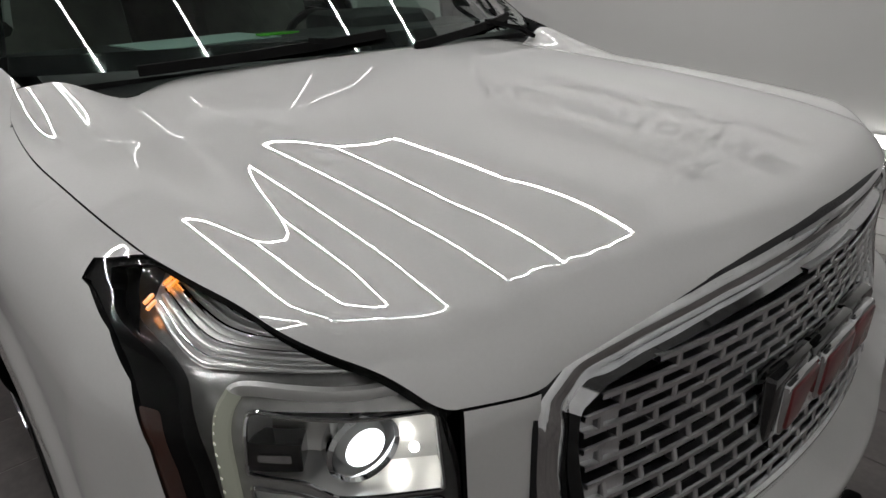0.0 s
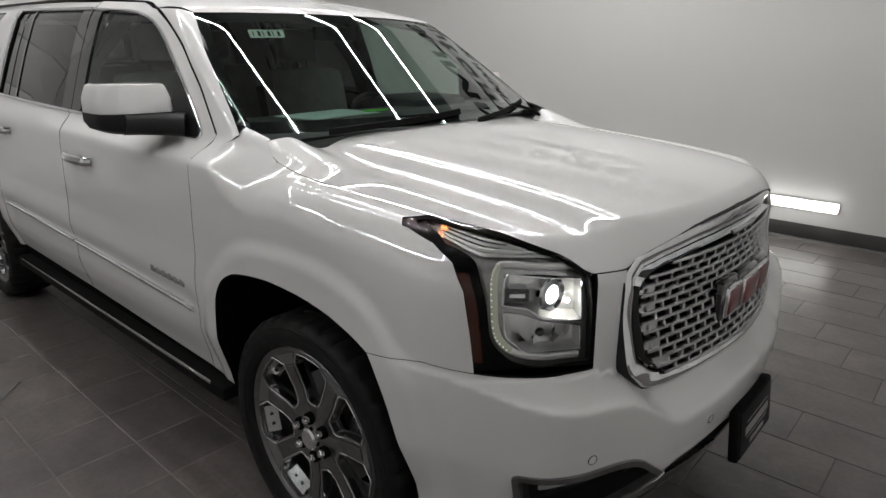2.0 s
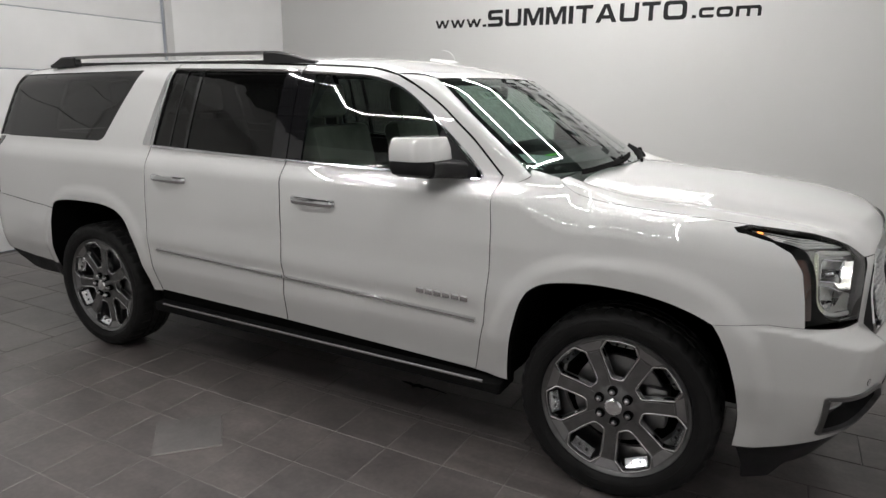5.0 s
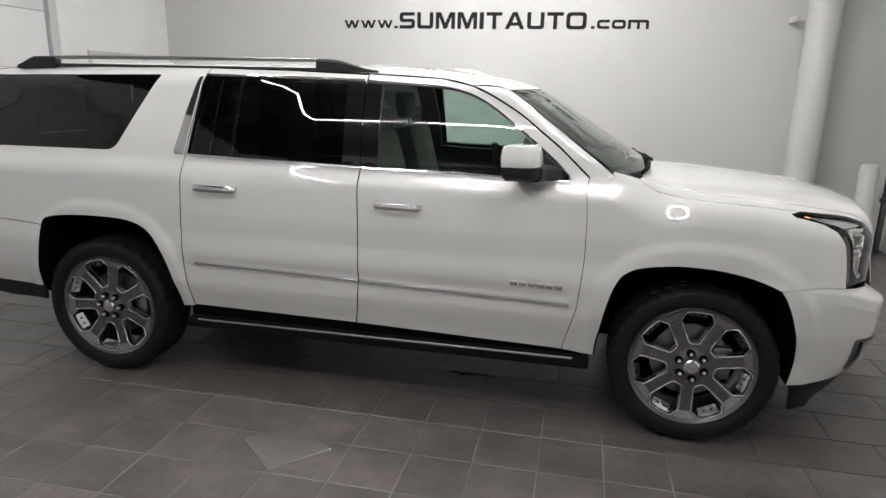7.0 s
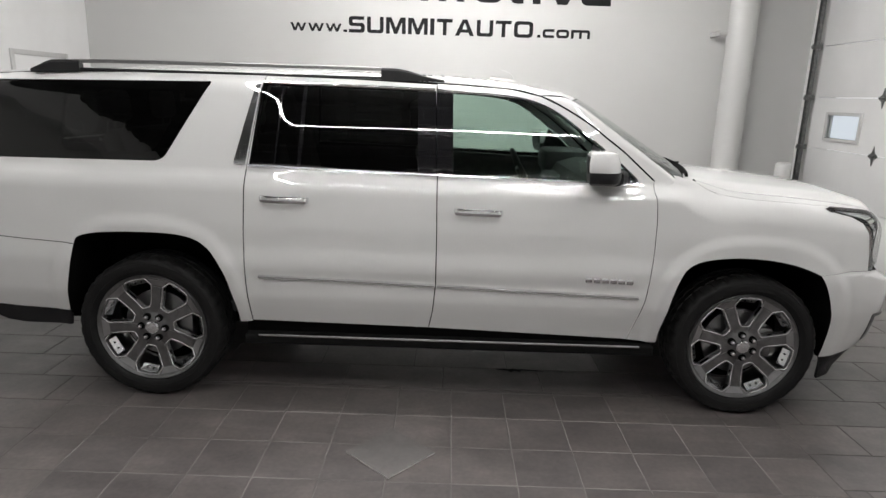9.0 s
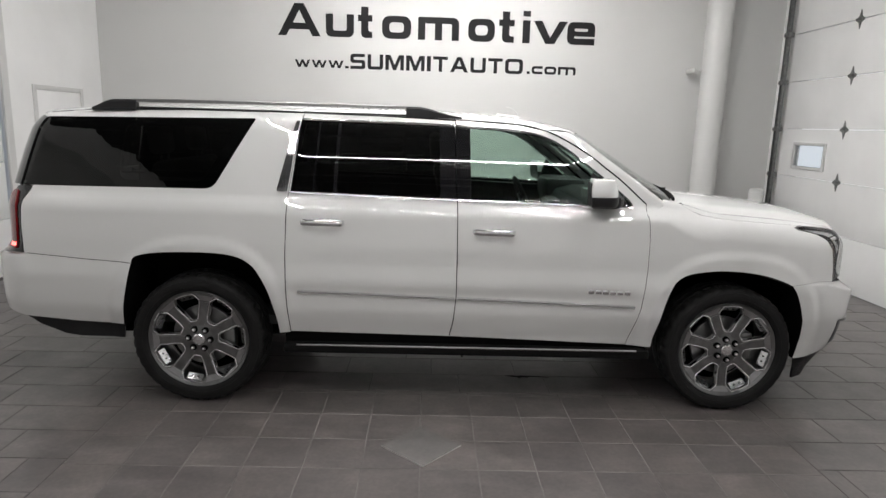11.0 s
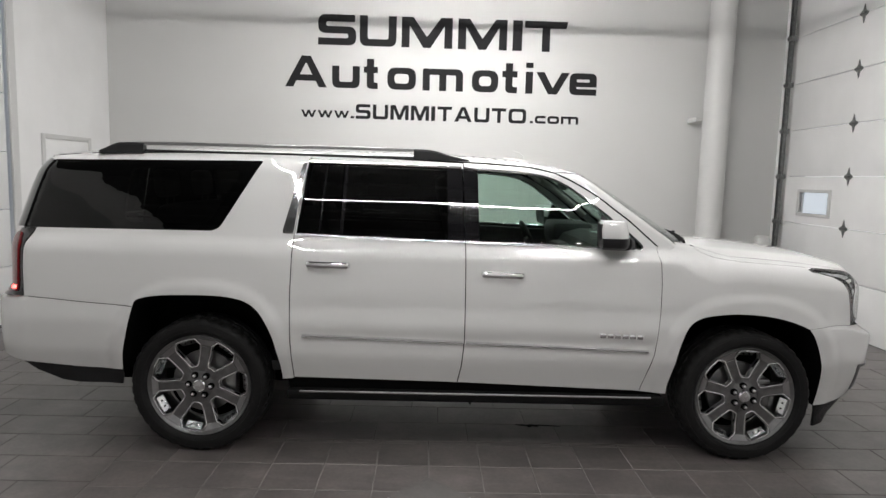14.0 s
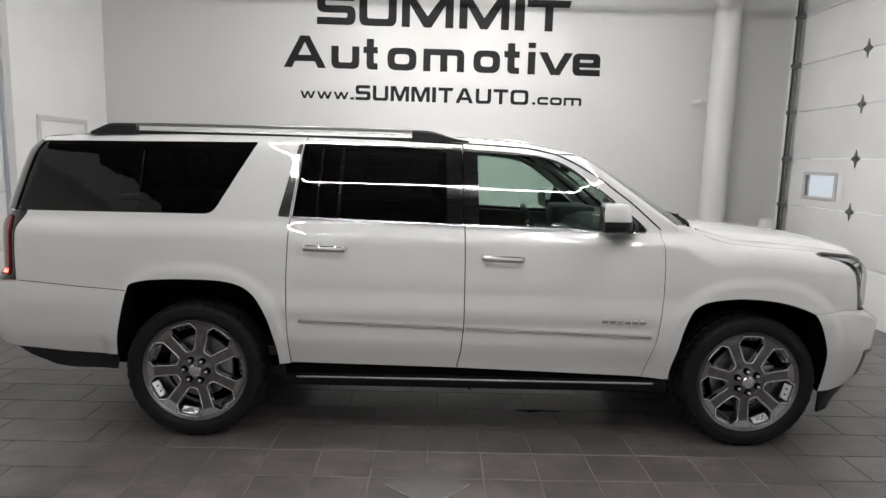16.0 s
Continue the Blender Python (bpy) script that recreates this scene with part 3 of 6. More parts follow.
wall_e = empty("wall_east", "white painted wall round the bay door", "wall", "", "structure")
box("wall_panel", (RIGHT_X + 0.012, 3.87, 0), (RIGHT_X + 0.22, WALL_Y - 0.002, TOP), WHITE_LIFTED, wall_e)
# Unseen stretch, added to close the room and bounce light onto the nose.
box("wall_panel", (RIGHT_X + 0.012, BACK_Y, 0), (RIGHT_X + 0.22, -1.1, TOP), WHITE_LIFTED, wall_e)
box("wall_panel", (RIGHT_X + 0.012, -1.098, 4.26), (RIGHT_X + 0.22, 3.868, TOP), WHITE_LIFTED, wall_e)
structure("backdrop", (RIGHT_X + 2.5, 2.5, 0.3), (RIGHT_X + 2.55, 10.5, 3.0), glow("daylight_outside", (0.9, 0.95, 1.0), 0.55), "bright daylight outside the small window", "daylight")


def baseboards():
    for lo, hi in (((LEFT_X + 0.03, WALL_Y - 0.012, 0), (RIGHT_X - 0.1, WALL_Y - 0.001, 0.125)),
                   ((LEFT_X + 0.001, 3.742, 0), (LEFT_X + 0.012, WALL_Y - 0.013, 0.125)), ((LEFT_X + 0.001, 2.30, 0), (LEFT_X + 0.012, 2.698, 0.125))):
        structure("baseboard", lo, hi, BASE, "dark rubber cove base along the white wall", "baseboard", 0.003)


baseboards()


def downpipe():
    """A wrapped white duct standing in the corner, with a strap."""
    d = empty("duct_pipe", "white wrapped vertical duct pipe strapped beside the wall", "pipe")
    cx, cy, r = 3.545, 3.99, 0.166
    prof = []
    for i in range(60):
        z = i * TOP / 59
        prof.append((r + 0.0035 * math.sin(i * 1.9) + 0.002 * math.sin(i * 5.1), z))
    bm = bmesh.new()
    seg = 40
    rows = [[bm.verts.new((cx + rr * math.cos(2 * math.pi * k / seg), cy + rr * math.sin(2 * math.pi * k / seg), z)) for k in range(seg)] for rr, z in prof]
    for a, b in zip(rows, rows[1:]):
        for k in range(seg):
            bm.faces.new((a[k], a[(k + 1) % seg], b[(k + 1) % seg], b[k]))
    part("duct", bm, WHITE_DIMMED, d, smooth=True)
    bm = bmesh.new()
    cyl_bm(bm, r + 0.006, r + 0.006, 0.035, 40, pose(cx, cy, 2.56))
    box_bm(bm, (cx - r - 0.10, cy + 0.0, 2.545), (cx - r + 0.01, cy + 0.025, 2.575), 0.004)
    box_bm(bm, (cx - r - 0.115, cy - 0.02, 2.53), (cx - r - 0.095, WALL_Y, 2.59), 0.004)
    part("strap", bm, WHITE_DIMMED, d, smooth=True)


downpipe()


def bollard():
    b = empty("bollard", "white sleeved safety post beside the bay door", "bollard")
    lathe("sleeve", [(0.0, 1.04), (0.05, 1.038), (0.085, 1.02), (0.095, 0.985), (0.095, 0.0)], 32, WHITE_DIMMED, b, m=pose(4.12, 3.62, 0) @ Matrix(((1, 0, 0, 0), (0, 0, 1, 0), (0, 1, 0, 0), (0, 0, 0, 1))))


bollard()


def wall_batten():
    """A low horizontal lamp on the wall behind the car."""
    w = empty("wall_lamp", "lit linear lamp low on the white wall", "wall light")
    box("housing", (-1.40, WALL_Y - 0.035, 0.262), (2.17, WALL_Y - 0.001, 0.355), WHITE_DIMMED, w, 0.004)
    box("diffuser", (-1.39, WALL_Y - 0.075, 0.268), (2.165, WALL_Y - 0.036, 0.350), glow("batten_light", (1.0, 0.98, 0.94), 9), w, 0.012, "glowing white diffuser")


wall_batten()


def glyph(ch, W, sv, sh, xh=0.71):
    """Outline and holes of one letter in a box W wide, capitals 1 high; sv, sh: stroke widths. A pair per solid piece."""
    R = min(sv, sh) * 1.1
    m = W / 2
    if ch == "S":
        a, b = 0.5 + sh / 2, 0.5 - sh / 2
        return [(rounded([(0, 0), (W, 0), (W, a), (sv, a), (sv, 1 - sh), (W * 0.97, 1 - sh), (W * 0.97, 1), (0, 1), (0, b), (W - sv, b), (W - sv, sh), (0, sh)],
                         [0, R, R, R / 4, R / 4, 0, 0, R, R, R / 4, R / 4, 0]), [])]
    if ch in "Uu":
        t = 1 if ch == "U" else xh
        return [(rounded([(0, t), (0, 0), (W, 0), (W, t), (W - sv, t), (W - sv, sh), (sv, sh), (sv, t)], [0, R, R, 0, 0, R / 3, R / 3, 0]), [])]
    if ch == "M":
        return [([(0, 0), (0, 1), (sv * 1.45, 1), (m, 0.36), (W - sv * 1.45, 1), (W, 1), (W, 0), (W - sv, 0), (W - sv, 0.72), (m + sv * 0.45, 0), (m - sv * 0.45, 0), (sv, 0.72), (sv, 0)], [])]
    if ch == "I":
        return [([(0, 0), (W, 0), (W, 1), (0, 1)], [])]
    if ch == "T":
        return [([(0, 1), (W, 1), (W * 0.96, 1 - sh), (m + sv / 2, 1 - sh), (m + sv / 2, 0), (m - sv / 2, 0), (m - sv / 2, 1 - sh), (0, 1 - sh)], [])]
    if ch == "A":
        c, k = 1.12 * sv, m - 0.62 * sv
        return [([(0, 0), (k, 1), (W - k, 1), (W, 0), (W - c, 0), (W - c - 0.20 * k, 0.20), (c + 0.20 * k, 0.20), (c, 0)], [[(c + 0.40 * k, 0.40), (W - c - 0.40 * k, 0.40), (m, 0.80)]])]
    if ch in "Oo":
        t = 1 if ch == "O" else xh
        q = 2.2 if ch == "O" and sv < 0.2 else 1.0
        return [(rounded([(0, 0), (W, 0), (W, t), (0, t)], R * 1.3 * q), [rounded([(sv, sh), (W - sv, sh), (W - sv, t - sh), (sv, t - sh)], R * 0.6 * q)])]
    if ch == "t":
        s0 = W * 0.22
        return [(rounded([(s0, 0.96), (s0, xh), (0, xh), (0, xh - sh), (s0, xh - sh), (s0, 0), (W, 0), (W, sh), (s0 + sv, sh), (s0 + sv, xh - sh), (W, xh - sh), (W, xh), (s0 + sv, xh), (s0 + sv, 0.96)],
                         [0, 0, 0, 0, 0, R, 0, 0, R / 3, 0, 0, 0, 0, 0]), [])]
    if ch == "m":
        return [(rounded([(0, 0), (0, xh), (W, xh), (W, 0), (W - sv, 0), (W - sv, xh - sh), (m + sv / 2, xh - sh), (m + sv / 2, 0), (m - sv / 2, 0), (m - sv / 2, xh - sh), (sv, xh - sh), (sv, 0)],
                         [0, R / 4, R, 0, 0, R / 4, 0, 0, 0, 0, 0, 0]), [])]
    if ch == "i":
        return [([(0, 0), (W, 0), (W, xh), (0, xh)], []), ([(0, 0.83), (W, 0.83), (W, 1), (0, 1)], [])]
    if ch == "v":
        return [([(0, xh), (1.15 * sv, xh), (m, 0.20), (W - 1.15 * sv, xh), (W, xh), (m + 0.62 * sv, 0), (m - 0.62 * sv, 0)], [])]
    if ch == "e":
        a, b = xh * 0.5 + sh * 0.32, xh * 0.5 - sh * 0.45
        return [(rounded([(0, 0), (W, 0), (W, sh), (sv, sh), (sv, b), (W, b), (W, xh), (0, xh)], [R, 0, 0, R / 3, 0, 0, R, R]), [rounded([(sv, a), (W - sv, a), (W - sv, xh - sh), (sv, xh - sh)], R / 3)])]
    if ch == "w":
        return [([(0, xh), (sv, xh), (W * 0.29, 0.26), (W * 0.43, xh), (W * 0.57, xh), (W * 0.71, 0.26), (W - sv, xh), (W, xh), (W * 0.79, 0), (W * 0.64, 0), (W * 0.5, xh * 0.62), (W * 0.36, 0), (W * 0.21, 0)], [])]
    if ch == "c":
        return [(rounded([(0, 0), (W, 0), (W, sh), (sv, sh), (sv, xh - sh), (W, xh - sh), (W, xh), (0, xh)], [R * 1.3, 0.04, 0.04, R / 2, R / 2, 0.04, 0.04, R * 1.3]), [])]
    return [([(0, 0), (W, 0), (W, sh), (0, sh)], [])]


def sign_line(text, x0, x1, z0, height, widths, gap, sv, sh, label, rise=0.0, starts=None):
    """One line of flat black letters fixed on the wall, each letter a part, from x0 to x1 on z0."""
    line = empty("wall_lettering", label, "sign")
    total = sum(widths) + gap * (len(widths) - 1)
    k = (x1 - x0) / total
    x = x0
    for i, (ch, w) in enumerate(zip(text, widths)):
        if starts:
            x, k = starts[i], 0.007718
        W = w * k / height
        for out, holes in glyph(ch, W, sv, sh):
            Q, T = fill(np.array(resample(out, 0.25)), [np.array(resample(q, 0.25)) for q in holes], 0.5)
            P = [(x + a * height, WALL_Y - 0.005, z0 + b * height + rise * (x - x0)) for a, b in Q]
            skin("letter", P, [(0, -1, 0)] * len(P), T, INK, line, "", 0.004)
        x += (w + gap) * k
    return line


sign_line("SUMMIT", -1.893, 1.495, 3.438, 0.405, (67, 65, 90, 87, 17, 77), 8, 0.27, 0.235, "large black capital lettering on the white wall",
          starts=(-1.879, -1.315, -0.744, 0.028, 0.776, 0.938))
sign_line("Automotive", -2.326, 1.965, 2.868, 0.418, (74, 49, 25, 51, 72, 47, 27, 13, 60, 49), 9.5, 0.235, 0.20, "bold black lettering line on the white wall",
          starts=(-2.326, -1.685, -1.253, -0.929, -0.443, 0.236, 0.653, 0.977, 1.124, 1.587))
sign_line("www.", -2.105, -1.375, 2.462, 0.140, (24, 24, 24, 6), 2.5, 0.22, 0.22, "small black web lettering on the white wall")
sign_line("SUMMITAUTO", -1.355, 1.005, 2.458, 0.200, (30, 31, 37, 37, 8, 30, 36, 31, 30, 36), 4.5, 0.24, 0.21, "black capital web lettering on the white wall")
sign_line(".com", 1.06, 1.735, 2.466, 0.150, (6, 21, 23, 34), 3.5, 0.23, 0.22, "small black web lettering on the white wall")


# ---------------------------------------------------------------- ceiling lights
def led_run(name, a, b):
    """A straight suspended LED run from a to b."""
    a, b = Vector(a), Vector(b)
    d = (b - a).normalized()
    s = d.cross(Vector((0, 0, 1)))
    L = empty(name, "lit white linear LED light hung on thin cables", "ceiling light", "linear lights over the car")
    for nm, w, z0, z1, m in (("housing", 0.0065, 0.0085, 0.026, WHITE_DIMMED), ("diffuser", 0.0085, -0.008, 0.008, TUBE)):
        bm = bmesh.new()
        n = max(1, round((b - a).length / 0.25))
        rows = [[bm.verts.new(a.lerp(b, i / n) + s * k + Vector((0, 0, zz))) for k, zz in ((-w, z0), (w, z0), (w, z1), (-w, z1))] for i in range(n + 1)]
        for p, q in zip(rows, rows[1:]):
            for j in range(4):
                bm.faces.new((p[j], p[(j + 1) % 4], q[(j + 1) % 4], q[j]))
        bm.faces.new(rows[0][::-1])
        bm.faces.new(rows[-1])
        bmesh.ops.recalc_face_normals(bm, faces=bm.faces)
        part(nm, bm, m, L)
    for t in (0.04, 0.5, 0.96):
        p = a.lerp(b, t)
        bm = bmesh.new()
        cyl_bm(bm, 0.002, 0.002, TOP - LED_Z - 0.014, 6, pose(p.x, p.y, (TOP + LED_Z + 0.014) / 2))
        part("hanging_cable", bm, GREYMETAL, L)
    return L


for a, b in LED_RUNS:
    led_run("linear_light", (*a, LED_Z), (*b, LED_Z))


# ---------------------------------------------------------------- the car
car = empty("suv", "pearl white full-size SUV with chrome grille, parked on tiled floor", "car")


# the front wheel opening's edge, from the bumper's foot over the top to the sill, as (distance round the body, height)
ARCH_BUMPER = spline([(2.075, 0.345), (2.073, 0.46), (2.055, 0.557), (2.018, 0.70), (1.985, 0.79), (1.957, 0.842)], 5)
ARCH_FENDER = spline([(1.957, 0.842), (1.907, 0.867), (1.822, 0.896), (1.711, 0.916), (1.566, 0.923), (1.469, 0.917), (1.38, 0.904), (1.322, 0.886), (1.270, 0.848), (1.236, 0.78), (1.212, 0.69), (1.196, 0.605), (1.176, 0.48), (1.172, 0.405)], 4)
ARCH_REAR = spline([(-1.158, 0.452), (-1.160, 0.49), (-1.168, 0.56), (-1.190, 0.655), (-1.219, 0.745), (-1.262, 0.83), (-1.312, 0.892), (-1.385, 0.935), (-1.507, 0.957), (-1.697, 0.960), (-1.859, 0.953), (-1.955, 0.938), (-2.003, 0.918), (-2.017, 0.885)], 4)
ARCH_TAIL = spline([(-2.104, 0.47), (-2.092, 0.558), (-2.070, 0.67), (-2.048, 0.76), (-2.028, 0.84), (-2.017, 0.885)], 4)

# shut lines, as (distance round the body, height)
GAP_F = [(1.012, 0.415), (1.073, 0.667), (1.093, 0.91), (1.092, 1.10), (1.080, 1.25), (1.090, 1.305)]
GAP_M = [(-0.106, 0.448), (-0.085, 0.56), (-0.072, 0.72), (-0.074, 1.0), (-0.080, 1.30), (-0.099, 1.775)]
GAP_R = [(-1.090, 0.462), (-1.105, 0.70), (-1.108, 0.95), (-1.094, 1.326), (-1.040, 1.74), (-1.032, 1.795)]
DOOR_TOP = [(1.090, 1.305), (1.009, 1.378), (0.928, 1.449), (0.836, 1.517), (0.741, 1.588), (0.60, 1.670), (0.47, 1.728), (0.30, 1.762), (-0.099, 1.780)]
hood_nose = spline([(2.062, -0.853), (2.15, -0.838), (2.225, -0.822), (2.295, -0.808), (2.350, -0.780), (2.400, -0.737), (2.428, -0.714), (2.440, -0.700)], 5)
HL_TOP = [(U(x, y), z) for x, y, z in edge(f_low, rays_xy, hood_nose)]
HL_TOP[-1] = (U(2.44, -0.698), 1.088)
HL_CORNER = [(U(x, y), z) for x, y, z in edge(f_low, rays_xy, [(2.030, -0.920), (2.012, -0.899)])]
HL_REAR = [(U(2.279, -0.931), 0.862), (U(2.268, -0.935), 0.95), (U(2.245, -0.935), 1.06), (U(2.205, -0.93), 1.12), (U(2.14, -0.925), 1.152), (U(2.060, -0.938), 1.171)] + HL_CORNER
MID = PIV + FAN * math.pi / 2
G_TOP, G_BOT = U(2.486, -0.600), U(2.56, -0.500)

# hood, with its edge carried on to the fender
hood_side = spline([(1.33, -0.830), (1.375, -0.850), (1.43, -0.862), (1.60, -0.871), (1.80, -0.867), (1.95, -0.861), (2.062, -0.853)], 8)
hood_front = [tuple(p[:2]) for p in edge(f_low, rays_uz, spline([(U(2.44, -0.698), 1.088), (2.50, 1.086), (2.548, 1.087), (2.585, 1.106), (2.70, 1.128), (2.888, 1.150), (MID, 1.158)], 6))]
half = hood_side + hood_nose[1:] + hood_front[1:]
rear_edge = [(1.395 - 0.062 * (y / 0.82) ** 2, y) for y in np.linspace(0.81, -0.81, 25)]
hood_outline = half + [(x, -y) for x, y in half[::-1]][1:] + rear_edge
panel("hood", f_low, rays_xy, hood_outline, PAINT, car, h=0.014, step=0.014, both=False, gap=0.0004)

# fender
P = edge(f_low, rays_xy, [p for p in hood_side if p[0] > 1.428])
fender_top = [(U(x, y), z) for x, y, z in P]
cowl_edge = [(1.079, 1.255), (1.18, 1.250), (1.30, 1.242), (1.40, 1.234)]
f_out = GAP_F[:-2] + cowl_edge + fender_top + [(u, z) for u, z in HL_REAR[::-1]] + [(U(2.279, -0.931), 0.858), (U(2.15, -0.96), 0.868)]
f_out = f_out + ARCH_FENDER + [(1.10, 0.408)]
panel("front_fender", f_low, rays_uz, f_out, PAINT, car, h=0.016, step=0.014, gap=0.0005)
P = edge(f_low, rays_uz, [(u, z - 0.006) for u, z in cowl_edge] + [(1.428, fender_top[0][1] - 0.003)])
top_out = [tuple(p[:2]) for p in P] + [p for p in hood_side if p[0] < 1.428][::-1] + [(1.328, -0.815), (1.205, -0.825), (1.198, -0.853), (1.15, -0.874), (1.086, -0.888), (1.077, -0.93)]
panel("cowl_corner", f_low, rays_xy, top_out, PAINT, car, h=0.02, gap=0.0, depth=0.0004, step=0.01, flange=0.006)

# front bumper, round the nose from wheel to wheel
b_half = [(1.957, 0.842), (U(2.15, -0.96), 0.868), (U(2.279, -0.931), 0.858), (U(2.40, -0.82), 0.846), (U(2.465, -0.689), 0.838),
          (U(2.452, -0.688), 1.086), (G_TOP, 1.084), (G_TOP + 0.002, 0.825), (G_BOT, 0.736), (MID, 0.731)]
mir = lambda pts: [(2 * MID - u, z) for u, z in pts[::-1]]
low = [(MID, 0.540), (2.95, 0.536), (2.75, 0.512), (2.705, 0.492), (2.72, 0.470), (2.95, 0.482), (2.96, 0.456), (2.72, 0.432), (2.45, 0.402), (U(2.33, -0.90), 0.374), (2.17, 0.358), (2.10, 0.348)]
wheel = ARCH_BUMPER[:-1]
b_out = b_half + mir(b_half)[1:] + mir(wheel)[:] + mir(low) + low[1:] + wheel
fog = rounded([(2.302, 0.600), (2.545, 0.598), (2.60, 0.580), (2.690, 0.495), (2.52, 0.448), (2.320, 0.428)], [0.015, 0.03, 0.03, 0.012, 0.02, 0.015])
panel("front_bumper", f_low, rays_uz, b_out, PAINT, car, [fog, mir(fog)], h=0.013, both=False, gap=0.0014, step=0.012)
panel("skid_strip", f_low, rays_uz, rounded([(2.955, 0.484), (2.72, 0.472), (2.56, 0.446), (2.56, 0.414), (2.72, 0.430), (2.960, 0.454)], 0.006), SATIN, car, depth=-0.004, h=0.03, gap=0, label="satin silver strip under the intake")
panel("lower_intake", f_low, rays_uz, [(2.55, 0.40), (2.62, 0.56), (MID, 0.57), (MID, 0.40)], BLACK, car, depth=0.05, h=0.06, gap=0)

# doors
win_f = [(-0.090, 1.304)] + spline([(0.45, 1.292), (0.93, 1.277), (0.990, 1.284), (0.985, 1.312), (0.905, 1.385), (0.745, 1.510), (0.56, 1.640), (0.42, 1.698), (0.25, 1.722), (-0.104, 1.738)], 5)
win_r = [(-1.080, 1.328), (-0.084, 1.304), (-0.104, 1.738), (-1.034, 1.750)]
panel("front_door", f_up, rays_uz, GAP_F[:-1] + DOOR_TOP + GAP_M[::-1][1:], PAINT, car, [win_f], h=0.025, gap=0.003)
panel("rear_door", f_up, rays_uz, GAP_M + [(-0.55, 1.790)] + GAP_R[::-1], PAINT, car, [win_r], h=0.025, gap=0.003)

# quarter panel and rear bumper
q_win = rounded([(U(-2.66, -0.86), 1.330), (-1.545, 1.336), (-1.318, 1.752), (U(-2.58, -0.72), 1.728)], [0.01, 0.05, 0.015, 0.02])
tail_f = [(U(-2.640, -0.95), 0.930), (U(-2.650, -0.95), 1.10), (U(-2.640, -0.94), 1.24), (U(-2.61, -0.93), 1.325)]
q_out = GAP_R + [(-1.7, 1.795), (-2.2, 1.785), (U(-2.45, -0.74), 1.772), (U(-2.60, -0.68), 1.755), (U(-2.72, -0.80), 1.335)] + tail_f[::-1] + [(-2.30, 0.903)] + ARCH_REAR[::-1] + [(-1.09, 0.455)]
panel("quarter_panel", f_up, rays_uz, q_out, PAINT, car, [q_win], h=0.025)
RMID = RPIV - FAN * math.pi / 2
rb = [(-2.017, 0.885), (-2.30, 0.903), (U(-2.64, -0.95), 0.930), (RMID, 0.935)]
rlow = [(RMID, 0.55), (U(-2.80, -0.80), 0.56), (U(-2.70, -0.95), 0.530), (U(-2.40, -0.96), 0.503), (-2.104, 0.49)]
rmir = lambda pts: [(2 * RMID - u, z) for u, z in pts[::-1]]
rwheel = ARCH_TAIL[2:-1]
r_out = rb + rmir(rb)[1:] + rmir(rlow + rwheel)[::1][0:len(rwheel)] + rmir(rlow) + rlow[1:] + rwheel
panel("rear_bumper", f_low, rays_uz, r_out, PAINT, car, h=0.03, both=False)
panel("rear_valance", f_low, rays_uz, [(-2.10, 0.487), (U(-2.40, -0.96), 0.500), (U(-2.70, -0.95), 0.527), (U(-2.64, -0.95), 0.470), (U(-2.50, -0.95), 0.408), (U(-2.40, -0.95), 0.394), (-2.12, 0.394)], BLACK, car, depth=0.006, h=0.05)
tail = tail_f + [(U(-2.70, -0.90), 1.325), (U(-2.76, -0.88), 1.20), (U(-2.78, -0.88), 1.05), (U(-2.77, -0.88), 0.935)]
panel("tail_lamp_surround", f_up, rays_uz, tail, GLOSS_BLACK, car, h=0.03)
tl = [(U(-2.672, -0.94), 0.955), (U(-2.668, -0.94), 1.25), (U(-2.68, -0.92), 1.305), (U(-2.71, -0.90), 1.305), (U(-2.75, -0.88), 1.2), (U(-2.765, -0.88), 1.05), (U(-2.755, -0.89), 0.96)]
panel("tail_lamp", f_up, rays_uz, rounded(tl, 0.012), RED, car, depth=-0.012, h=0.03, label="red tail lamp lens")
panel("tail_lamp_bulb", f_up, rays_uz, rounded([(U(-2.676, -0.94), 0.972), (U(-2.676, -0.94), 0.992), (U(-2.715, -0.92), 0.992), (U(-2.715, -0.92), 0.972)], 0.004), REDGLOW, car, depth=-0.0145, h=0.02, gap=0, label="lit red tail light")
panel("tailgate", f_low, rays_uz, [(U(-2.775, -0.88), 0.94), (RMID, 0.94), (RMID, 1.32), (U(-2.76, -0.88), 1.32)], PAINT, car, h=0.06)
panel("tailgate_glass", f_up, rays_uz, [(U(-2.74, -0.78), 1.335), (RMID, 1.335), (RMID, 1.73), (U(-2.62, -0.66), 1.73)], DARKGLASS, car, h=0.06)

panel("rear_pillar_cover", f_up, rays_uz, [(U(-2.652, -0.862), 1.332), (U(-2.572, -0.722), 1.729), (U(-2.61, -0.67), 1.740), (U(-2.735, -0.79), 1.335)], GLOSS_BLACK, car, depth=-0.006, h=0.03, gap=0, label="gloss black cover of the rear pillar")


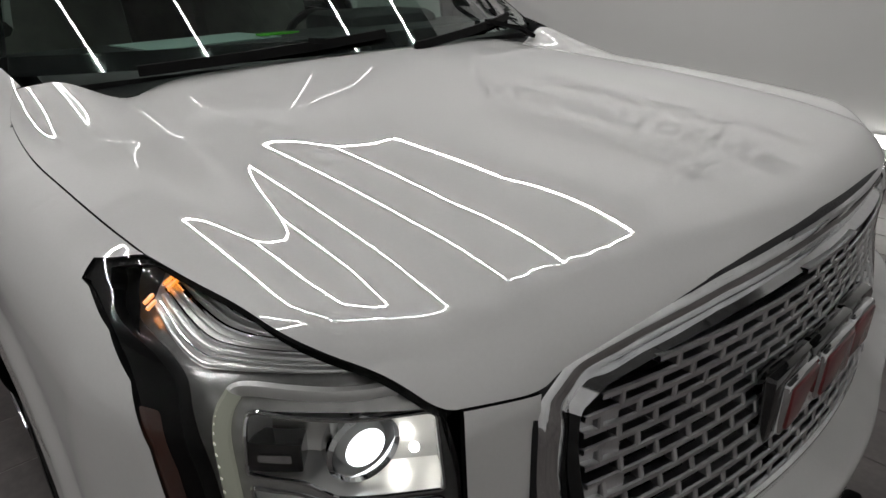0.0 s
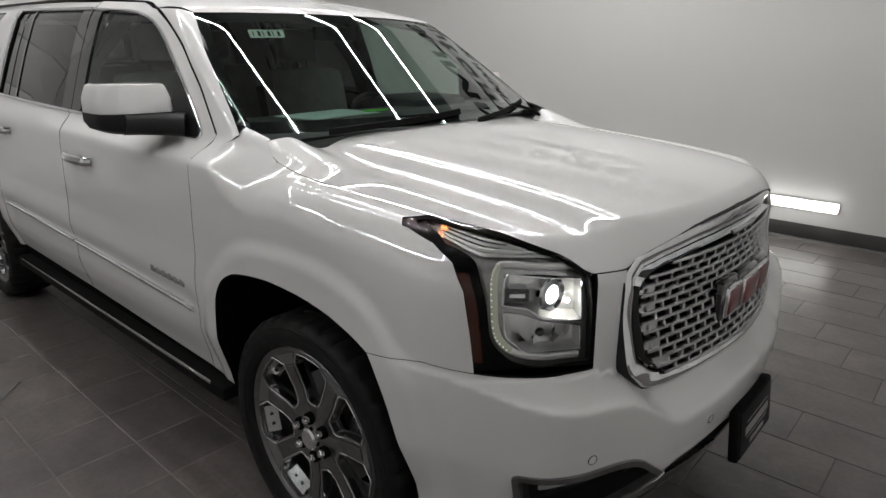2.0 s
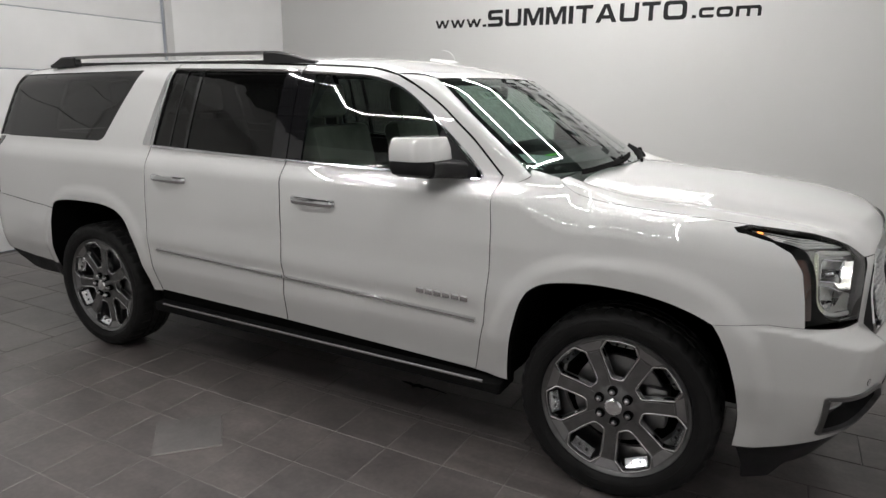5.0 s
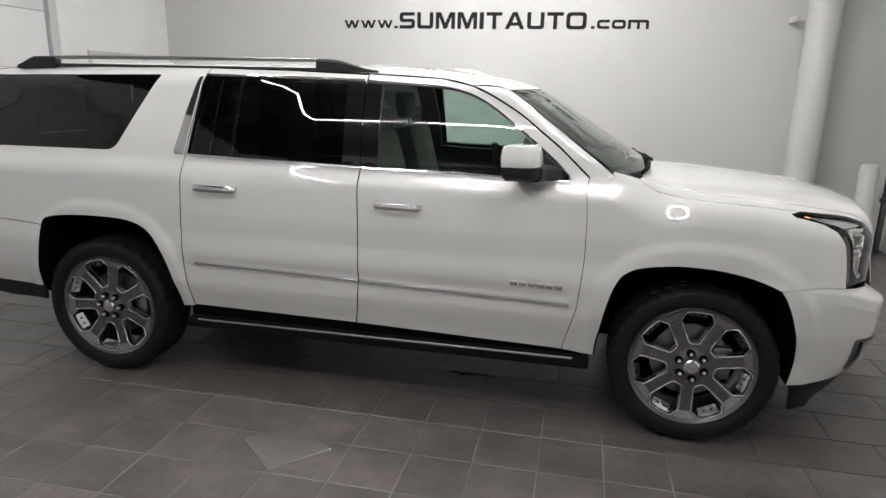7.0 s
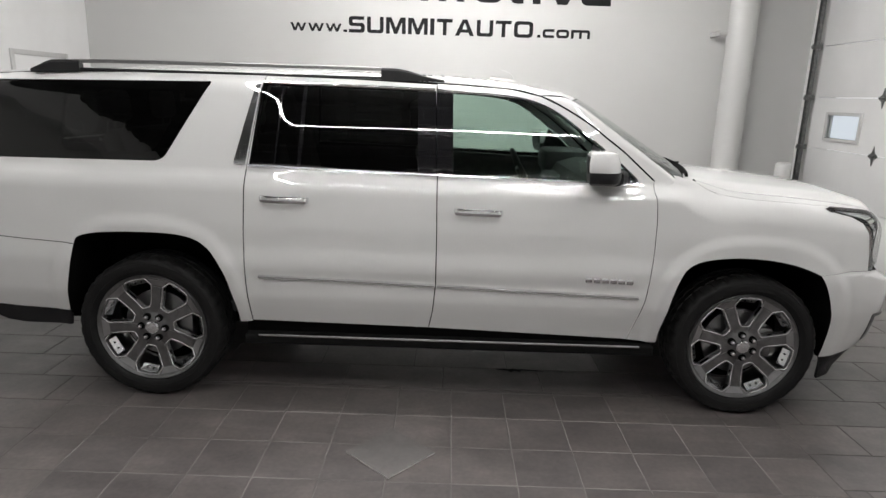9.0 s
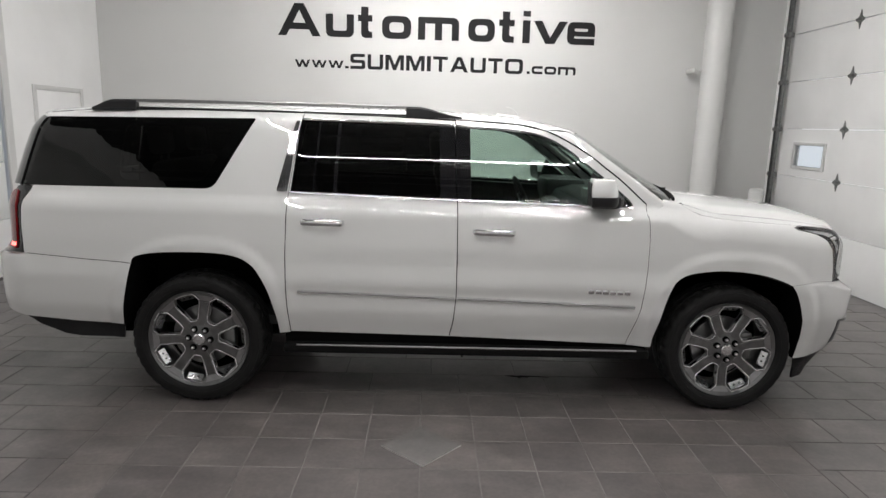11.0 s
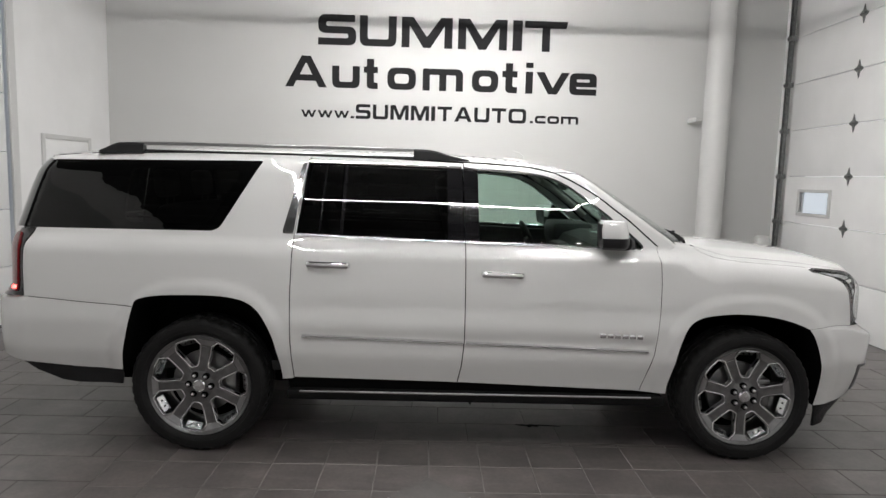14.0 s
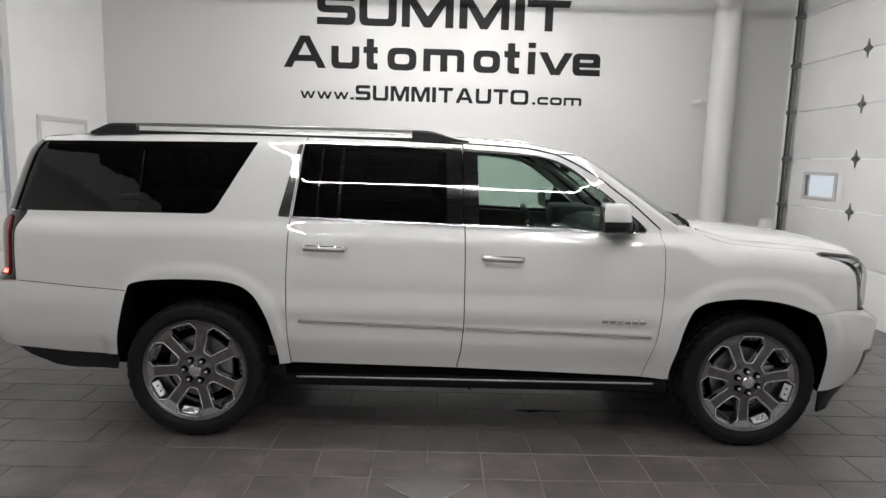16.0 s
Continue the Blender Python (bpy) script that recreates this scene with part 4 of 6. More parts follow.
def roof_spoiler():
    """A white lip that carries the roof on over the rear glass."""
    bm = bmesh.new()
    rows = []
    for y in np.linspace(-0.66, 0.66, 23):
        e = 1 - 0.35 * abs(y / 0.66) ** 6
        zt = float(roof(-2.42, y))
        prof = [(-2.40, zt - 0.001), (-2.55, zt - 0.010), (-2.45 - 0.270 * e, zt - 0.028), (-2.45 - 0.280 * e, zt - 0.036), (-2.45 - 0.270 * e, zt - 0.052), (-2.52, zt - 0.062), (-2.42, zt - 0.050)]
        rows.append([bm.verts.new((x, y, z)) for x, z in prof])
    for p, q in zip(rows, rows[1:]):
        for j in range(7):
            bm.faces.new((p[j], p[(j + 1) % 7], q[(j + 1) % 7], q[j]))
    bm.faces.new(rows[0])
    bm.faces.new(rows[-1][::-1])
    bmesh.ops.recalc_face_normals(bm, faces=bm.faces)
    part("roof_spoiler", bm, PAINT, car, "white spoiler lip over the tailgate", True)


roof_spoiler()

# roof and windscreen pillars
WS_SIDE = [(-0.856, 1.312), (-0.835, 1.361), (-0.817, 1.406), (-0.781, 1.495), (-0.741, 1.592), (-0.674, 1.712)]
WS_TOP = [(-0.674, 1.712), (-0.45, 1.719), (0.0, 1.724), (0.45, 1.719), (0.674, 1.712)]
roof_side = [tuple(p[:2]) for p in edge(f_up, rays_uz, spline([(U(-2.60, -0.68), 1.757), (U(-2.45, -0.74), 1.775), (-2.2, 1.788), (-1.7, 1.797), (-1.032, 1.797), (-0.55, 1.792), (-0.099, 1.783), (0.30, 1.765), (0.47, 1.731)], 4))]
head = [tuple(p[:2]) for p in edge(f_up, rays_yz, spline(WS_TOP, 5), 0.0)]
r_outline = roof_side + head + [(x, -y) for x, y in roof_side[::-1]]
panel("roof", f_up, rays_xy, r_outline, PAINT, car, h=0.03, both=False, gap=0.002)
wsr = spline(WS_TOP, 5) + [(-y, z) for y, z in spline(WS_SIDE, 4)[::-1]][1:] + spline(WS_SIDE, 4)[:-1]
panel("windshield", f_up, rays_yz, wsr, WSGLASS, car, depth=0.004, h=0.03, both=False, flange=0, label="clear windshield reflecting the ceiling lights")
ws_edge = edge(f_up, rays_yz, spline(WS_SIDE, 4))
door_edge = edge(f_up, rays_uz, spline(DOOR_TOP[:7], 4))
corner = edge(f_up, rays_xy, roof_side[-2:])
pil = [to45(p) for p in door_edge] + [to45(p) for p in corner] + [to45(p) for p in ws_edge[::-1]] + [to45(p) for p in edge(f_up, rays_uz, [(1.195, 1.296), (1.15, 1.276), (1.088, 1.260)])]
panel("a_pillar", f_up, rays_45, pil, PAINT, car, h=0.03, gap=0.0015)
ws_band = shrink(resample(wsr, 0.03), 0.035)
panel("windshield_border", f_up, rays_yz, wsr, GLOSS_BLACK, car, [ws_band], depth=0.008, h=0.05, both=False, flange=0, gap=0, label="black border of the windshield")

# windows
panel("front_window", f_up, rays_uz, win_f, GLASS, car, depth=0.010, h=0.04, gap=0, flange=0, label="lightly green-tinted side window")
panel("rear_window", f_up, rays_uz, win_r, DARKGLASS, car, depth=0.010, h=0.04, gap=0, flange=0, label="dark privacy window")
panel("quarter_window", f_up, rays_uz, q_win, DARKGLASS, car, depth=0.004, h=0.04, gap=0, flange=0, label="dark privacy window")
panel("window_pillar", f_up, rays_uz, [(-0.083, 1.303), (0.006, 1.301), (-0.008, 1.735), (-0.101, 1.739)], GLOSS_BLACK, car, depth=0.003, h=0.025, gap=0.0015)
panel("window_pillar", f_up, rays_uz, [(-0.185, 1.306), (-0.086, 1.304), (-0.104, 1.739), (-0.200, 1.740)], GLOSS_BLACK, car, depth=0.003, h=0.025, gap=0.0015)
panel("window_divider", f_up, rays_uz, [(-0.828, 1.320), (-0.808, 1.320), (-0.795, 1.742), (-0.815, 1.742)], GLOSS_BLACK, car, depth=0.005, h=0.06, gap=0)
panel("window_divider", f_up, rays_uz, [(-0.955, 1.322), (-0.945, 1.322), (-0.92, 1.742), (-0.93, 1.742)], GLOSS_BLACK, car, depth=0.007, h=0.06, gap=0)
mirror_sail = rounded([(0.715, 1.288), (0.965, 1.281), (0.958, 1.325), (0.755, 1.492)], 0.012)
panel("mirror_sail", f_up, rays_uz, mirror_sail, BLACK, car, depth=0.002, h=0.05, gap=0.002)

# bright window mouldings
belt = [(-1.085, 1.326), (-0.6, 1.314), (-0.084, 1.302), (0.45, 1.290), (0.93, 1.277)]
strip("belt_moulding", f_up, belt[:3], 0.017, SATIN, car, "satin chrome belt moulding")
strip("belt_moulding", f_up, [(-0.078, 1.302), (0.2, 1.296), (0.45, 1.290), (0.93, 1.277)], 0.017, SATIN, car, "satin chrome belt moulding")
strip("window_moulding", f_up, win_f[6:-1] + [(-0.098, 1.742)], 0.012, CHROME, car, "chrome window moulding")
strip("window_moulding", f_up, [(-1.034, 1.754), (-0.5, 1.750), (-0.108, 1.743)], 0.012, CHROME, car, "chrome window moulding")
c_pil = rounded([(-1.166, 1.330), (-1.100, 1.330), (-1.047, 1.748), (-1.070, 1.748)], [0.02, 0.004, 0.004, 0.012])
panel("pillar_trim", f_up, rays_uz, c_pil, CHROME, car, depth=-0.006, h=0.05, gap=0, label="chrome pillar trim")

# side mouldings
for q in ([(-1.036, 0.732), (-0.6, 0.722), (-0.080, 0.708)], [(-0.064, 0.708), (0.5, 0.693), (1.034, 0.677)]):
    strip("side_moulding", f_up, spline(q, 6), 0.022, CHROME, car, "bright door moulding", high=0.010, upright=True)


def underlay():
    """Black inner shell and strips behind the shut lines, standing in for gap shade."""
    for f, out in ((f_low, f_out), (f_up, GAP_F[:-1] + [(1.0, 1.27), (-0.08, 1.29)] + GAP_M[:4][::-1]), (f_up, GAP_M[:4] + [(-0.08, 1.29), (-1.09, 1.31)] + GAP_R[:3][::-1])):
        panel("inner_shell", f, rays_uz, out, UNDER, car, depth=0.018, h=0.07, flange=0, gap=-0.010)
    P = cast(f_low, rays_45, [to45(p) for p in edge(f_low, rays_uz, HL_TOP)], 0.024)[0]
    for s in (1, -1):
        sweep("gap_backing", [(p[0], p[1] * s, p[2]) for p in P], [(-0.012, -0.006), (0.012, -0.006), (0.012, 0.006), (-0.012, 0.006)], UNDER, car)
    for q in ([(1.965, 0.855), (U(2.15, -0.96), 0.868), (U(2.279, -0.931), 0.858)], [(-2.03, 0.887), (-2.30, 0.903), (U(-2.640, -0.95), 0.930)]):
        P, N = cast(f_low, rays_uz, spline(q, 4), 0.024)
        for s in (1, -1):
            sweep("gap_backing", [(p[0], p[1] * s, p[2]) for p in P], [(-0.015, -0.006), (0.015, -0.006), (0.015, 0.006), (-0.015, 0.006)], UNDER, car)
    for q, w in ((DOOR_TOP, 0.03), (GAP_M[-2:] + [], 0.05), (GAP_R[-3:], 0.05)):
        P, N = cast(f_up, rays_uz, spline(q, 4) if len(q) > 2 else q, 0.02)
        for s in (1, -1):
            sweep("gap_backing", [(p[0], p[1] * s, p[2]) for p in P], [(-0.022, -0.006), (0.022, -0.006), (0.022, 0.006), (-0.022, 0.006)], UNDER, car)


underlay()


# ---------------------------------------------------------------- wheels
def opening(a0):
    """One window of the seven-spoke wheel, pointing along the angle a0, as (right, up) in the wheel's face."""
    half = [(0.119, 0.0), (0.119, 0.017), (0.127, 0.025), (0.234, 0.073), (0.276, 0.054), (0.281, 0.0)]
    loop = half + [(r, -w) for r, w in half[::-1]][1:-1]
    c, s = math.cos(radians(a0)), math.sin(radians(a0))
    return [(r * c - w * s, r * s + w * c) for r, w in loop]


def dish(Q):
    """The wheel's face: depth below the rim's plane by radius."""
    r = np.hypot(Q[:, 0], Q[:, 1])
    return np.interp(r, [0, 0.05, 0.085, 0.16, 0.245, 0.279, 0.297], [0.012, 0.012, 0.022, 0.026, 0.016, 0.008, 0.0])


def wheel_thing(x, y, spin, flip):
    """Tyre, rim, spoked face, lugs and brake; built facing -y."""
    w = sub("wheel", "wheel with seven grey machined spokes and a black tyre")
    T = [(0.304, 0.012), (0.310, -0.004), (0.322, -0.014), (0.340, -0.021), (0.362, -0.023), (0.384, -0.016), (0.397, -0.004), (0.4040, 0.012), (0.4045, 0.066), (0.3965, 0.068), (0.3965, 0.077), (0.405, 0.079),
         (0.406, 0.118), (0.3975, 0.120), (0.3975, 0.129), (0.406, 0.131), (0.406, 0.170), (0.3965, 0.172), (0.3965, 0.181), (0.4035, 0.183), (0.4035, 0.208), (0.394, 0.228), (0.37, 0.25), (0.315, 0.245), (0.300, 0.23)]
    lathe("tyre", T, 144, RUBBER, w, wob=lambda i, j: -0.008 if (j in (6, 7, 8) and i % 4 == 0) or (j in (11, 12, 15, 16) and (i + j // 4) % 4 == 0) else 0)
    for r0, d in ((0.338, -0.0205), (0.374, -0.0200)):
        lathe("tyre_rib", [(r0 - 0.003, d + 0.003), (r0 - 0.002, d - 0.001), (r0 + 0.002, d - 0.001), (r0 + 0.003, d + 0.004)], 96, RUBBER, w)
    lathe("rim", [(0.282, 0.014), (0.291, 0.005), (0.299, 0.000), (0.304, -0.003), (0.307, 0.000), (0.308, 0.02), (0.298, 0.03), (0.283, 0.06), (0.276, 0.20), (0.288, 0.23)], 96, SPOKE, w)
    holes = [rounded(opening(spin + k * 360 / 7), 0.005, 2) for k in range(7)]
    disc = [(0.289 * math.cos(a), 0.289 * math.sin(a)) for a in np.linspace(0, 2 * math.pi, 97)[:-1]]
    hol = [shrink(resample(q, 0.012), 0) for q in holes]
    Q, Tr = fill(np.array(disc), hol, 0.016)
    P = np.stack([Q[:, 0], dish(Q), Q[:, 1]], 1)
    e = 0.001
    gx = (dish(Q + (e, 0)) - dish(Q - (e, 0))) / (2 * e)
    gz = (dish(Q + (0, e)) - dish(Q - (0, e))) / (2 * e)
    N = np.stack([gx, -np.ones(len(Q)), gz], 1)
    N /= np.linalg.norm(N, axis=1)[:, None]
    skin("wheel_face", P, N, Tr, SPOKE, w, flange=0.035)
    for k in range(7):
        a = radians(spin + (k + 0.5) * 360 / 7)
        half = [(0.088, 0.0), (0.088, 0.017), (0.130, 0.020), (0.205, 0.0185), (0.238, 0.0200), (0.238, 0.0)]
        loop = half + [(r, -v) for r, v in half[::-1]][1:-1]
        loop = [(r * math.cos(a) - v * math.sin(a), r * math.sin(a) + v * math.cos(a)) for r, v in loop]
        Q, T2 = fill(np.array(resample(loop, 0.012)), [], 0.014)
        skin("spoke_face", np.stack([Q[:, 0], dish(Q) - 0.005, Q[:, 1]], 1), [(0, -1, 0)] * len(Q), T2, SPOKE, w, "dark grey spoke face", 0.006)
    for k in range(7):
        a0 = spin + k * 360 / 7
        loop = np.array([(*shrink(np.array(resample(holes[k], 0.012)), -0.005)[i],) for i in range(len(resample(holes[k], 0.012)))])
        path = [(q[0], float(dish(np.array([q]))[0]) - 0.001, q[1]) for q in loop]
        sweep("spoke_edge", path, [(-0.0026, -0.003), (0.0, -0.0042), (0.0026, -0.003), (0.0026, 0.003), (0.0, 0.0042), (-0.0026, 0.003)], CHROME, w, closed=True, up=(0, -1, 0))
        q = shrink(np.array(resample(holes[k], 0.012)), 0.0012)
        top, n = [(u[0], float(dish(np.array([u]))[0]) - 0.002, u[1]) for u in q], len(q)
        vs = top + [(u * 0.985, v + 0.024, t * 0.985) for u, v, t in top]
        from_data("window_lining", vs, [(i, (i + 1) % n, n + (i + 1) % n, n + i) for i in range(n)], INSERT, w, "bright lining of a wheel window", True)
        m = Matrix.Rotation(-radians(a0), 4, "Y")
        bm = bmesh.new()
        vs = [bm.verts.new(v) for v in ((0.246, 0.052, -0.047), (0.273, 0.018, -0.047), (0.273, 0.018, 0.047), (0.246, 0.052, 0.047), (0.251, 0.056, -0.047), (0.278, 0.022, -0.047), (0.278, 0.022, 0.047), (0.251, 0.056, 0.047))]
        for f in ((0, 1, 2, 3), (4, 7, 6, 5), (0, 4, 5, 1), (3, 2, 6, 7), (0, 3, 7, 4), (1, 5, 6, 2)):
            bm.faces.new([vs[i] for i in f])
        bmesh.ops.recalc_face_normals(bm, faces=bm.faces)
        bmesh.ops.transform(bm, matrix=m, verts=bm.verts)
        part("spoke_insert", bm, INSERT, w, "chrome insert at the end of a wheel window")
        for zz in (-0.018, 0.018):
            bm = bmesh.new()
            cyl_bm(bm, 0.0055, 0.0055, 0.008, 10, m @ Matrix.Translation((0.2600, 0.0340, zz)) @ pose(0, 0, 0, 0, 52, 0))
            part("screw", bm, BLACK, w)
        a = radians(a0 + 180 / 7)
        bm = bmesh.new()
        vs = [bm.verts.new(v) for v in ((0.247, 0.0125, -0.030), (0.281, 0.0035, -0.052), (0.281, 0.0035, 0.052), (0.247, 0.0125, 0.030), (0.247, 0.02, -0.030), (0.281, 0.012, -0.052), (0.281, 0.012, 0.052), (0.247, 0.02, 0.030))]
        for f in ((0, 1, 2, 3), (0, 4, 5, 1), (3, 2, 6, 7), (0, 3, 7, 4), (1, 5, 6, 2)):
            bm.faces.new([vs[i] for i in f])
        bmesh.ops.recalc_face_normals(bm, faces=bm.faces)
        bmesh.ops.transform(bm, matrix=Matrix.Rotation(-a, 4, "Y"), verts=bm.verts)
        part("spoke_foot", bm, WHEEL, w, "brighter machined spoke foot")
    lathe("centre_cap", [(0.0, -0.010), (0.030, -0.008), (0.037, -0.002), (0.040, 0.014)], 40, SATIN, w)
    for k in range(6):
        a = radians(90 + k * 60 + spin - 81)
        m = Matrix.Translation((0.066 * math.cos(a), 0.0, 0.066 * math.sin(a)))
        lathe("lug_nut", [(0.0, -0.014), (0.009, -0.012), (0.0125, -0.005), (0.013, 0.03)], 12, CHROME, w, m=m)
        lathe("lug_seat", [(0.012, 0.006), (0.020, 0.0045), (0.021, 0.02)], 16, UNDER, w, m=m)
    lathe("brake_disc", [(0.06, 0.10), (0.19, 0.10), (0.19, 0.125), (0.06, 0.125)], 48, STEEL, w)
    lathe("hub_back", [(0.0, 0.07), (0.075, 0.07), (0.08, 0.15), (0.0, 0.15)], 24, UNDER, w)
    bm = bmesh.new()
    box_bm(bm, (0.10, 0.075, -0.09), (0.20, 0.16, 0.09), 0.02)
    part("brake_caliper", bm, STEEL, w, smooth=True)
    lathe("barrel_back", [(0.0, 0.20), (0.262, 0.20)], 32, UNDER, w)
    w.matrix_basis = pose(x, y, 0.405) if not flip else pose(x, -y, 0.405, 0, 0, 180)
    return w


for wx, spin in ((1.651, 88.5), (-1.651, 106.0)):
    wheel_thing(wx, -0.965, spin, False)
    wheel_thing(wx, -0.965, spin + 13, True)


def wheel_well(i):
    cx, cz, hw, hh = ARCH[i]
    arch = edge(f_up, rays_uz, ARCH_REAR + ARCH_TAIL[::-1][1:]) if i else edge(f_low, rays_uz, ARCH_BUMPER[:-1] + ARCH_FENDER)
    for s in (-1, 1):
        vs = [(x, -s * (y + 0.004), z + 0.001) for x, y, z in arch] + [(x, s * 0.55, z) for x, y, z in arch]
        n = len(arch)
        fs = [(k, k + 1, n + k + 1, n + k) for k in range(n - 1)] + [tuple(range(n, 2 * n))]
        from_data("wheel_liner", vs, fs, UNDER, car, "black wheel-house liner")


wheel_well(0)
wheel_well(1)
box("floor_pan", (-2.55, -0.72, 0.36), (1.15, 0.72, 0.46), UNDER, car, 0.02)
box("nose_pan", (2.15, -0.60, 0.34), (2.45, 0.60, 0.42), UNDER, car, 0.02)
box("engine_bay", (1.16, -0.55, 0.36), (2.42, 0.55, 1.02), UNDER, car, 0.05)
for ax in (1.651, -1.651):
    bm = bmesh.new()
    cyl_bm(bm, 0.045, 0.045, 1.5, 16, pose(ax, 0, 0.40, 90, 0, 0))
    part("axle", bm, UNDER, car, smooth=True)
# tow eye and exhaust hint under the sill
bm = bmesh.new()
cyl_bm(bm, 0.035, 0.035, 2.2, 14, pose(-1.0, -0.45, 0.33, 0, 90, 0))
part("exhaust_pipe", bm, STEEL, car, smooth=True)


def running_board(s):
    b = box("running_board", (-1.13, min(s * 0.80, s * 0.978), 0.335), (1.155, max(s * 0.80, s * 0.978), 0.392), RUBBER_GAP_SHADE, car, 0.012, "black folding side step")
    c = box("step_strip", (-1.05, min(s * 0.976, s * 0.983), 0.384), (1.07, max(s * 0.976, s * 0.983), 0.396), CHROME, b, 0.002, "bright step edge strip")
    box("sill_cover", (-1.13, min(s * 0.72, s * 0.915), 0.385), (1.15, max(s * 0.72, s * 0.915), 0.47), UNDER, car, 0.01)


running_board(-1)
running_board(1)
bm = bmesh.new()
cyl_bm(bm, 0.010, 0.014, 0.075, 10, pose(-0.009, -0.752, 0.292))
cyl_bm(bm, 0.006, 0.010, 0.018, 10, pose(-0.009, -0.752, 0.254))
part("drain_tip", bm, BLACK, car, "short black drain tube under the sill", True)
# air dam below the front bumper
dam = [(2.085, 0.350), (2.17, 0.360), (U(2.33, -0.90), 0.374), (2.45, 0.399), (2.70, 0.425), (MID, 0.46), (MID, 0.30), (2.60, 0.27), (2.30, 0.25), (2.235, 0.195), (2.135, 0.190), (2.125, 0.25)]
panel("air_dam", f_low, rays_uz, dam, BLACK, car, depth=0.012, h=0.05)


# ---------------------------------------------------------------- nose
def lean(y, z):
    """The lattice's plane: its foot stands forward of its head."""
    return 2.585 - 0.27 * y * y + 0.042 * float(smooth(1.0, 0.77, z))


def grille():
    g = sub("grille", "chrome honeycomb-brick grille in a broad chrome surround")
    # surround: outer loop follows the bumper opening, inner loop stands inside it
    outer = [(-0.602, 0.815), (-0.605, 1.064), (-0.555, 1.100), (-0.45, 1.120), (-0.30, 1.139), (-0.15, 1.147), (0.0, 1.150)]
    outer = outer + [(-y, z) for y, z in outer[::-1]][1:] + [(0.535, 0.752), (0.40, 0.742), (0.0, 0.738), (-0.40, 0.742), (-0.535, 0.752)]
    inner = [(-0.535, 0.835), (-0.538, 1.030), (-0.500, 1.058), (-0.42, 1.073), (-0.28, 1.087), (-0.14, 1.093), (0.0, 1.096)]
    inner = inner + [(-y, z) for y, z in inner[::-1]][1:] + [(0.475, 0.790), (0.36, 0.776), (0.0, 0.772), (-0.36, 0.776), (-0.475, 0.790)]

    def dense(q):
        q = np.array(q, float)
        r = np.vstack([a + (b - a) * t for a, b in zip(q, np.roll(q, -1, 0)) for t in np.linspace(0, 1, 11)[:-1]])
        for _ in range(2):
            r = 0.25 * np.roll(r, 1, 0) + 0.5 * r + 0.25 * np.roll(r, -1, 0)
        return r

    a, b = dense(outer), dense(inner)
    a = shrink(a, -0.008)
    prof = [(0.0, 0.050), (0.0, 0.004), (0.075, 0.002), (0.10, -0.003), (0.16, -0.005), (0.45, -0.0045), (0.72, -0.003), (0.78, 0.002), (0.88, 0.008)]
    ledge = [(0.875, 0.004), (1.0, 0.012), (1.0, 0.040)]
    n = len(a)
    xo = 2.592 - 0.27 * a[:, 0] ** 2 + 0.030 * smooth(0.98, 0.76, a[:, 1]) - 0.034 * smooth(1.03, 1.16, a[:, 1])
    foot = smooth(0.80, 0.75, a[:, 1])
    for nm, pr, m, lab in (("surround", prof, CHROME, "polished chrome grille surround"), ("surround_ledge", ledge, CHROME, "chrome step inside the surround, dark reflection painted black")):
        vs, fs, k = [], [], len(pr)
        for i in range(n):
            for t, d in pr:
                y, z = a[i] * (1 - t) + b[i] * t
                t2 = float(smooth(0.86, 1.0, t))
                vs.append((xo[i] * (1 - t2) + lean(y, z) * t2 - d - 0.009 * (1 - t) * foot[i], y, z))
        for i in range(n):
            for j in range(k - 1):
                fs.append((i * k + j, (i + 1) % n * k + j, (i + 1) % n * k + j + 1, i * k + j + 1))
        bm = bmesh.new()
        bv = [bm.verts.new(v) for v in vs]
        for f in fs:
            bm.faces.new([bv[i] for i in f])
        bmesh.ops.recalc_face_normals(bm, faces=bm.faces)
        bm.faces.index_update()
        # Black faces paint the shadow gap at the rim and the ledge's dark reflections.
        for f in bm.faces:
            f.material_index = 1 if (f.index % (k - 1) < 2 if nm == "surround" else f.calc_center_median().z < 1.02) else 0
        sur = part(nm, bm, m, g, lab, True)
        sur.data.materials.append(BLACK)
        sur.data.set_sharp_from_angle(angle=radians(75))
    # lattice: level bars with staggered uprights, slanted towards the front
    bm = bmesh.new()
    rows, pitch, cell = 13, 0.0243, 0.060
    z0 = 0.777

    def half_width(z):
        return float(np.interp(z, [0.77, 0.80, 0.86, 1.03, 1.055, 1.07, 1.085, 1.095], [0.46, 0.50, 0.533, 0.535, 0.495, 0.42, 0.27, 0.06]))

    def slab(p, q, w, hz, horizontal):
        v = []
        for (y, z) in (p, q):
            x = lean(y, z)
            for dx, k2 in ((0.001, 0.70), (0.004, 1.0), (0.016, 0.8)):
                for s in (-1, 1):
                    v.append(bm.verts.new((x - dx - 0.006, y + (0 if horizontal else s * w * k2), z + (s * hz * k2 if horizontal else 0))))
        for f in ((0, 1, 7, 6), (0, 6, 8, 2), (2, 8, 10, 4), (1, 3, 9, 7), (3, 5, 11, 9)):
            bm.faces.new([v[i] for i in f])

    for i in range(rows + 1):
        z = z0 + i * pitch
        hw = half_width(z)
        ys = np.linspace(-hw, hw, 23)
        for y0, y1 in zip(ys, ys[1:]):
            slab((y0, z), (y1, z), 0, 0.0050, True)
        if i < rows:
            off = (i % 2) * cell / 2
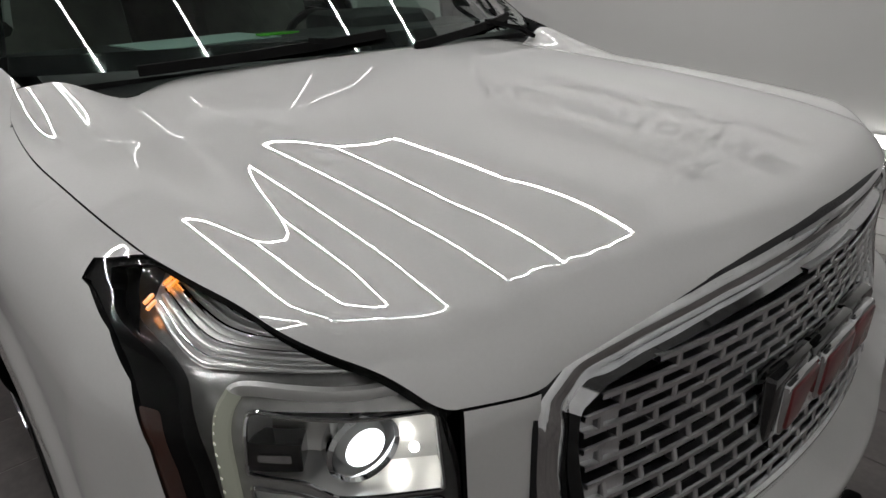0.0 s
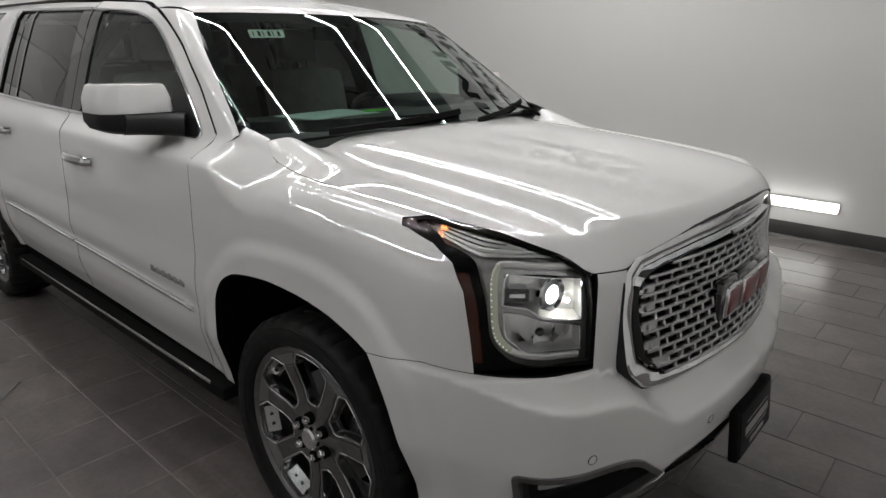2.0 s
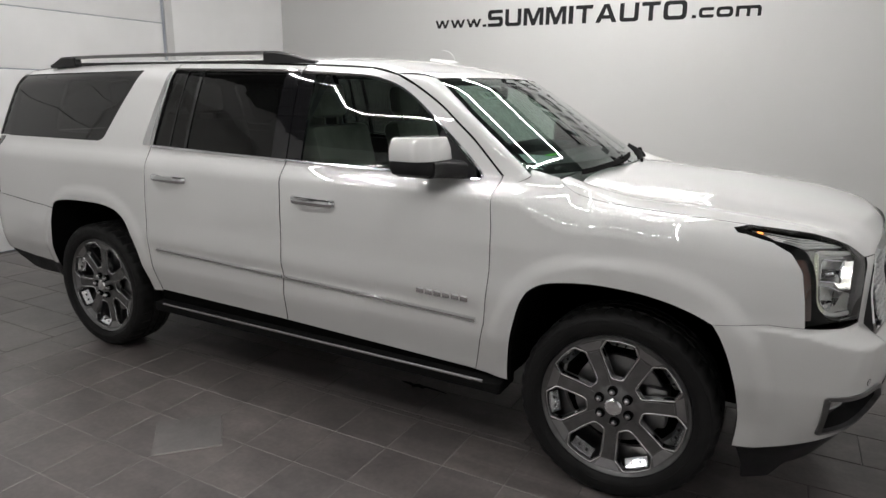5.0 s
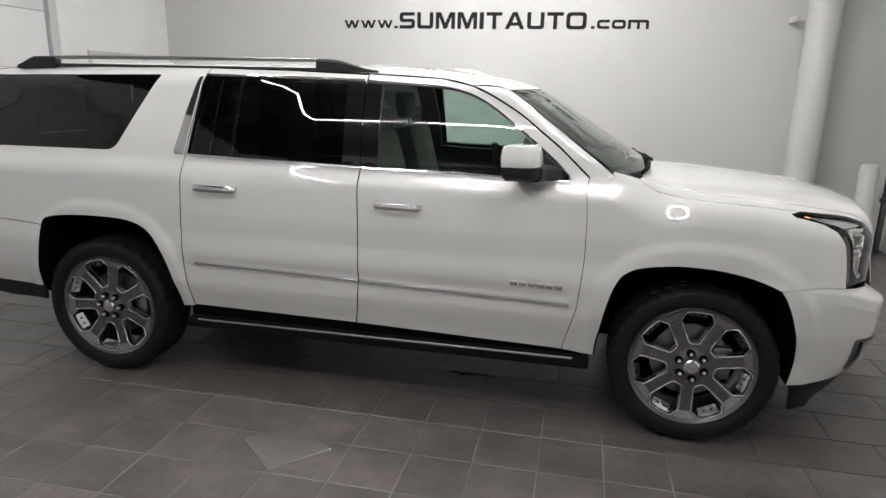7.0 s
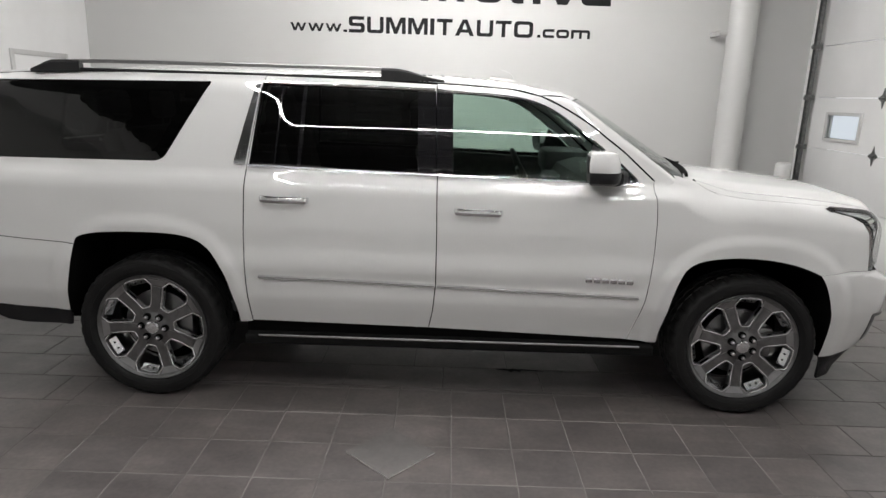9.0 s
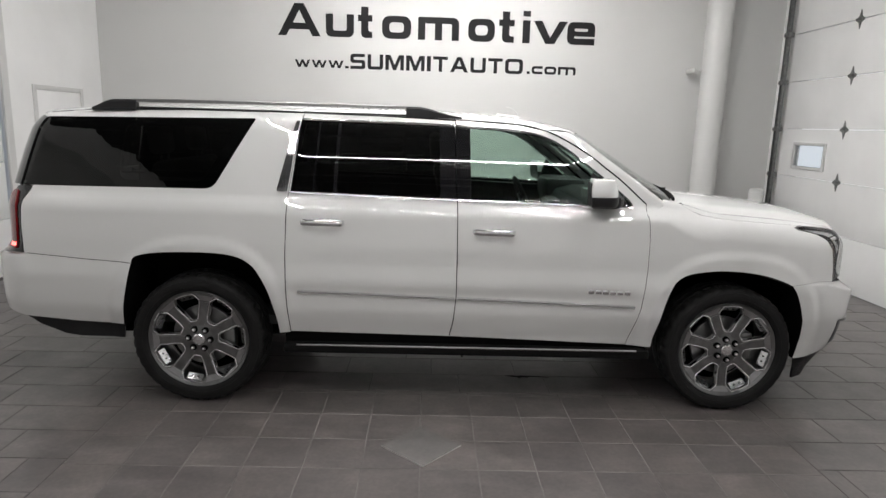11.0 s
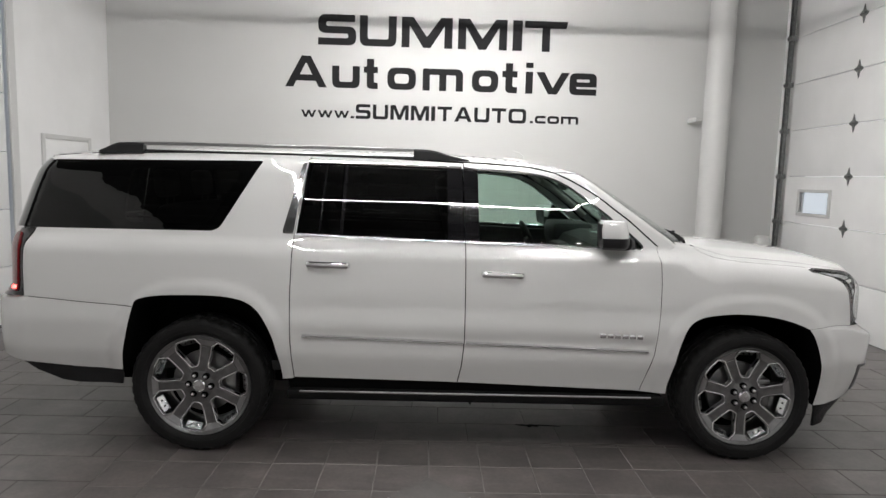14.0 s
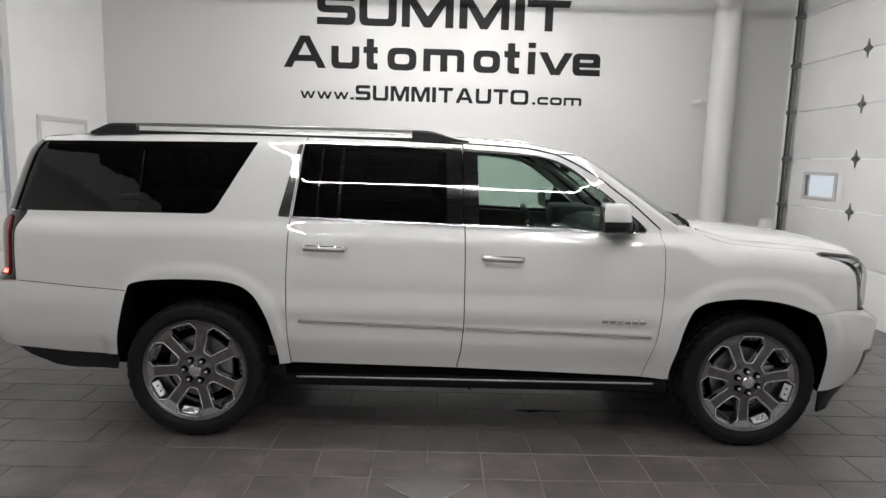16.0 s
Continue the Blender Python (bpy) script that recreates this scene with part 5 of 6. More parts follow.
            for k2 in range(-10, 11):
                y = k2 * cell + off
                if abs(y) < min(half_width(z + pitch / 2), half_width(z + pitch)) - 0.008:
                    slab((y, z + 0.001), (y, z + pitch - 0.001), 0.0048, 0, False)
    bmesh.ops.recalc_face_normals(bm, faces=bm.faces)
    part("lattice", bm, LATTICE, g, "satin chrome grille lattice")
    for s in (-1, 1):
        for i in range(7):
            z = z0 + 0.026 + i * 2 * pitch
            y0 = s * half_width(z + 0.01)
            y1 = y0 - s * (0.055 if i % 1 == 0 else 0.03)
            if z + pitch > 1.06:
                continue
            x0, x1 = lean(y0, z) - 0.018, lean(y1, z) - 0.012
            vs = [(x0, y0, z), (x1, y1, z + 0.002), (x1, y1, z + pitch - 0.002), (x0, y0, z + pitch), (x0 - 0.04, y0, z), (x1 - 0.04, y1, z + 0.002), (x1 - 0.04, y1, z + pitch - 0.002), (x0 - 0.04, y0, z + pitch)]
            from_data("end_plate", vs, [(0, 1, 2, 3), (7, 6, 5, 4), (0, 4, 5, 1), (3, 2, 6, 7), (1, 5, 6, 2), (0, 3, 7, 4)], LATTICE, g)
    back = [(y, z) for y, z in inner]
    Q, T = fill(np.array(resample(back, 0.05)), [], 0.08)
    from_data("grille_back", [(lean(y, z) - 0.060, y * 1.02, z) for y, z in Q], [tuple(int(i) for i in t) for t in T], UNDER, g)
    # badge: three plain red blocks edged in chrome
    for c, w in ((-0.128, 0.118), (0.008, 0.138), (0.142, 0.114)):
        bm = bmesh.new()
        box_bm(bm, (2.600 - 0.27 * c * c, c - w / 2, 0.858), (2.617 - 0.27 * c * c, c + w / 2, 0.950), 0.007)
        box("badge_plate", (2.570 - 0.27 * c * c, c - w / 2 - 0.022, 0.842), (2.606 - 0.27 * c * c, c + w / 2 + 0.022, 0.966), GLOSS_BLACK, g, 0.012)
        part("badge_edge", bm, CHROME, g, "chrome edge of the badge", True)
        bm = bmesh.new()
        box_bm(bm, (2.604 - 0.27 * c * c, c - w / 2 + 0.009, 0.867), (2.621 - 0.27 * c * c, c + w / 2 - 0.009, 0.941), 0.004)
        part("badge_block", bm, mat("badge_red", (0.16, 0.012, 0.016), 0.3, Coat_Weight=1.0), g, "dark red block of the badge", True)
    return g


grille()


def headlamp(s):
    """Lens, black border, grey inner frame, silver bowls, projector, light guide; built for the right side, mirrored by s."""
    h = sub("headlight", "lit headlight with clear lens, chrome projector and light guide")
    mirror = s > 0
    out = HL_TOP + [(U(2.465, -0.689), 0.848)] + [(u, z) for u, z in spline(HL_REAR, 5)]
    clear = rounded([(2.408, 1.130), (2.443, 1.090), (2.459, 1.016), (2.466, 0.864), (2.330, 0.876), (2.288, 0.890), (2.244, 0.938), (2.234, 1.040), (2.208, 1.126),
                     (2.176, 1.143), (2.103, 1.160), (2.066, 1.172)], [0.002, 0.012, 0.03, 0.006, 0.02, 0.02, 0.03, 0.03, 0.03, 0.03, 0.02, 0.002], 4)
    bowl_up = rounded([(2.266, 1.094), (2.438, 1.070), (2.446, 0.956), (2.344, 0.984), (2.317, 1.010), (2.264, 1.020)], [0.012, 0.010, 0.008, 0.008, 0.01, 0.004])
    bowl_lo = rounded([(2.266, 1.002), (2.308, 0.996), (2.344, 0.976), (2.444, 0.946), (2.448, 0.878), (2.318, 0.896), (2.272, 0.940)], [0.004, 0.01, 0.008, 0.008, 0.004, 0.015, 0.015])

    def flat(loop, depth=0.0):
        return [to45(p) for p in cast(f_low, rays_uz, loop, depth)[0]]

    def sheet(name, loop, depth, material, label="", hh=0.015, holes=(), gap=0.0):
        q = shrink(resample(loop, 0.012), gap)
        Q, T = fill(q, [np.array(resample(k, 0.012)) for k in holes], hh)
        P, N = cast(f_low, rays_45, Q, depth)
        return skin(name, P, N, T, material, h, label, 0.0, mirror=mirror)

    window = spline([(2.046, -0.889), (2.084, -0.853), (2.16, -0.834), (2.227, -0.820), (2.297, -0.801), (2.346, -0.775), (2.392, -0.742)], 5)
    window = [to45(p) for p in edge(f_low, rays_xy, window, 0.005)] + flat(clear, 0.005)

    def patch(name, loop, depth, material, label="", flange=0.0, hh=0.03, holes=(), gap=0.0, parent=None):
        q = shrink(resample(loop, 0.015), gap)
        Q, T = fill(q, [np.array(resample(k, 0.012)) for k in holes], hh)
        P, N = cast(f_low, rays_uz, Q, depth)
        return skin(name, P, N, T, material, parent or h, label, flange, mirror=mirror)

    def line(name, pts, depth, section, material, label="", closed=False, up=(1, -0.6, 0.05)):
        P, N = cast(f_low, rays_uz, pts, depth)
        if mirror:
            P = P * (1, -1, 1)
        return sweep(name, P, section, material, h, label, closed, up)

    def wall(name, loop, d0, d1, material, grow=0.0):
        q = np.array(resample(loop, 0.012))
        a, _ = cast(f_low, rays_uz, q, d0)
        b, _ = cast(f_low, rays_uz, shrink(q, grow), d1)
        if mirror:
            a, b = a * (1, -1, 1), b * (1, -1, 1)
        n = len(q)
        return from_data(name, list(a) + list(b), [(i, (i + 1) % n, n + (i + 1) % n, n + i) for i in range(n)], material, h, smooth=True)

    sheet("lens", flat(out), 0.0, LENS, "clear polycarbonate lens", gap=0.002)
    sheet("lens_border", flat(out), 0.005, LAMPBLACK, "gloss black lens border", 0.015, [window], 0.002)
    q = np.array(resample(window, 0.012))
    rim = [cast(f_low, rays_45, q, d)[0] * ((1, -1, 1) if mirror else 1) for d in (0.005, 0.045)]
    from_data("border_wall", list(rim[0]) + list(rim[1]), [(i, (i + 1) % len(q), len(q) + (i + 1) % len(q), len(q) + i) for i in range(len(q))], LAMPBLACK, h, smooth=True)
    patch("side_reflector", rounded([(2.172, 1.100), (2.196, 1.100), (2.214, 1.040), (2.226, 0.950), (2.232, 0.885), (2.207, 0.885), (2.200, 0.960), (2.190, 1.040)], 0.005), 0.003, AMBER, "dark amber side reflector")
    sheet("inner_frame", window, 0.044, LAMPFRAME, "grey inner lamp frame", 0.02, [flat(bowl_up, 0.044), flat(bowl_lo, 0.044)], -0.002)
    for k, (loop, m, dp, lab) in enumerate(((bowl_up, LAMPSILVER, 0.085, "silver reflector bowl of the low beam"), (bowl_lo, LAMPSILVER, 0.085, "grey reflector bowl of the high beam"))):
        wall("bowl_wall", loop, 0.042, dp, m, 0.010)
        patch("bowl_back", list(shrink(np.array(resample(loop, 0.012)), 0.010)), dp, m, lab)
        line("bowl_edge", resample(loop, 0.012), 0.041, ring(0.0026, 6), CHROME, "chrome bowl edge", True)
    # upper signal blade with its optic streaks
    top = spline(flat([(2.055, 1.169), (2.17, 1.158), (2.235, 1.151), (2.30, 1.147), (2.391, 1.132)], 0.034), 6)
    bot = spline(flat([(2.105, 1.152), (2.200, 1.130), (2.245, 1.127), (2.344, 1.124), (2.394, 1.119)], 0.034), 6)
    sheet("signal_blade", top + bot[::-1], 0.034, LAMPGREY, "clear ribbed signal optic")
    wedge = flat([(2.045, 1.174), (2.083, 1.174), (2.185, 1.165), (2.277, 1.154), (2.212, 1.157), (2.114, 1.167)], 0.030)
    sheet("dark_wedge", wedge, 0.030, GLOSS_BLACK, "dark wedge above the signal optic", 0.01)
    for k in range(8):
        t = 0.06 + 0.125 * k
        pts = [(a0 * (1 - t) + b0 * t, a1 * (1 - t) + b1 * t) for (a0, a1), (b0, b1) in zip(top, bot)][1:-1]
        P = cast(f_low, rays_45, pts, 0.031)[0] * ((1, -1, 1) if mirror else 1)
        sweep("signal_rib", P, ring(0.0011 + 0.0009 * (k % 3), 6), LAMPSILVER if k % 2 else CHROME, h, up=(0, 0, 1))
    for du, dz in ((0.0, 0.0), (0.010, -0.001), (0.004, -0.008), (0.015, -0.010)):
        patch("signal_lamp", rounded([(2.096 + du, 1.169 + dz), (2.100 + du, 1.169 + dz), (2.102 + du, 1.165 + dz), (2.098 + du, 1.165 + dz)], 0.001), 0.026, AMBERGLOW, "lit amber signal lamp", 0.003, 0.01)
    # light guide: a C round the bowls
    guide = spline([(2.425, 1.100), (2.35, 1.107), (2.266, 1.114), (2.250, 1.104), (2.245, 1.079), (2.247, 1.027), (2.253, 0.960), (2.270, 0.923), (2.314, 0.893), (2.44, 0.870)], 8)
    sec = [(0.0095 * math.cos(t), 0.006 * math.sin(t)) for t in np.linspace(0, 2 * math.pi, 9)[:-1]]
    for sl, m, lab in ((slice(0, 22), LAMPGREY, "clear end of the light guide"), (slice(21, 61), DRL, "faintly lit daytime light guide"), (slice(60, 99), LAMPGREY, "clear end of the light guide")):
        line("light_guide", guide[sl], 0.036, sec, m, lab, up=(1, -0.6, 0))
    for k in range(23, 61, 2):
        P, N = cast(f_low, rays_uz, [(guide[k][0] - 0.004, guide[k][1])], 0.030)
        p = Vector(P[0])
        p.y = -p.y if mirror else p.y
        bm = bmesh.new()
        bmesh.ops.create_icosphere(bm, subdivisions=1, radius=0.0026, matrix=Matrix.Translation(p))
        part("guide_dot", bm, DOT, h)
    patch("lamp_bar", rounded([(2.268, 1.063), (2.318, 1.062), (2.318, 1.028), (2.268, 1.028)], 0.003), 0.036, GLOSS_BLACK, "black bar beside the projector", 0.03)
    patch("lamp_badge_bar", rounded([(2.278, 1.041), (2.309, 1.040), (2.309, 1.050), (2.278, 1.050)], 0.002), 0.034, SATIN)

    def place(u, z, d):
        c, nn = cast(f_low, rays_uz, [(u, z)], d)
        c, nn = Vector(c[0]), Vector(nn[0])
        if mirror:
            c.y, nn.y = -c.y, -nn.y
        return Matrix.Translation(c) @ Vector((1, nn.y * 0.35, 0)).normalized().to_track_quat("Y", "Z").to_matrix().to_4x4()

    m = place(2.362, 1.036, 0.066)
    lathe("projector_ring", [(0.028, -0.03), (0.041, -0.012), (0.045, 0.010), (0.041, 0.015), (0.036, 0.006), (0.030, -0.002), (0.028, -0.01)], 40, CHROME, h, "chrome projector ring", m=m)
    lathe("projector_lens", [(0.0235, 0.0118), (0.0195, 0.0145), (0.015, 0.0175), (0.010, 0.020), (0.0, 0.022)], 32, PROJ, h, "lit projector lens", m=m)
    lathe("projector_glass", [(0.0295, -0.010), (0.0285, 0.004), (0.0235, 0.0118)], 32, LAMPGREY, h, "clear edge of the projector lens", m=m)
    bm = bmesh.new()
    bmesh.ops.create_icosphere(bm, subdivisions=2, radius=0.006, matrix=place(2.412, 1.005, 0.070))
    part("bulb", bm, BULB, h, "lit bulb in the silver bowl", True)
    lathe("high_beam_bowl", [(0.006, -0.03), (0.022, -0.022), (0.036, -0.004), (0.040, 0.010), (0.042, 0.010)], 32, CHROME, h, "chrome high beam bowl", m=place(2.352, 0.928, 0.080))
    for k, (du, dz, turn) in enumerate(((-0.050, -0.004, 24), (-0.022, -0.014, -18), (0.030, -0.010, 30), (0.062, 0.004, -26))):
        bm = bmesh.new()
        vs = [bm.verts.new(v) for v in ((-0.016, 0.0, -0.020), (0.016, 0.004, -0.014), (0.004, 0.016, 0.022), (-0.012, -0.014, 0.004))]
        for f in ((0, 1, 2), (0, 2, 3), (0, 3, 1), (1, 3, 2)):
            bm.faces.new([vs[i] for i in f])
        bmesh.ops.recalc_face_normals(bm, faces=bm.faces)
        bmesh.ops.transform(bm, matrix=place(2.352 + du, 0.928 + dz, 0.074) @ pose(0, 0, 0, 0, turn, 0), verts=bm.verts)
        part("reflector_facet", bm, INSERT if k % 2 else GLOSS_BLACK, h)
    lathe("high_beam_cap", [(0.0, 0.004), (0.010, 0.002), (0.013, -0.006), (0.013, -0.03)], 20, GLOSS_BLACK, h, m=place(2.352, 0.928, 0.080))


headlamp(-1)
headlamp(1)


def fog_lamp(mirrored):
    loop = fog if not mirrored else mir(fog)
    g = sub("fog_lamp", "fog lamp recess with a dark satin bezel")
    q = np.array(resample(loop, 0.02))
    rows = [(-0.004, 0.004), (-0.004, -0.010), (0.012, -0.012), (0.018, 0.010)]
    vs = []
    for sh, dep in rows:
        P, _ = cast(f_low, rays_uz, shrink(q, sh), dep)
        vs += list(P)
    n = len(q)
    bm = bmesh.new()
    bv = [bm.verts.new(v) for v in vs]
    for r in range(3):
        for i in range(n):
            bm.faces.new((bv[r * n + i], bv[r * n + (i + 1) % n], bv[(r + 1) * n + (i + 1) % n], bv[(r + 1) * n + i]))
    bmesh.ops.recalc_face_normals(bm, faces=bm.faces)
    part("bezel", bm, SPOKE, g, "dark satin fog lamp bezel", True)
    P, _ = cast(f_low, rays_uz, shrink(q, 0.018), 0.01)
    P2, _ = cast(f_low, rays_uz, shrink(q, 0.03), 0.08)
    Q, T = fill(shrink(q, 0.03), [], 0.04)
    P3, _ = cast(f_low, rays_uz, Q, 0.08)
    from_data("recess", list(P) + list(P2), [(i, (i + 1) % n, n + (i + 1) % n, n + i) for i in range(n)], BLACK, g)
    from_data("recess_back", list(P3), [tuple(int(i) for i in t) for t in T], BLACK, g)
    u = 2.42 if not mirrored else 2 * MID - 2.42
    lamp = rounded([(u - 0.06, 0.515), (u + 0.06, 0.520), (u + 0.06, 0.570), (u - 0.06, 0.565)], 0.008)
    Q, T = fill(np.array(resample(lamp, 0.02)), [], 0.03)
    P4, N4 = cast(f_low, rays_uz, Q, 0.055)
    skin("fog_lens", P4, N4, T, CHROME, g, "clear fog lamp lens", 0.02)


fog_lamp(False)
fog_lamp(True)
for u, z in ((U(2.524, -0.762), 0.637), (2.870, 0.597)):
    for uu in (u, 2 * MID - u):
        P, N = cast(f_low, rays_uz, [(uu, z)])
        q = Vector(N[0]).to_track_quat("Y", "Z").to_matrix().to_4x4()
        lathe("parking_sensor", [(0.0, 0.0015), (0.0095, 0.0015), (0.0105, 0.0005), (0.0120, 0.0005), (0.0128, -0.002)], 20, PAINT, car, m=Matrix.Translation(P[0]) @ q)
        lathe("sensor_ring", [(0.0118, 0.0003), (0.0122, 0.0012), (0.0140, 0.0012), (0.0145, -0.001)], 20, BLACK, car, m=Matrix.Translation(P[0]) @ q)


def front_plate():
    """Dealer plate on a black bracket; its writing as plain bars."""
    p = sub("front_plate", "black dealer plate with pale lettering bars")
    m = pose(2.700, -0.02, 0.492, 0, -6, 0)
    bm = bmesh.new()
    box_bm(bm, (-0.03, -0.165, -0.085), (0.0, 0.165, 0.085), 0.008, m)
    part("plate_bracket", bm, RUBBER_GAP_SHADE, p, smooth=True)
    bm = bmesh.new()
    box_bm(bm, (0.0, -0.150, -0.074), (0.004, 0.150, 0.074), 0.003, m)
    part("plate", bm, INK, p, smooth=True)
    for y0, y1, z0, z1 in ((-0.10, 0.10, 0.028, 0.034), (-0.115, 0.115, -0.012, 0.016), (-0.10, 0.10, -0.026, -0.020), (-0.07, 0.07, -0.056, -0.038)):
        bm = bmesh.new()
        box_bm(bm, (0.004, y0, z0), (0.006, y1, z1), 0, m)
        part("lettering_bar", bm, SATIN, p)


front_plate()


# ---------------------------------------------------------------- side details
def door_handle(x, z, s):
    P, N = cast(f_up, rays_uz, [(x, z)])
    y = abs(P[0][1])
    h = sub("door_handle", "chrome door handle over a shallow cup")
    path = [(x - 0.125, s * (y + 0.004), z + 0.001), (x - 0.115, s * (y + 0.028), z + 0.001), (x - 0.05, s * (y + 0.040), z), (x + 0.04, s * (y + 0.040), z - 0.001), (x + 0.10, s * (y + 0.030), z - 0.003), (x + 0.118, s * (y + 0.004), z - 0.004)]
    sec = [(0.010 * math.cos(t), 0.019 * math.sin(t)) for t in np.linspace(0, 2 * math.pi, 13)[:-1]]
    sweep("grip", spline(path, 6), sec, CHROME, h, "polished chrome grip")
    top = [(px, py + s * 0.0085, pz + 0.010) for px, py, pz in spline(path[1:-1], 6)]
    sweep("grip_strip", top, [(-0.004, -0.003), (0.004, -0.003), (0.004, 0.003), (-0.004, 0.003)], CHROME, h, "chrome strip on the handle")
    cup = [(x + 0.062 * math.cos(t) - 0.005, z - 0.014 + 0.026 * math.sin(t)) for t in np.linspace(0, 2 * math.pi, 25)[:-1]]
    Q, T = fill(np.array(cup), [], 0.015)
    PP, NN = cast(f_up, rays_uz, Q, -0.0015)
    rr = np.hypot((PP[:, 0] - x + 0.005) / 0.062, (PP[:, 2] - z + 0.014) / 0.026)
    NN = NN + np.stack([-(PP[:, 0] - x + 0.005) / 0.062, 0 * rr, -(PP[:, 2] - z + 0.014) / 0.026], 1) * 0.5 * (rr ** 2)[:, None]
    NN /= np.linalg.norm(NN, axis=1)[:, None]
    skin("handle_cup", PP, NN, T, PAINT, h, "recessed cup behind the grip", 0.0, mirror=s > 0)


for hx, hz in ((0.148, 1.125), (-0.880, 1.160)):
    door_handle(hx, hz, -1)
    door_handle(hx, hz, 1)


def side_mirror(s):
    g = sub("side_mirror", "white side mirror with a black base")

    def shell(name, pts, z0, z1, m, lean=0.0, lab=""):
        """A rounded block from a plan outline between two heights, narrower at the top."""
        bm = bmesh.new()
        rows = []
        for k, (zz, sc) in enumerate(((z0, 0.985), (z0 + 0.006, 1.0), (z0 + (z1 - z0) * 0.5, 0.985), (z1 - 0.020, 0.915), (z1 - 0.008, 0.88), (z1 - 0.002, 0.84), (z1, 0.77))):
            cx, cy = np.mean([p[0] for p in pts]), np.mean([p[1] for p in pts])
            rows.append([bm.verts.new((cx + (x - cx) * sc + lean * (zz - z0), s * (cy + (y - cy) * sc), zz)) for x, y in pts])
        n = len(pts)
        for a, b in zip(rows, rows[1:]):
            for i in range(n):
                bm.faces.new((a[i], a[(i + 1) % n], b[(i + 1) % n], b[i]))
        bm.faces.new(rows[-1])
        bm.faces.new(rows[0][::-1])
        bmesh.ops.recalc_face_normals(bm, faces=bm.faces)
        return part(name, bm, m, g, lab, True)

    cap = rounded([(0.712, 0.915), (0.825, 0.882), (0.865, 0.905), (0.857, 1.07), (0.810, 1.138), (0.678, 1.140)], [0.015, 0.03, 0.03, 0.06, 0.04, 0.012], 5)
    shell("cap", cap, 1.364, 1.462, PAINT, -0.10, "white painted mirror cap")
    low = rounded([(0.712, 0.905), (0.825, 0.876), (0.869, 0.895), (0.861, 1.072), (0.813, 1.141), (0.680, 1.143)], [0.015, 0.03, 0.03, 0.06, 0.04, 0.012], 5)
    bm = bmesh.new()
    rows = []
    for zz, sc, dy in ((1.366, 1.0, 0), (1.330, 1.0, 0), (1.304, 0.95, -0.008), (1.290, 0.82, -0.02)):
        rows.append([bm.verts.new((0.785 + (x - 0.785) * sc, s * (1.00 + (y - 1.00) * sc + dy), zz + 0.05 * (max(y - 1.0, 0) if zz < 1.34 else 0))) for x, y in low])
    for a, b in zip(rows, rows[1:]):
        for i in range(len(low)):
            bm.faces.new((a[i], a[(i + 1) % len(low)], b[(i + 1) % len(low)], b[i]))
    bm.faces.new(rows[0])
    bm.faces.new(rows[-1][::-1])
    bmesh.ops.recalc_face_normals(bm, faces=bm.faces)
    part("lower_shell", bm, BLACK, g, "black lower mirror shell", True)
    path = spline([(0.80, s * 1.06, 1.332), (0.815, s * 0.985, 1.328), (0.845, s * 0.925, 1.324), (0.880, s * 0.870, 1.318)], 5)
    sweep("arm", path, [(0.070 * math.copysign(abs(math.cos(t)) ** 0.6, math.cos(t)), 0.040 * math.copysign(abs(math.sin(t)) ** 0.6, math.sin(t))) for t in np.linspace(0, 2 * math.pi, 25)[:-1]], BLACK, g, "black mirror arm")
    box("mirror_glass", (-0.006, -0.100, 1.362), (0.008, 0.100, 1.445), BLACK, g, 0.004, m=pose(0.694, s * 1.022, 0, 0, 0, s * 9))


side_mirror(-1)
side_mirror(1)


def badge_bars(s):
    """The door's name badge: plain bright blocks."""
    for k in range(6):
        x0 = 0.735 + k * 0.0445
        P, N = cast(f_up, rays_uz, [(x0 + 0.019, 0.774 - 0.022 * (x0 - 0.735))])
        box("name_badge_block", (x0, s * abs(P[0][1]) - 0.003, P[0][2] - 0.014), (x0 + 0.038, s * abs(P[0][1]) + 0.005, P[0][2] + 0.014), CHROME, car, 0.003, "bright name badge block")


badge_bars(-1)


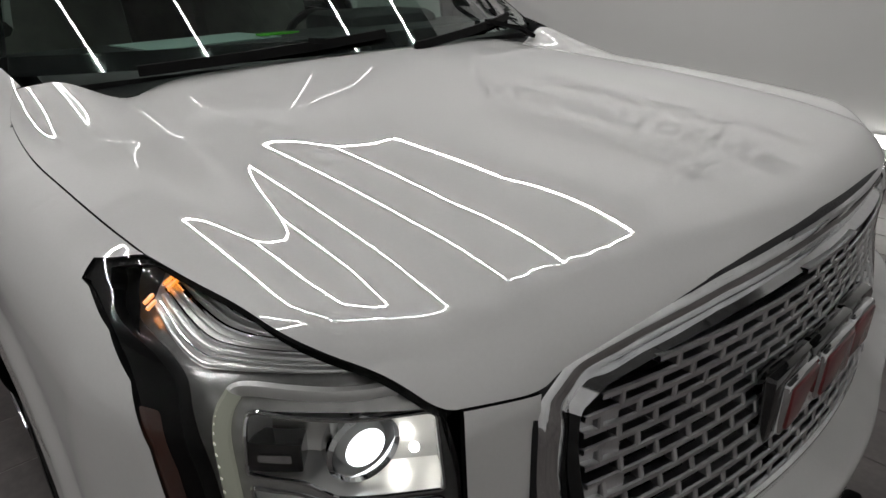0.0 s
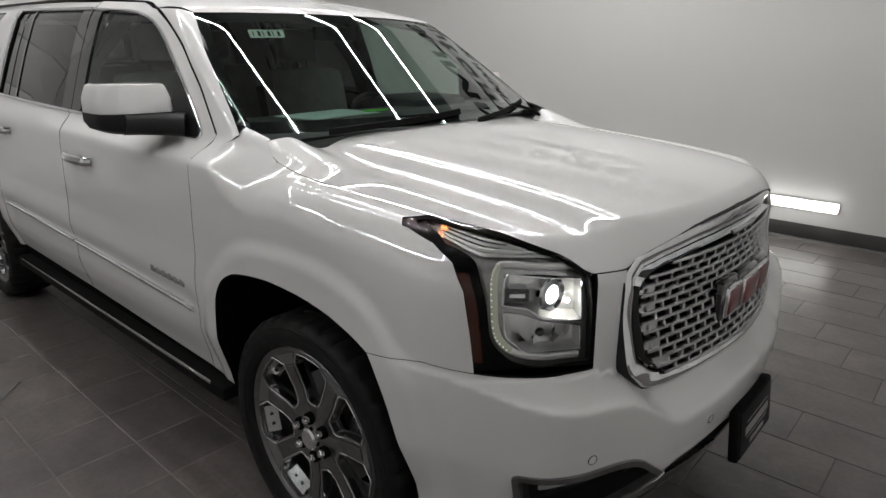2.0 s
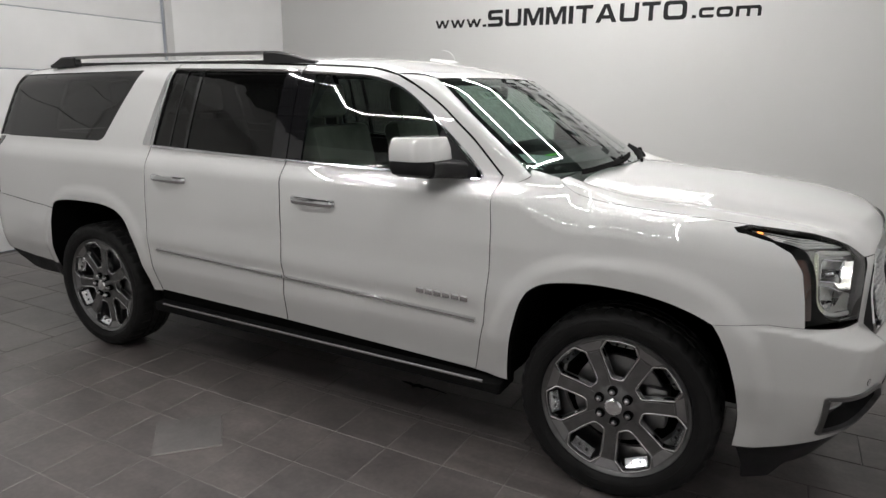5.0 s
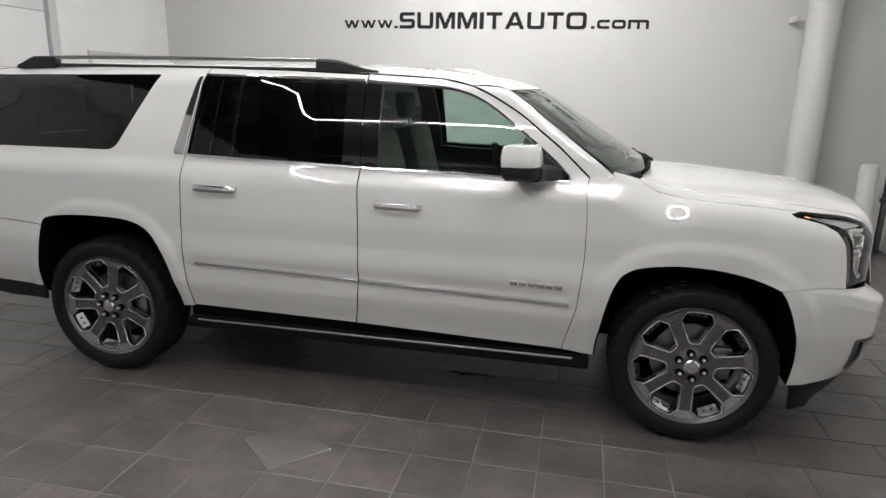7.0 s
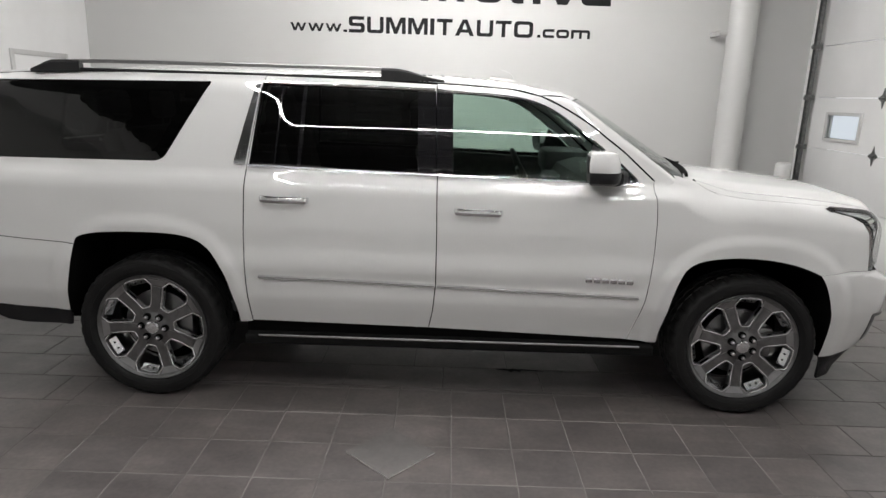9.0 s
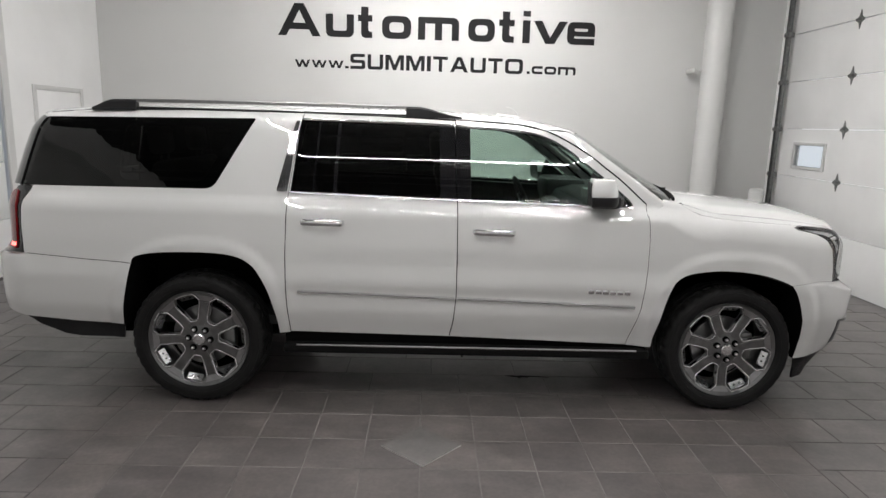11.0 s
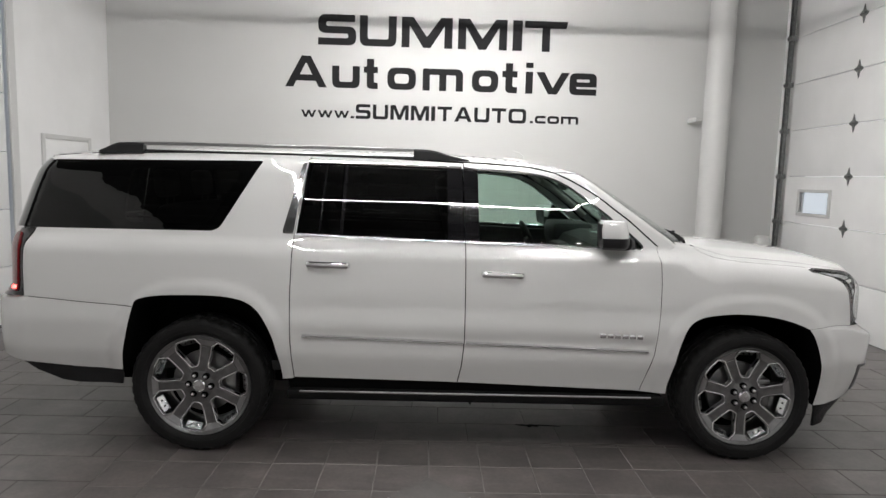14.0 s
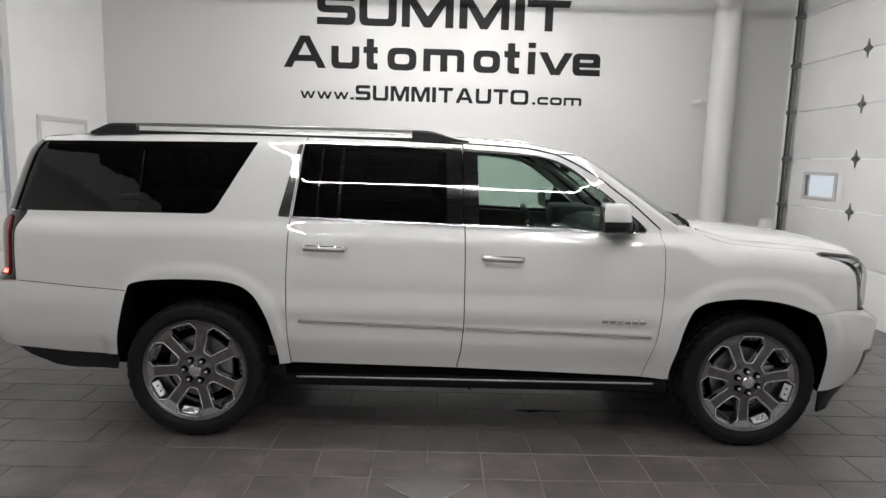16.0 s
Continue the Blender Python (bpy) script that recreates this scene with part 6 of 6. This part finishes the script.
def roof_rail(s):
    g = sub("roof_rail", "silver roof rail with black end feet")
    xs = np.linspace(-2.33, -0.06, 60)
    base = edge(f_up, rays_xy, [(x, -0.685 + 0.02 * smooth(-0.6, 0.0, x)) for x in xs])
    x = xs
    top = 0.062 * smooth(-2.36, -2.20, x) * (1 - smooth(-0.34, -0.05, x)) + 0.004
    for nm, sel, w, m, lab, lift in (("rail_bar", (x > -2.10) & (x < -0.40), 0.016, RAIL, "dull silver rail bar", 0.002), ("rail_foot", x <= -2.06, 0.024, BLACK, "black rail foot", -0.001), ("rail_foot", x >= -0.44, 0.024, BLACK, "black rail foot", -0.001)):
        vs, fs = [], []
        idx = np.where(sel)[0]
        for i in idx:
            bx, by, bz = base[i]
            tt = max(float(top[i]) * 0.85 + lift, -0.004)
            lo = tt - 0.020 if nm == "rail_bar" else -0.01
            for dy, dz in ((-w, lo), (-w * 0.95, lo + (tt - lo) * 0.8), (-w * 0.5, tt), (w * 0.5, tt), (w * 0.95, lo + (tt - lo) * 0.8), (w, lo)):
                vs.append((bx, s * (abs(by) + dy), 1.797 + (bz - 1.797) * 0.35 + dz))
        n = len(idx)
        for i in range(n - 1):
            for j in range(6):
                fs.append((i * 6 + j, i * 6 + (j + 1) % 6, (i + 1) * 6 + (j + 1) % 6, (i + 1) * 6 + j))
        fs += [tuple(range(6)), tuple((n - 1) * 6 + j for j in range(6))]
        bm = bmesh.new()
        bv = [bm.verts.new(v) for v in vs]
        for f in fs:
            bm.faces.new([bv[i] for i in f])
        bmesh.ops.recalc_face_normals(bm, faces=bm.faces)
        part(nm, bm, m, g, lab, True)
    box("rail_base", (-2.2, s * 0.685 - 0.012, 1.792), (-0.3, s * 0.685 + 0.012, 1.806), BLACK, g, 0.003)


roof_rail(-1)
roof_rail(1)


def roof_antenna():
    bm = bmesh.new()
    vs = []
    for k in range(9):
        t = k / 8
        x, w, z = -0.09 + 0.18 * t, 0.032 * (1 - t) ** 0.6 + 0.002, 0.020 * (1 - t) ** 0.7 + 0.006
        vs.append([bm.verts.new((x, y, zz)) for y, zz in ((-w, 0), (-w * 0.5, z * 0.6), (-0.004, z), (0.004, z), (w * 0.5, z * 0.6), (w, 0))])
    for a, b in zip(vs, vs[1:]):
        for j in range(5):
            bm.faces.new((a[j], a[j + 1], b[j + 1], b[j]))
    bm.faces.new(vs[0])
    bmesh.ops.recalc_face_normals(bm, faces=bm.faces)
    bmesh.ops.transform(bm, matrix=pose(0.32, 0.02, float(roof(0.32, 0.02)) - 0.004), verts=bm.verts)
    aerial = part("roof_antenna", bm, PAINT, car, "small white aerial base with a thin curved blade", True)
    zr = float(roof(0.32, 0.02))
    sweep("antenna_blade", spline([(0.385, 0.02, zr + 0.004), (0.375, 0.02, zr + 0.030), (0.345, 0.02, zr + 0.055), (0.300, 0.02, zr + 0.066)], 5), ring(0.004, 6), PAINT, aerial)


roof_antenna()


# ---------------------------------------------------------------- cowl and wipers
cow = [(1.40 - 0.055 * (y / 0.8) ** 2, y) for y in np.linspace(-0.80, 0.80, 21)] + [(1.25 - 0.10 * (y / 0.8) ** 2, y) for y in np.linspace(0.79, -0.79, 21)]
Q, T = fill(np.array(resample(cow, 0.04)), [], 0.06)
from_data("cowl_panel", [(x, y, 1.272 + 0.10 * (1.40 - x) - 0.03 * y * y) for x, y in Q], [tuple(int(i) for i in t) for t in T], BLACK, car, "black cowl grille below the windshield")
for y0, y1 in ((-0.60, 0.02), (0.08, 0.66)):
    P, N = cast(f_up, rays_yz, [(y0 + (y1 - y0) * t, 1.312 + 0.035 * t) for t in np.linspace(0, 1, 9)], -0.016)
    w = sweep("wiper", [tuple(p) for p in P], [(-0.008, -0.010), (0.008, -0.010), (0.004, 0.012), (-0.004, 0.012)], RUBBER_GAP_SHADE, car, "black wiper blade")
    arm = [(1.37, y1 + 0.03, 1.285), (1.36, y1 - 0.02, 1.312), tuple(P[5] + N[5] * 0.018)]
    sweep("wiper_arm", arm, [(-0.010, -0.006), (0.010, -0.006), (0.010, 0.006), (-0.010, 0.006)], RUBBER_GAP_SHADE, car)


# ---------------------------------------------------------------- cabin
def cabin():
    panel("headliner", f_up, rays_xy, [(0.42, -0.60), (0.55, -0.3), (0.58, 0), (0.55, 0.3), (0.42, 0.60), (-2.4, 0.60), (-2.4, -0.60)], HEADLINER, car, depth=0.045, h=0.1, flange=0, both=False)
    panel("door_card", f_up, rays_uz, [(1.0, 0.47), (-1.08, 0.47), (-1.10, 1.02), (-2.5, 1.02), (-2.5, 1.315), (-0.4, 1.298), (0.97, 1.262)], TRIM, car, depth=0.07, h=0.12, flange=0.01, label="dark inner door lining")
    hole = rounded([(-2.12, 1.37), (-1.62, 1.37), (-1.45, 1.70), (-2.12, 1.70)], 0.06)
    panel("rear_lining", f_up, rays_uz, [(-1.12, 1.02), (-1.08, 1.775), (-2.2, 1.765), (U(-2.60, -0.68), 1.735), (U(-2.74, -0.78), 1.335), (U(-2.80, -0.85), 1.02)], TRIM, car, [hole], depth=0.05, h=0.08, flange=0.02, label="dark rear cabin lining")
    panel("tailgate_lining", f_up, rays_uz, [(U(-2.76, -0.86), 0.95), (RMID, 0.95), (RMID, 1.33), (U(-2.74, -0.80), 1.33)], TRIM, car, depth=0.05, h=0.08, flange=0)
    box("cabin_floor", (-2.6, -0.80, 0.46), (1.1, 0.80, 0.52), TRIM, car)
    # dashboard
    prof = [(1.24, 1.05), (1.27, 1.285), (1.12, 1.325), (0.86, 1.322), (0.74, 1.285), (0.70, 1.22), (0.74, 1.05), (0.80, 0.80), (1.2, 0.7)]
    vs = [(x, y, z) for y in (-0.76, 0.76) for x, z in prof]
    n = len(prof)
    fs = [(i, (i + 1) % n, n + (i + 1) % n, n + i) for i in range(n)] + [tuple(range(n)), tuple(range(n, 2 * n))[::-1]]
    from_data("dashboard", vs, fs, TRIM, car, "dark dashboard")
    box("instrument_hood", (0.66, 0.22, 1.20), (0.98, 0.62, 1.365), TRIM, car, 0.04)
    box("centre_stack", (0.62, -0.17, 0.75), (0.80, 0.17, 1.235), TRIM, car, 0.03)
    box("centre_console", (-0.35, -0.16, 0.52), (0.70, 0.16, 0.90), TRIM, car, 0.04)
    # steering wheel on the far side
    w = sub("steering_wheel", "black steering wheel")
    m = pose(0.52, 0.42, 1.17, 0, -24, 0)
    path = [m @ Vector((0, 0.19 * math.cos(a), 0.19 * math.sin(a))) for a in np.linspace(0, 2 * math.pi, 41)[:-1]]
    sweep("steering_rim", path, ring(0.016, 8), TRIM, w, closed=True, up=(1, 0, 0.1))
    bm = bmesh.new()
    box_bm(bm, (-0.01, -0.17, -0.02), (0.02, 0.17, 0.025), 0.008, m)
    box_bm(bm, (-0.03, -0.075, -0.07), (0.03, 0.075, 0.06), 0.02, m)
    box_bm(bm, (0.0, -0.03, -0.18), (0.02, 0.03, 0.0), 0.008, m)
    part("steering_hub", bm, TRIM, w, smooth=True)

    def seat(x, y, width, name="seat", rest=True):
        g = sub(name, "light grey leather seat")
        bm = bmesh.new()
        box_bm(bm, (x - 0.05, y - width / 2, 0.78), (x + 0.48, y + width / 2, 0.92), 0.05)
        part("cushion", bm, LEATHER, g, smooth=True)
        bm = bmesh.new()
        box_bm(bm, (-0.07, -width / 2, 0.0), (0.07, width / 2, 0.62), 0.055, pose(x - 0.03, y, 0.86, 0, -14, 0))
        part("backrest", bm, LEATHER, g, smooth=True)
        if rest:
            for k in ((0,) if width < 0.7 else (-width / 3.2, width / 3.2)):
                bm = bmesh.new()
                box_bm(bm, (-0.05, -0.13, 0.0), (0.05, 0.13, 0.19), 0.04, pose(x - 0.215, y + k, 1.50, 0, -6, 0))
                cyl_bm(bm, 0.008, 0.008, 0.12, 8, pose(x - 0.205, y + k - 0.06, 1.46))
                cyl_bm(bm, 0.008, 0.008, 0.12, 8, pose(x - 0.205, y + k + 0.06, 1.46))
                part("headrest", bm, LEATHER, g, smooth=True)
        box("seat_base", (x, y - width / 2 + 0.04, 0.52), (x + 0.40, y + width / 2 - 0.04, 0.78), TRIM, g, 0.02)

    seat(0.02, -0.42, 0.54)
    seat(0.02, 0.42, 0.54)
    seat(-0.98, -0.42, 0.54)
    seat(-0.98, 0.42, 0.54)
    seat(-1.85, 0.0, 1.06)
    # inside mirror, visor, A-pillar lining, belts
    bm = bmesh.new()
    box_bm(bm, (0.66, -0.12, 1.615), (0.69, 0.12, 1.68), 0.012)
    cyl_bm(bm, 0.012, 0.012, 0.05, 10, pose(0.70, 0, 1.685))
    part("inside_mirror", bm, TRIM, car, smooth=True)
    for s in (-1, 1):
        P, N = cast(f_up, rays_uz, spline(DOOR_TOP[1:8], 5), 0.06)
        sweep("pillar_lining", [(p[0] + 0.02, p[1] * -s, p[2] + 0.015) for p in P], [(0.035 * math.cos(t), 0.03 * math.sin(t)) for t in np.linspace(0, 2 * math.pi, 9)[:-1]], HEADLINER, car)
        P, N = cast(f_up, rays_uz, [(-0.09, 1.25), (-0.098, 1.5), (-0.105, 1.76)], 0.055)
        sweep("centre_pillar_lining", [(p[0], p[1] * -s, p[2]) for p in P], [(-0.06, -0.02), (0.06, -0.02), (0.06, 0.02), (-0.06, 0.02)], TRIM, car)
        P, N = cast(f_up, rays_uz, [(-1.08, 1.30), (-1.06, 1.5), (-1.02, 1.76)], 0.055)
        sweep("rear_pillar_lining", [(p[0] - 0.12, p[1] * -s, p[2]) for p in P], [(-0.12, -0.02), (0.12, -0.02), (0.12, 0.02), (-0.12, 0.02)], HEADLINER, car)


cabin()
# papers on the dashboard and the stock sticker on the glass
paper = empty("dash_papers", "pale sheet lying on the dashboard behind the windshield", "paper")
box("sheet", (-0.11, -0.20, 0), (0.11, 0.20, 0.003), PAPER, paper)
paper.matrix_basis = pose(1.00, -0.31, 1.3255, 0, 0, 8)
tag = empty("key_tag", "bright green plastic key tag on the dashboard", "tag")
loop = rounded([(-0.05, -0.035), (0.05, -0.035), (0.09, 0.0), (0.05, 0.035), (-0.05, 0.035)], 0.012)
hole = [(0.055 + 0.014 * math.cos(a), 0.012 * math.sin(a)) for a in np.linspace(0, 2 * math.pi, 13)[:-1]]
Q, T = fill(np.array(loop), [np.array(hole)], 0.04)
skin("tag_plate", [(y * 0.6, x, 0.006) for x, y in Q], [(0, 0, 1)] * len(Q), T, GREEN, tag, "", 0.004)
tag.matrix_basis = pose(1.04, -0.10, 1.3285, 0, 0, 0)


def stock_sticker():
    P, N = cast(f_up, rays_yz, [(-0.542, 1.652), (-0.407, 1.654), (-0.425, 1.625), (-0.558, 1.621)], 0.007)
    st = from_data("stock_sticker", P, [(0, 1, 2, 3)], mat("pale_sticker", (0.55, 0.62, 0.55), 0.6), car, "pale sticker inside the windshield")
    for k in range(6):
        a = P[0] + (P[1] - P[0]) * (0.10 + 0.14 * k) + (P[3] - P[0]) * 0.2
        u, v = (P[1] - P[0]) * (0.03 if k % 2 == 0 else 0.08), (P[3] - P[0]) * 0.6
        from_data("sticker_stroke", [a + N[0] * 0.001, a + u + N[0] * 0.001, a + u + v + N[0] * 0.001, a + v + N[0] * 0.001], [(0, 1, 2, 3)], INK, st)


stock_sticker()


# ---------------------------------------------------------------- floor
def tile_material():
    m = mat("grey_porcelain_tile", (0.1, 0.095, 0.092), 0.3)
    nt, b = nodes(m)
    geo = add(nt, "ShaderNodeNewGeometry")
    info = add(nt, "ShaderNodeObjectInfo")
    n1 = add(nt, "ShaderNodeTexNoise")
    n1.inputs["Scale"].default_value, n1.inputs["Detail"].default_value, n1.inputs["Roughness"].default_value = 3.0, 5, 0.6
    n2 = add(nt, "ShaderNodeTexNoise")
    n2.inputs["Scale"].default_value, n2.inputs["Detail"].default_value = 45, 5
    off = add(nt, "ShaderNodeVectorMath")
    off.operation = "ADD"
    comb = add(nt, "ShaderNodeCombineXYZ")
    mul = add(nt, "ShaderNodeMath")
    mul.operation = "MULTIPLY"
    mul.inputs[1].default_value = 37.0
    nt.links.new(info.outputs["Random"], mul.inputs[0])
    nt.links.new(mul.outputs[0], comb.inputs[2])
    nt.links.new(geo.outputs["Position"], off.inputs[0])
    nt.links.new(comb.outputs[0], off.inputs[1])
    nt.links.new(off.outputs[0], n1.inputs["Vector"])
    nt.links.new(off.outputs[0], n2.inputs["Vector"])
    c1 = ramp(nt, n1.outputs["Fac"], [(0.25, (0.084, 0.077, 0.077)), (0.5, (0.130, 0.119, 0.116)), (0.75, (0.180, 0.162, 0.155))])
    c2 = ramp(nt, n2.outputs["Fac"], [(0.35, (0.88, 0.88, 0.88)), (0.65, (1.06, 1.055, 1.05))])
    tone = ramp(nt, info.outputs["Random"], [(0.0, (0.94, 0.925, 0.925)), (0.5, (1.0, 0.98, 0.975)), (1.0, (1.05, 1.025, 1.015))])
    # pale wiped streaks that run across the tiles
    n3 = add(nt, "ShaderNodeTexNoise")
    n3.inputs["Scale"].default_value, n3.inputs["Detail"].default_value, n3.inputs["Distortion"].default_value = 1.0, 4, 1.2
    st = add(nt, "ShaderNodeMapping")
    st.inputs["Rotation"].default_value, st.inputs["Scale"].default_value = (0, 0, 0.55), (1.1, 5.5, 1)
    nt.links.new(geo.outputs["Position"], st.inputs["Vector"])
    nt.links.new(st.outputs[0], n3.inputs["Vector"])
    c3 = ramp(nt, n3.outputs["Fac"], [(0.35, (0.92, 0.92, 0.92)), (0.55, (1.0, 1.0, 1.0)), (0.75, (1.26, 1.26, 1.27))])
    x1, x2, x3 = add(nt, "ShaderNodeMix"), add(nt, "ShaderNodeMix"), add(nt, "ShaderNodeMix")
    for x in (x1, x2, x3):
        x.data_type, x.blend_type = "RGBA", "MULTIPLY"
        x.inputs[0].default_value = 1
    nt.links.new(c1, x1.inputs[6])
    nt.links.new(c2, x1.inputs[7])
    nt.links.new(x1.outputs[2], x2.inputs[6])
    nt.links.new(tone, x2.inputs[7])
    nt.links.new(x2.outputs[2], x3.inputs[6])
    nt.links.new(c3, x3.inputs[7])
    nt.links.new(x3.outputs[2], b.inputs["Base Color"])
    mr = add(nt, "ShaderNodeMapRange")
    mr.inputs[1].default_value, mr.inputs[2].default_value, mr.inputs[3].default_value, mr.inputs[4].default_value = 0.3, 0.7, 0.285, 0.335
    nt.links.new(n3.outputs["Fac"], mr.inputs[0])
    nt.links.new(mr.outputs[0], b.inputs["Roughness"])
    bp = add(nt, "ShaderNodeBump")
    bp.inputs["Strength"].default_value, bp.inputs["Distance"].default_value = 0.10, 0.0008
    nt.links.new(n2.outputs["Fac"], bp.inputs["Height"])
    nt.links.new(bp.outputs["Normal"], b.inputs["Normal"])
    return m


TILE = tile_material()
GROUT = vary(mat("grey_grout", (0.16, 0.155, 0.15), 0.85), 2.5, (0.12, 0.114, 0.11), (0.30, 0.285, 0.272), 60)
DARKGROUT = vary(mat("dark_grout", (0.03, 0.03, 0.03), 0.85), 3, (0.075, 0.071, 0.069), (0.125, 0.117, 0.113))
SQ = (-2.086, 1.853, -4.80, -0.80)          # patch of square tiles: x0, x1, y0, y1
floor = tagged(box("floor", (LEFT_X - 0.1, BACK_Y, -0.12), (FAR_X, WALL_Y, -0.003), DARKGROUT), "dark grey porcelain tile floor with mottled stone look", "floor", "", "structure")
box("grout_bed", (SQ[0], SQ[2], -0.004), (SQ[1], SQ[3], -0.0016), GROUT, floor)


def tile_mesh(name, w, d):
    """A tile with a small bevelled edge, centred on its origin."""
    g, b = 0.0028, 0.0016
    vs, hw, hd = [], w / 2 - g, d / 2 - g
    for x, y, z in ((hw, hd, -0.003), (hw, hd, -0.001), (hw - b, hd - b, 0.0)):
        vs += [(-x, -y, z), (x, -y, z), (x, y, z), (-x, y, z)]
    fs = [(8, 9, 10, 11)]
    for r in (0, 4):
        fs += [(r + i, r + (i + 1) % 4, r + 4 + (i + 1) % 4, r + 4 + i) for i in range(4)]
    me = bpy.data.meshes.new(name)
    me.from_pydata(vs, [], fs)
    me.materials.append(TILE)
    return me


def lay(me, x, y):
    ob = new("tile", me)
    ob.location = (x, y, random.uniform(-0.0004, 0.0003))
    ob.rotation_euler = (random.uniform(-0.0012, 0.0012), random.uniform(-0.0012, 0.0012), 0)
    ob.parent = floor


SQUARE, PLANK = tile_mesh("square_tile", 0.303, 0.3075), tile_mesh("long_tile", 0.606, 0.305)
rest_v, rest_f = [], []


def lay_far(w, d, x, y):
    k = len(rest_v)
    for lo, z in ((0.0028, -0.003), (0.0044, 0.0)):
        rest_v.extend([(x - w / 2 + lo, y - d / 2 + lo, z), (x + w / 2 - lo, y - d / 2 + lo, z), (x + w / 2 - lo, y + d / 2 - lo, z), (x - w / 2 + lo, y + d / 2 - lo, z)])
    rest_f.append((k + 4, k + 5, k + 6, k + 7))
    rest_f.extend((k + i, k + (i + 1) % 4, k + 4 + (i + 1) % 4, k + 4 + i) for i in range(4))


def lay_floor():
    for i in range(-7, 7):
        for j in range(0, 13):
            x, y = 0.035 + 0.303 * (i + 0.5), -0.8125 - 0.3075 * (j + 0.5)
            if SQ[0] < x < SQ[1] and SQ[2] < y < SQ[3]:
                lay(SQUARE, x, y)
    for i in range(-7, 7):
        x = 0.035 + 0.303 * (i + 0.5)
        if SQ[0] < x < SQ[1]:
            lay_far(0.303, 0.0455, x, -0.78975)
            lay_far(0.303, 0.227, x, -4.9235)
    near = 0
    for r in range(-28, 17):
        y0 = -0.767 + 0.305 * r
        yc = y0 + 0.1525
        if yc > WALL_Y - 0.1 or yc < BACK_Y + 0.1:
            continue
        shift = 2.41 - 0.19 * r
        for k in range(-16, 16):
            xc = shift + 0.606 * (k + 0.5)
            xc = (xc + 9.696) % 19.392 - 9.696
            a, b = xc - 0.303, xc + 0.303
            if b < LEFT_X or a > RIGHT_X:
                continue
            a, b = max(a, LEFT_X), min(b, RIGHT_X)
            y_lo, y_hi = yc - 0.1525, yc + 0.1525
            if y_hi > SQ[2] and y_lo < SQ[3] - 0.02:
                if a >= SQ[0] and b <= SQ[1]:
                    continue
                if a < SQ[0] < b:
                    b = SQ[0]
                if a < SQ[1] < b:
                    a = SQ[1]
            if b - a < 0.02:
                continue
            whole = abs(b - a - 0.606) < 1e-3
            if whole and near < 300 and -3.5 < yc < WALL_Y and -4.6 < xc < 4.6:
                lay(PLANK, xc, yc)
                near += 1
            else:
                lay_far(b - a, 0.305, (a + b) / 2, yc)


lay_floor()
me = bpy.data.meshes.new("floor_tiles")
me.from_pydata(rest_v, [], rest_f)
me.materials.append(TILE)
tagged(link("floor_tiles", me, floor), "", "", "", "stuff")


def loose_tile():
    """A lighter square tile lying cornerwise on the floor."""
    bm = bmesh.new()
    box_bm(bm, (-0.155, -0.155, 0.0), (0.155, 0.155, 0.0085), 0.0015)
    m = vary(mat("pale_grey_tile", (0.17, 0.16, 0.155), 0.5), 5, (0.130, 0.122, 0.119), (0.178, 0.166, 0.162), 40, bump=0.2, bump_scale=60)
    for f in bm.faces:
        f.material_index = int(f.normal.z < 0.9)
    ob = part("loose_tile", bm, m)
    ob.data.materials.append(vary(mat("pale_tile_body", (0.3, 0.29, 0.28), 0.7), 40, (0.42, 0.40, 0.385), (0.54, 0.52, 0.50)))
    tagged(ob, "pale grey square tile lying cornerwise on the floor", "tile")
    ob.matrix_basis = pose(-0.262, -1.50, 0.0008, 0, 0, 47)


loose_tile()


def floor_mark():
    """A thin dark irregular mark on the tiles under the car."""
    bm = bmesh.new()
    pts = [(-0.11, 0.012), (-0.05, 0.020), (-0.03, 0.006), (0.0, 0.024), (0.035, 0.014), (0.06, 0.020), (0.16, 0.004), (0.20, -0.004), (0.06, 0.004), (0.045, -0.016), (0.01, -0.006), (-0.015, -0.030), (-0.03, -0.008), (-0.06, -0.004)]
    f = bm.faces.new([bm.verts.new((x, y, 0.0)) for x, y in pts])
    r = bmesh.ops.extrude_face_region(bm, geom=[f])
    bmesh.ops.translate(bm, vec=(0, 0, 0.003), verts=[v for v in r["geom"] if isinstance(v, bmesh.types.BMVert)])
    bmesh.ops.recalc_face_normals(bm, faces=bm.faces)
    ob = tagged(part("floor_dark_mark", bm, RUBBER_GAP_SHADE), "small dark irregular mark on the tiled floor", "scrap")
    ob.matrix_basis = pose(0.435, -0.482, 0.0008)


floor_mark()
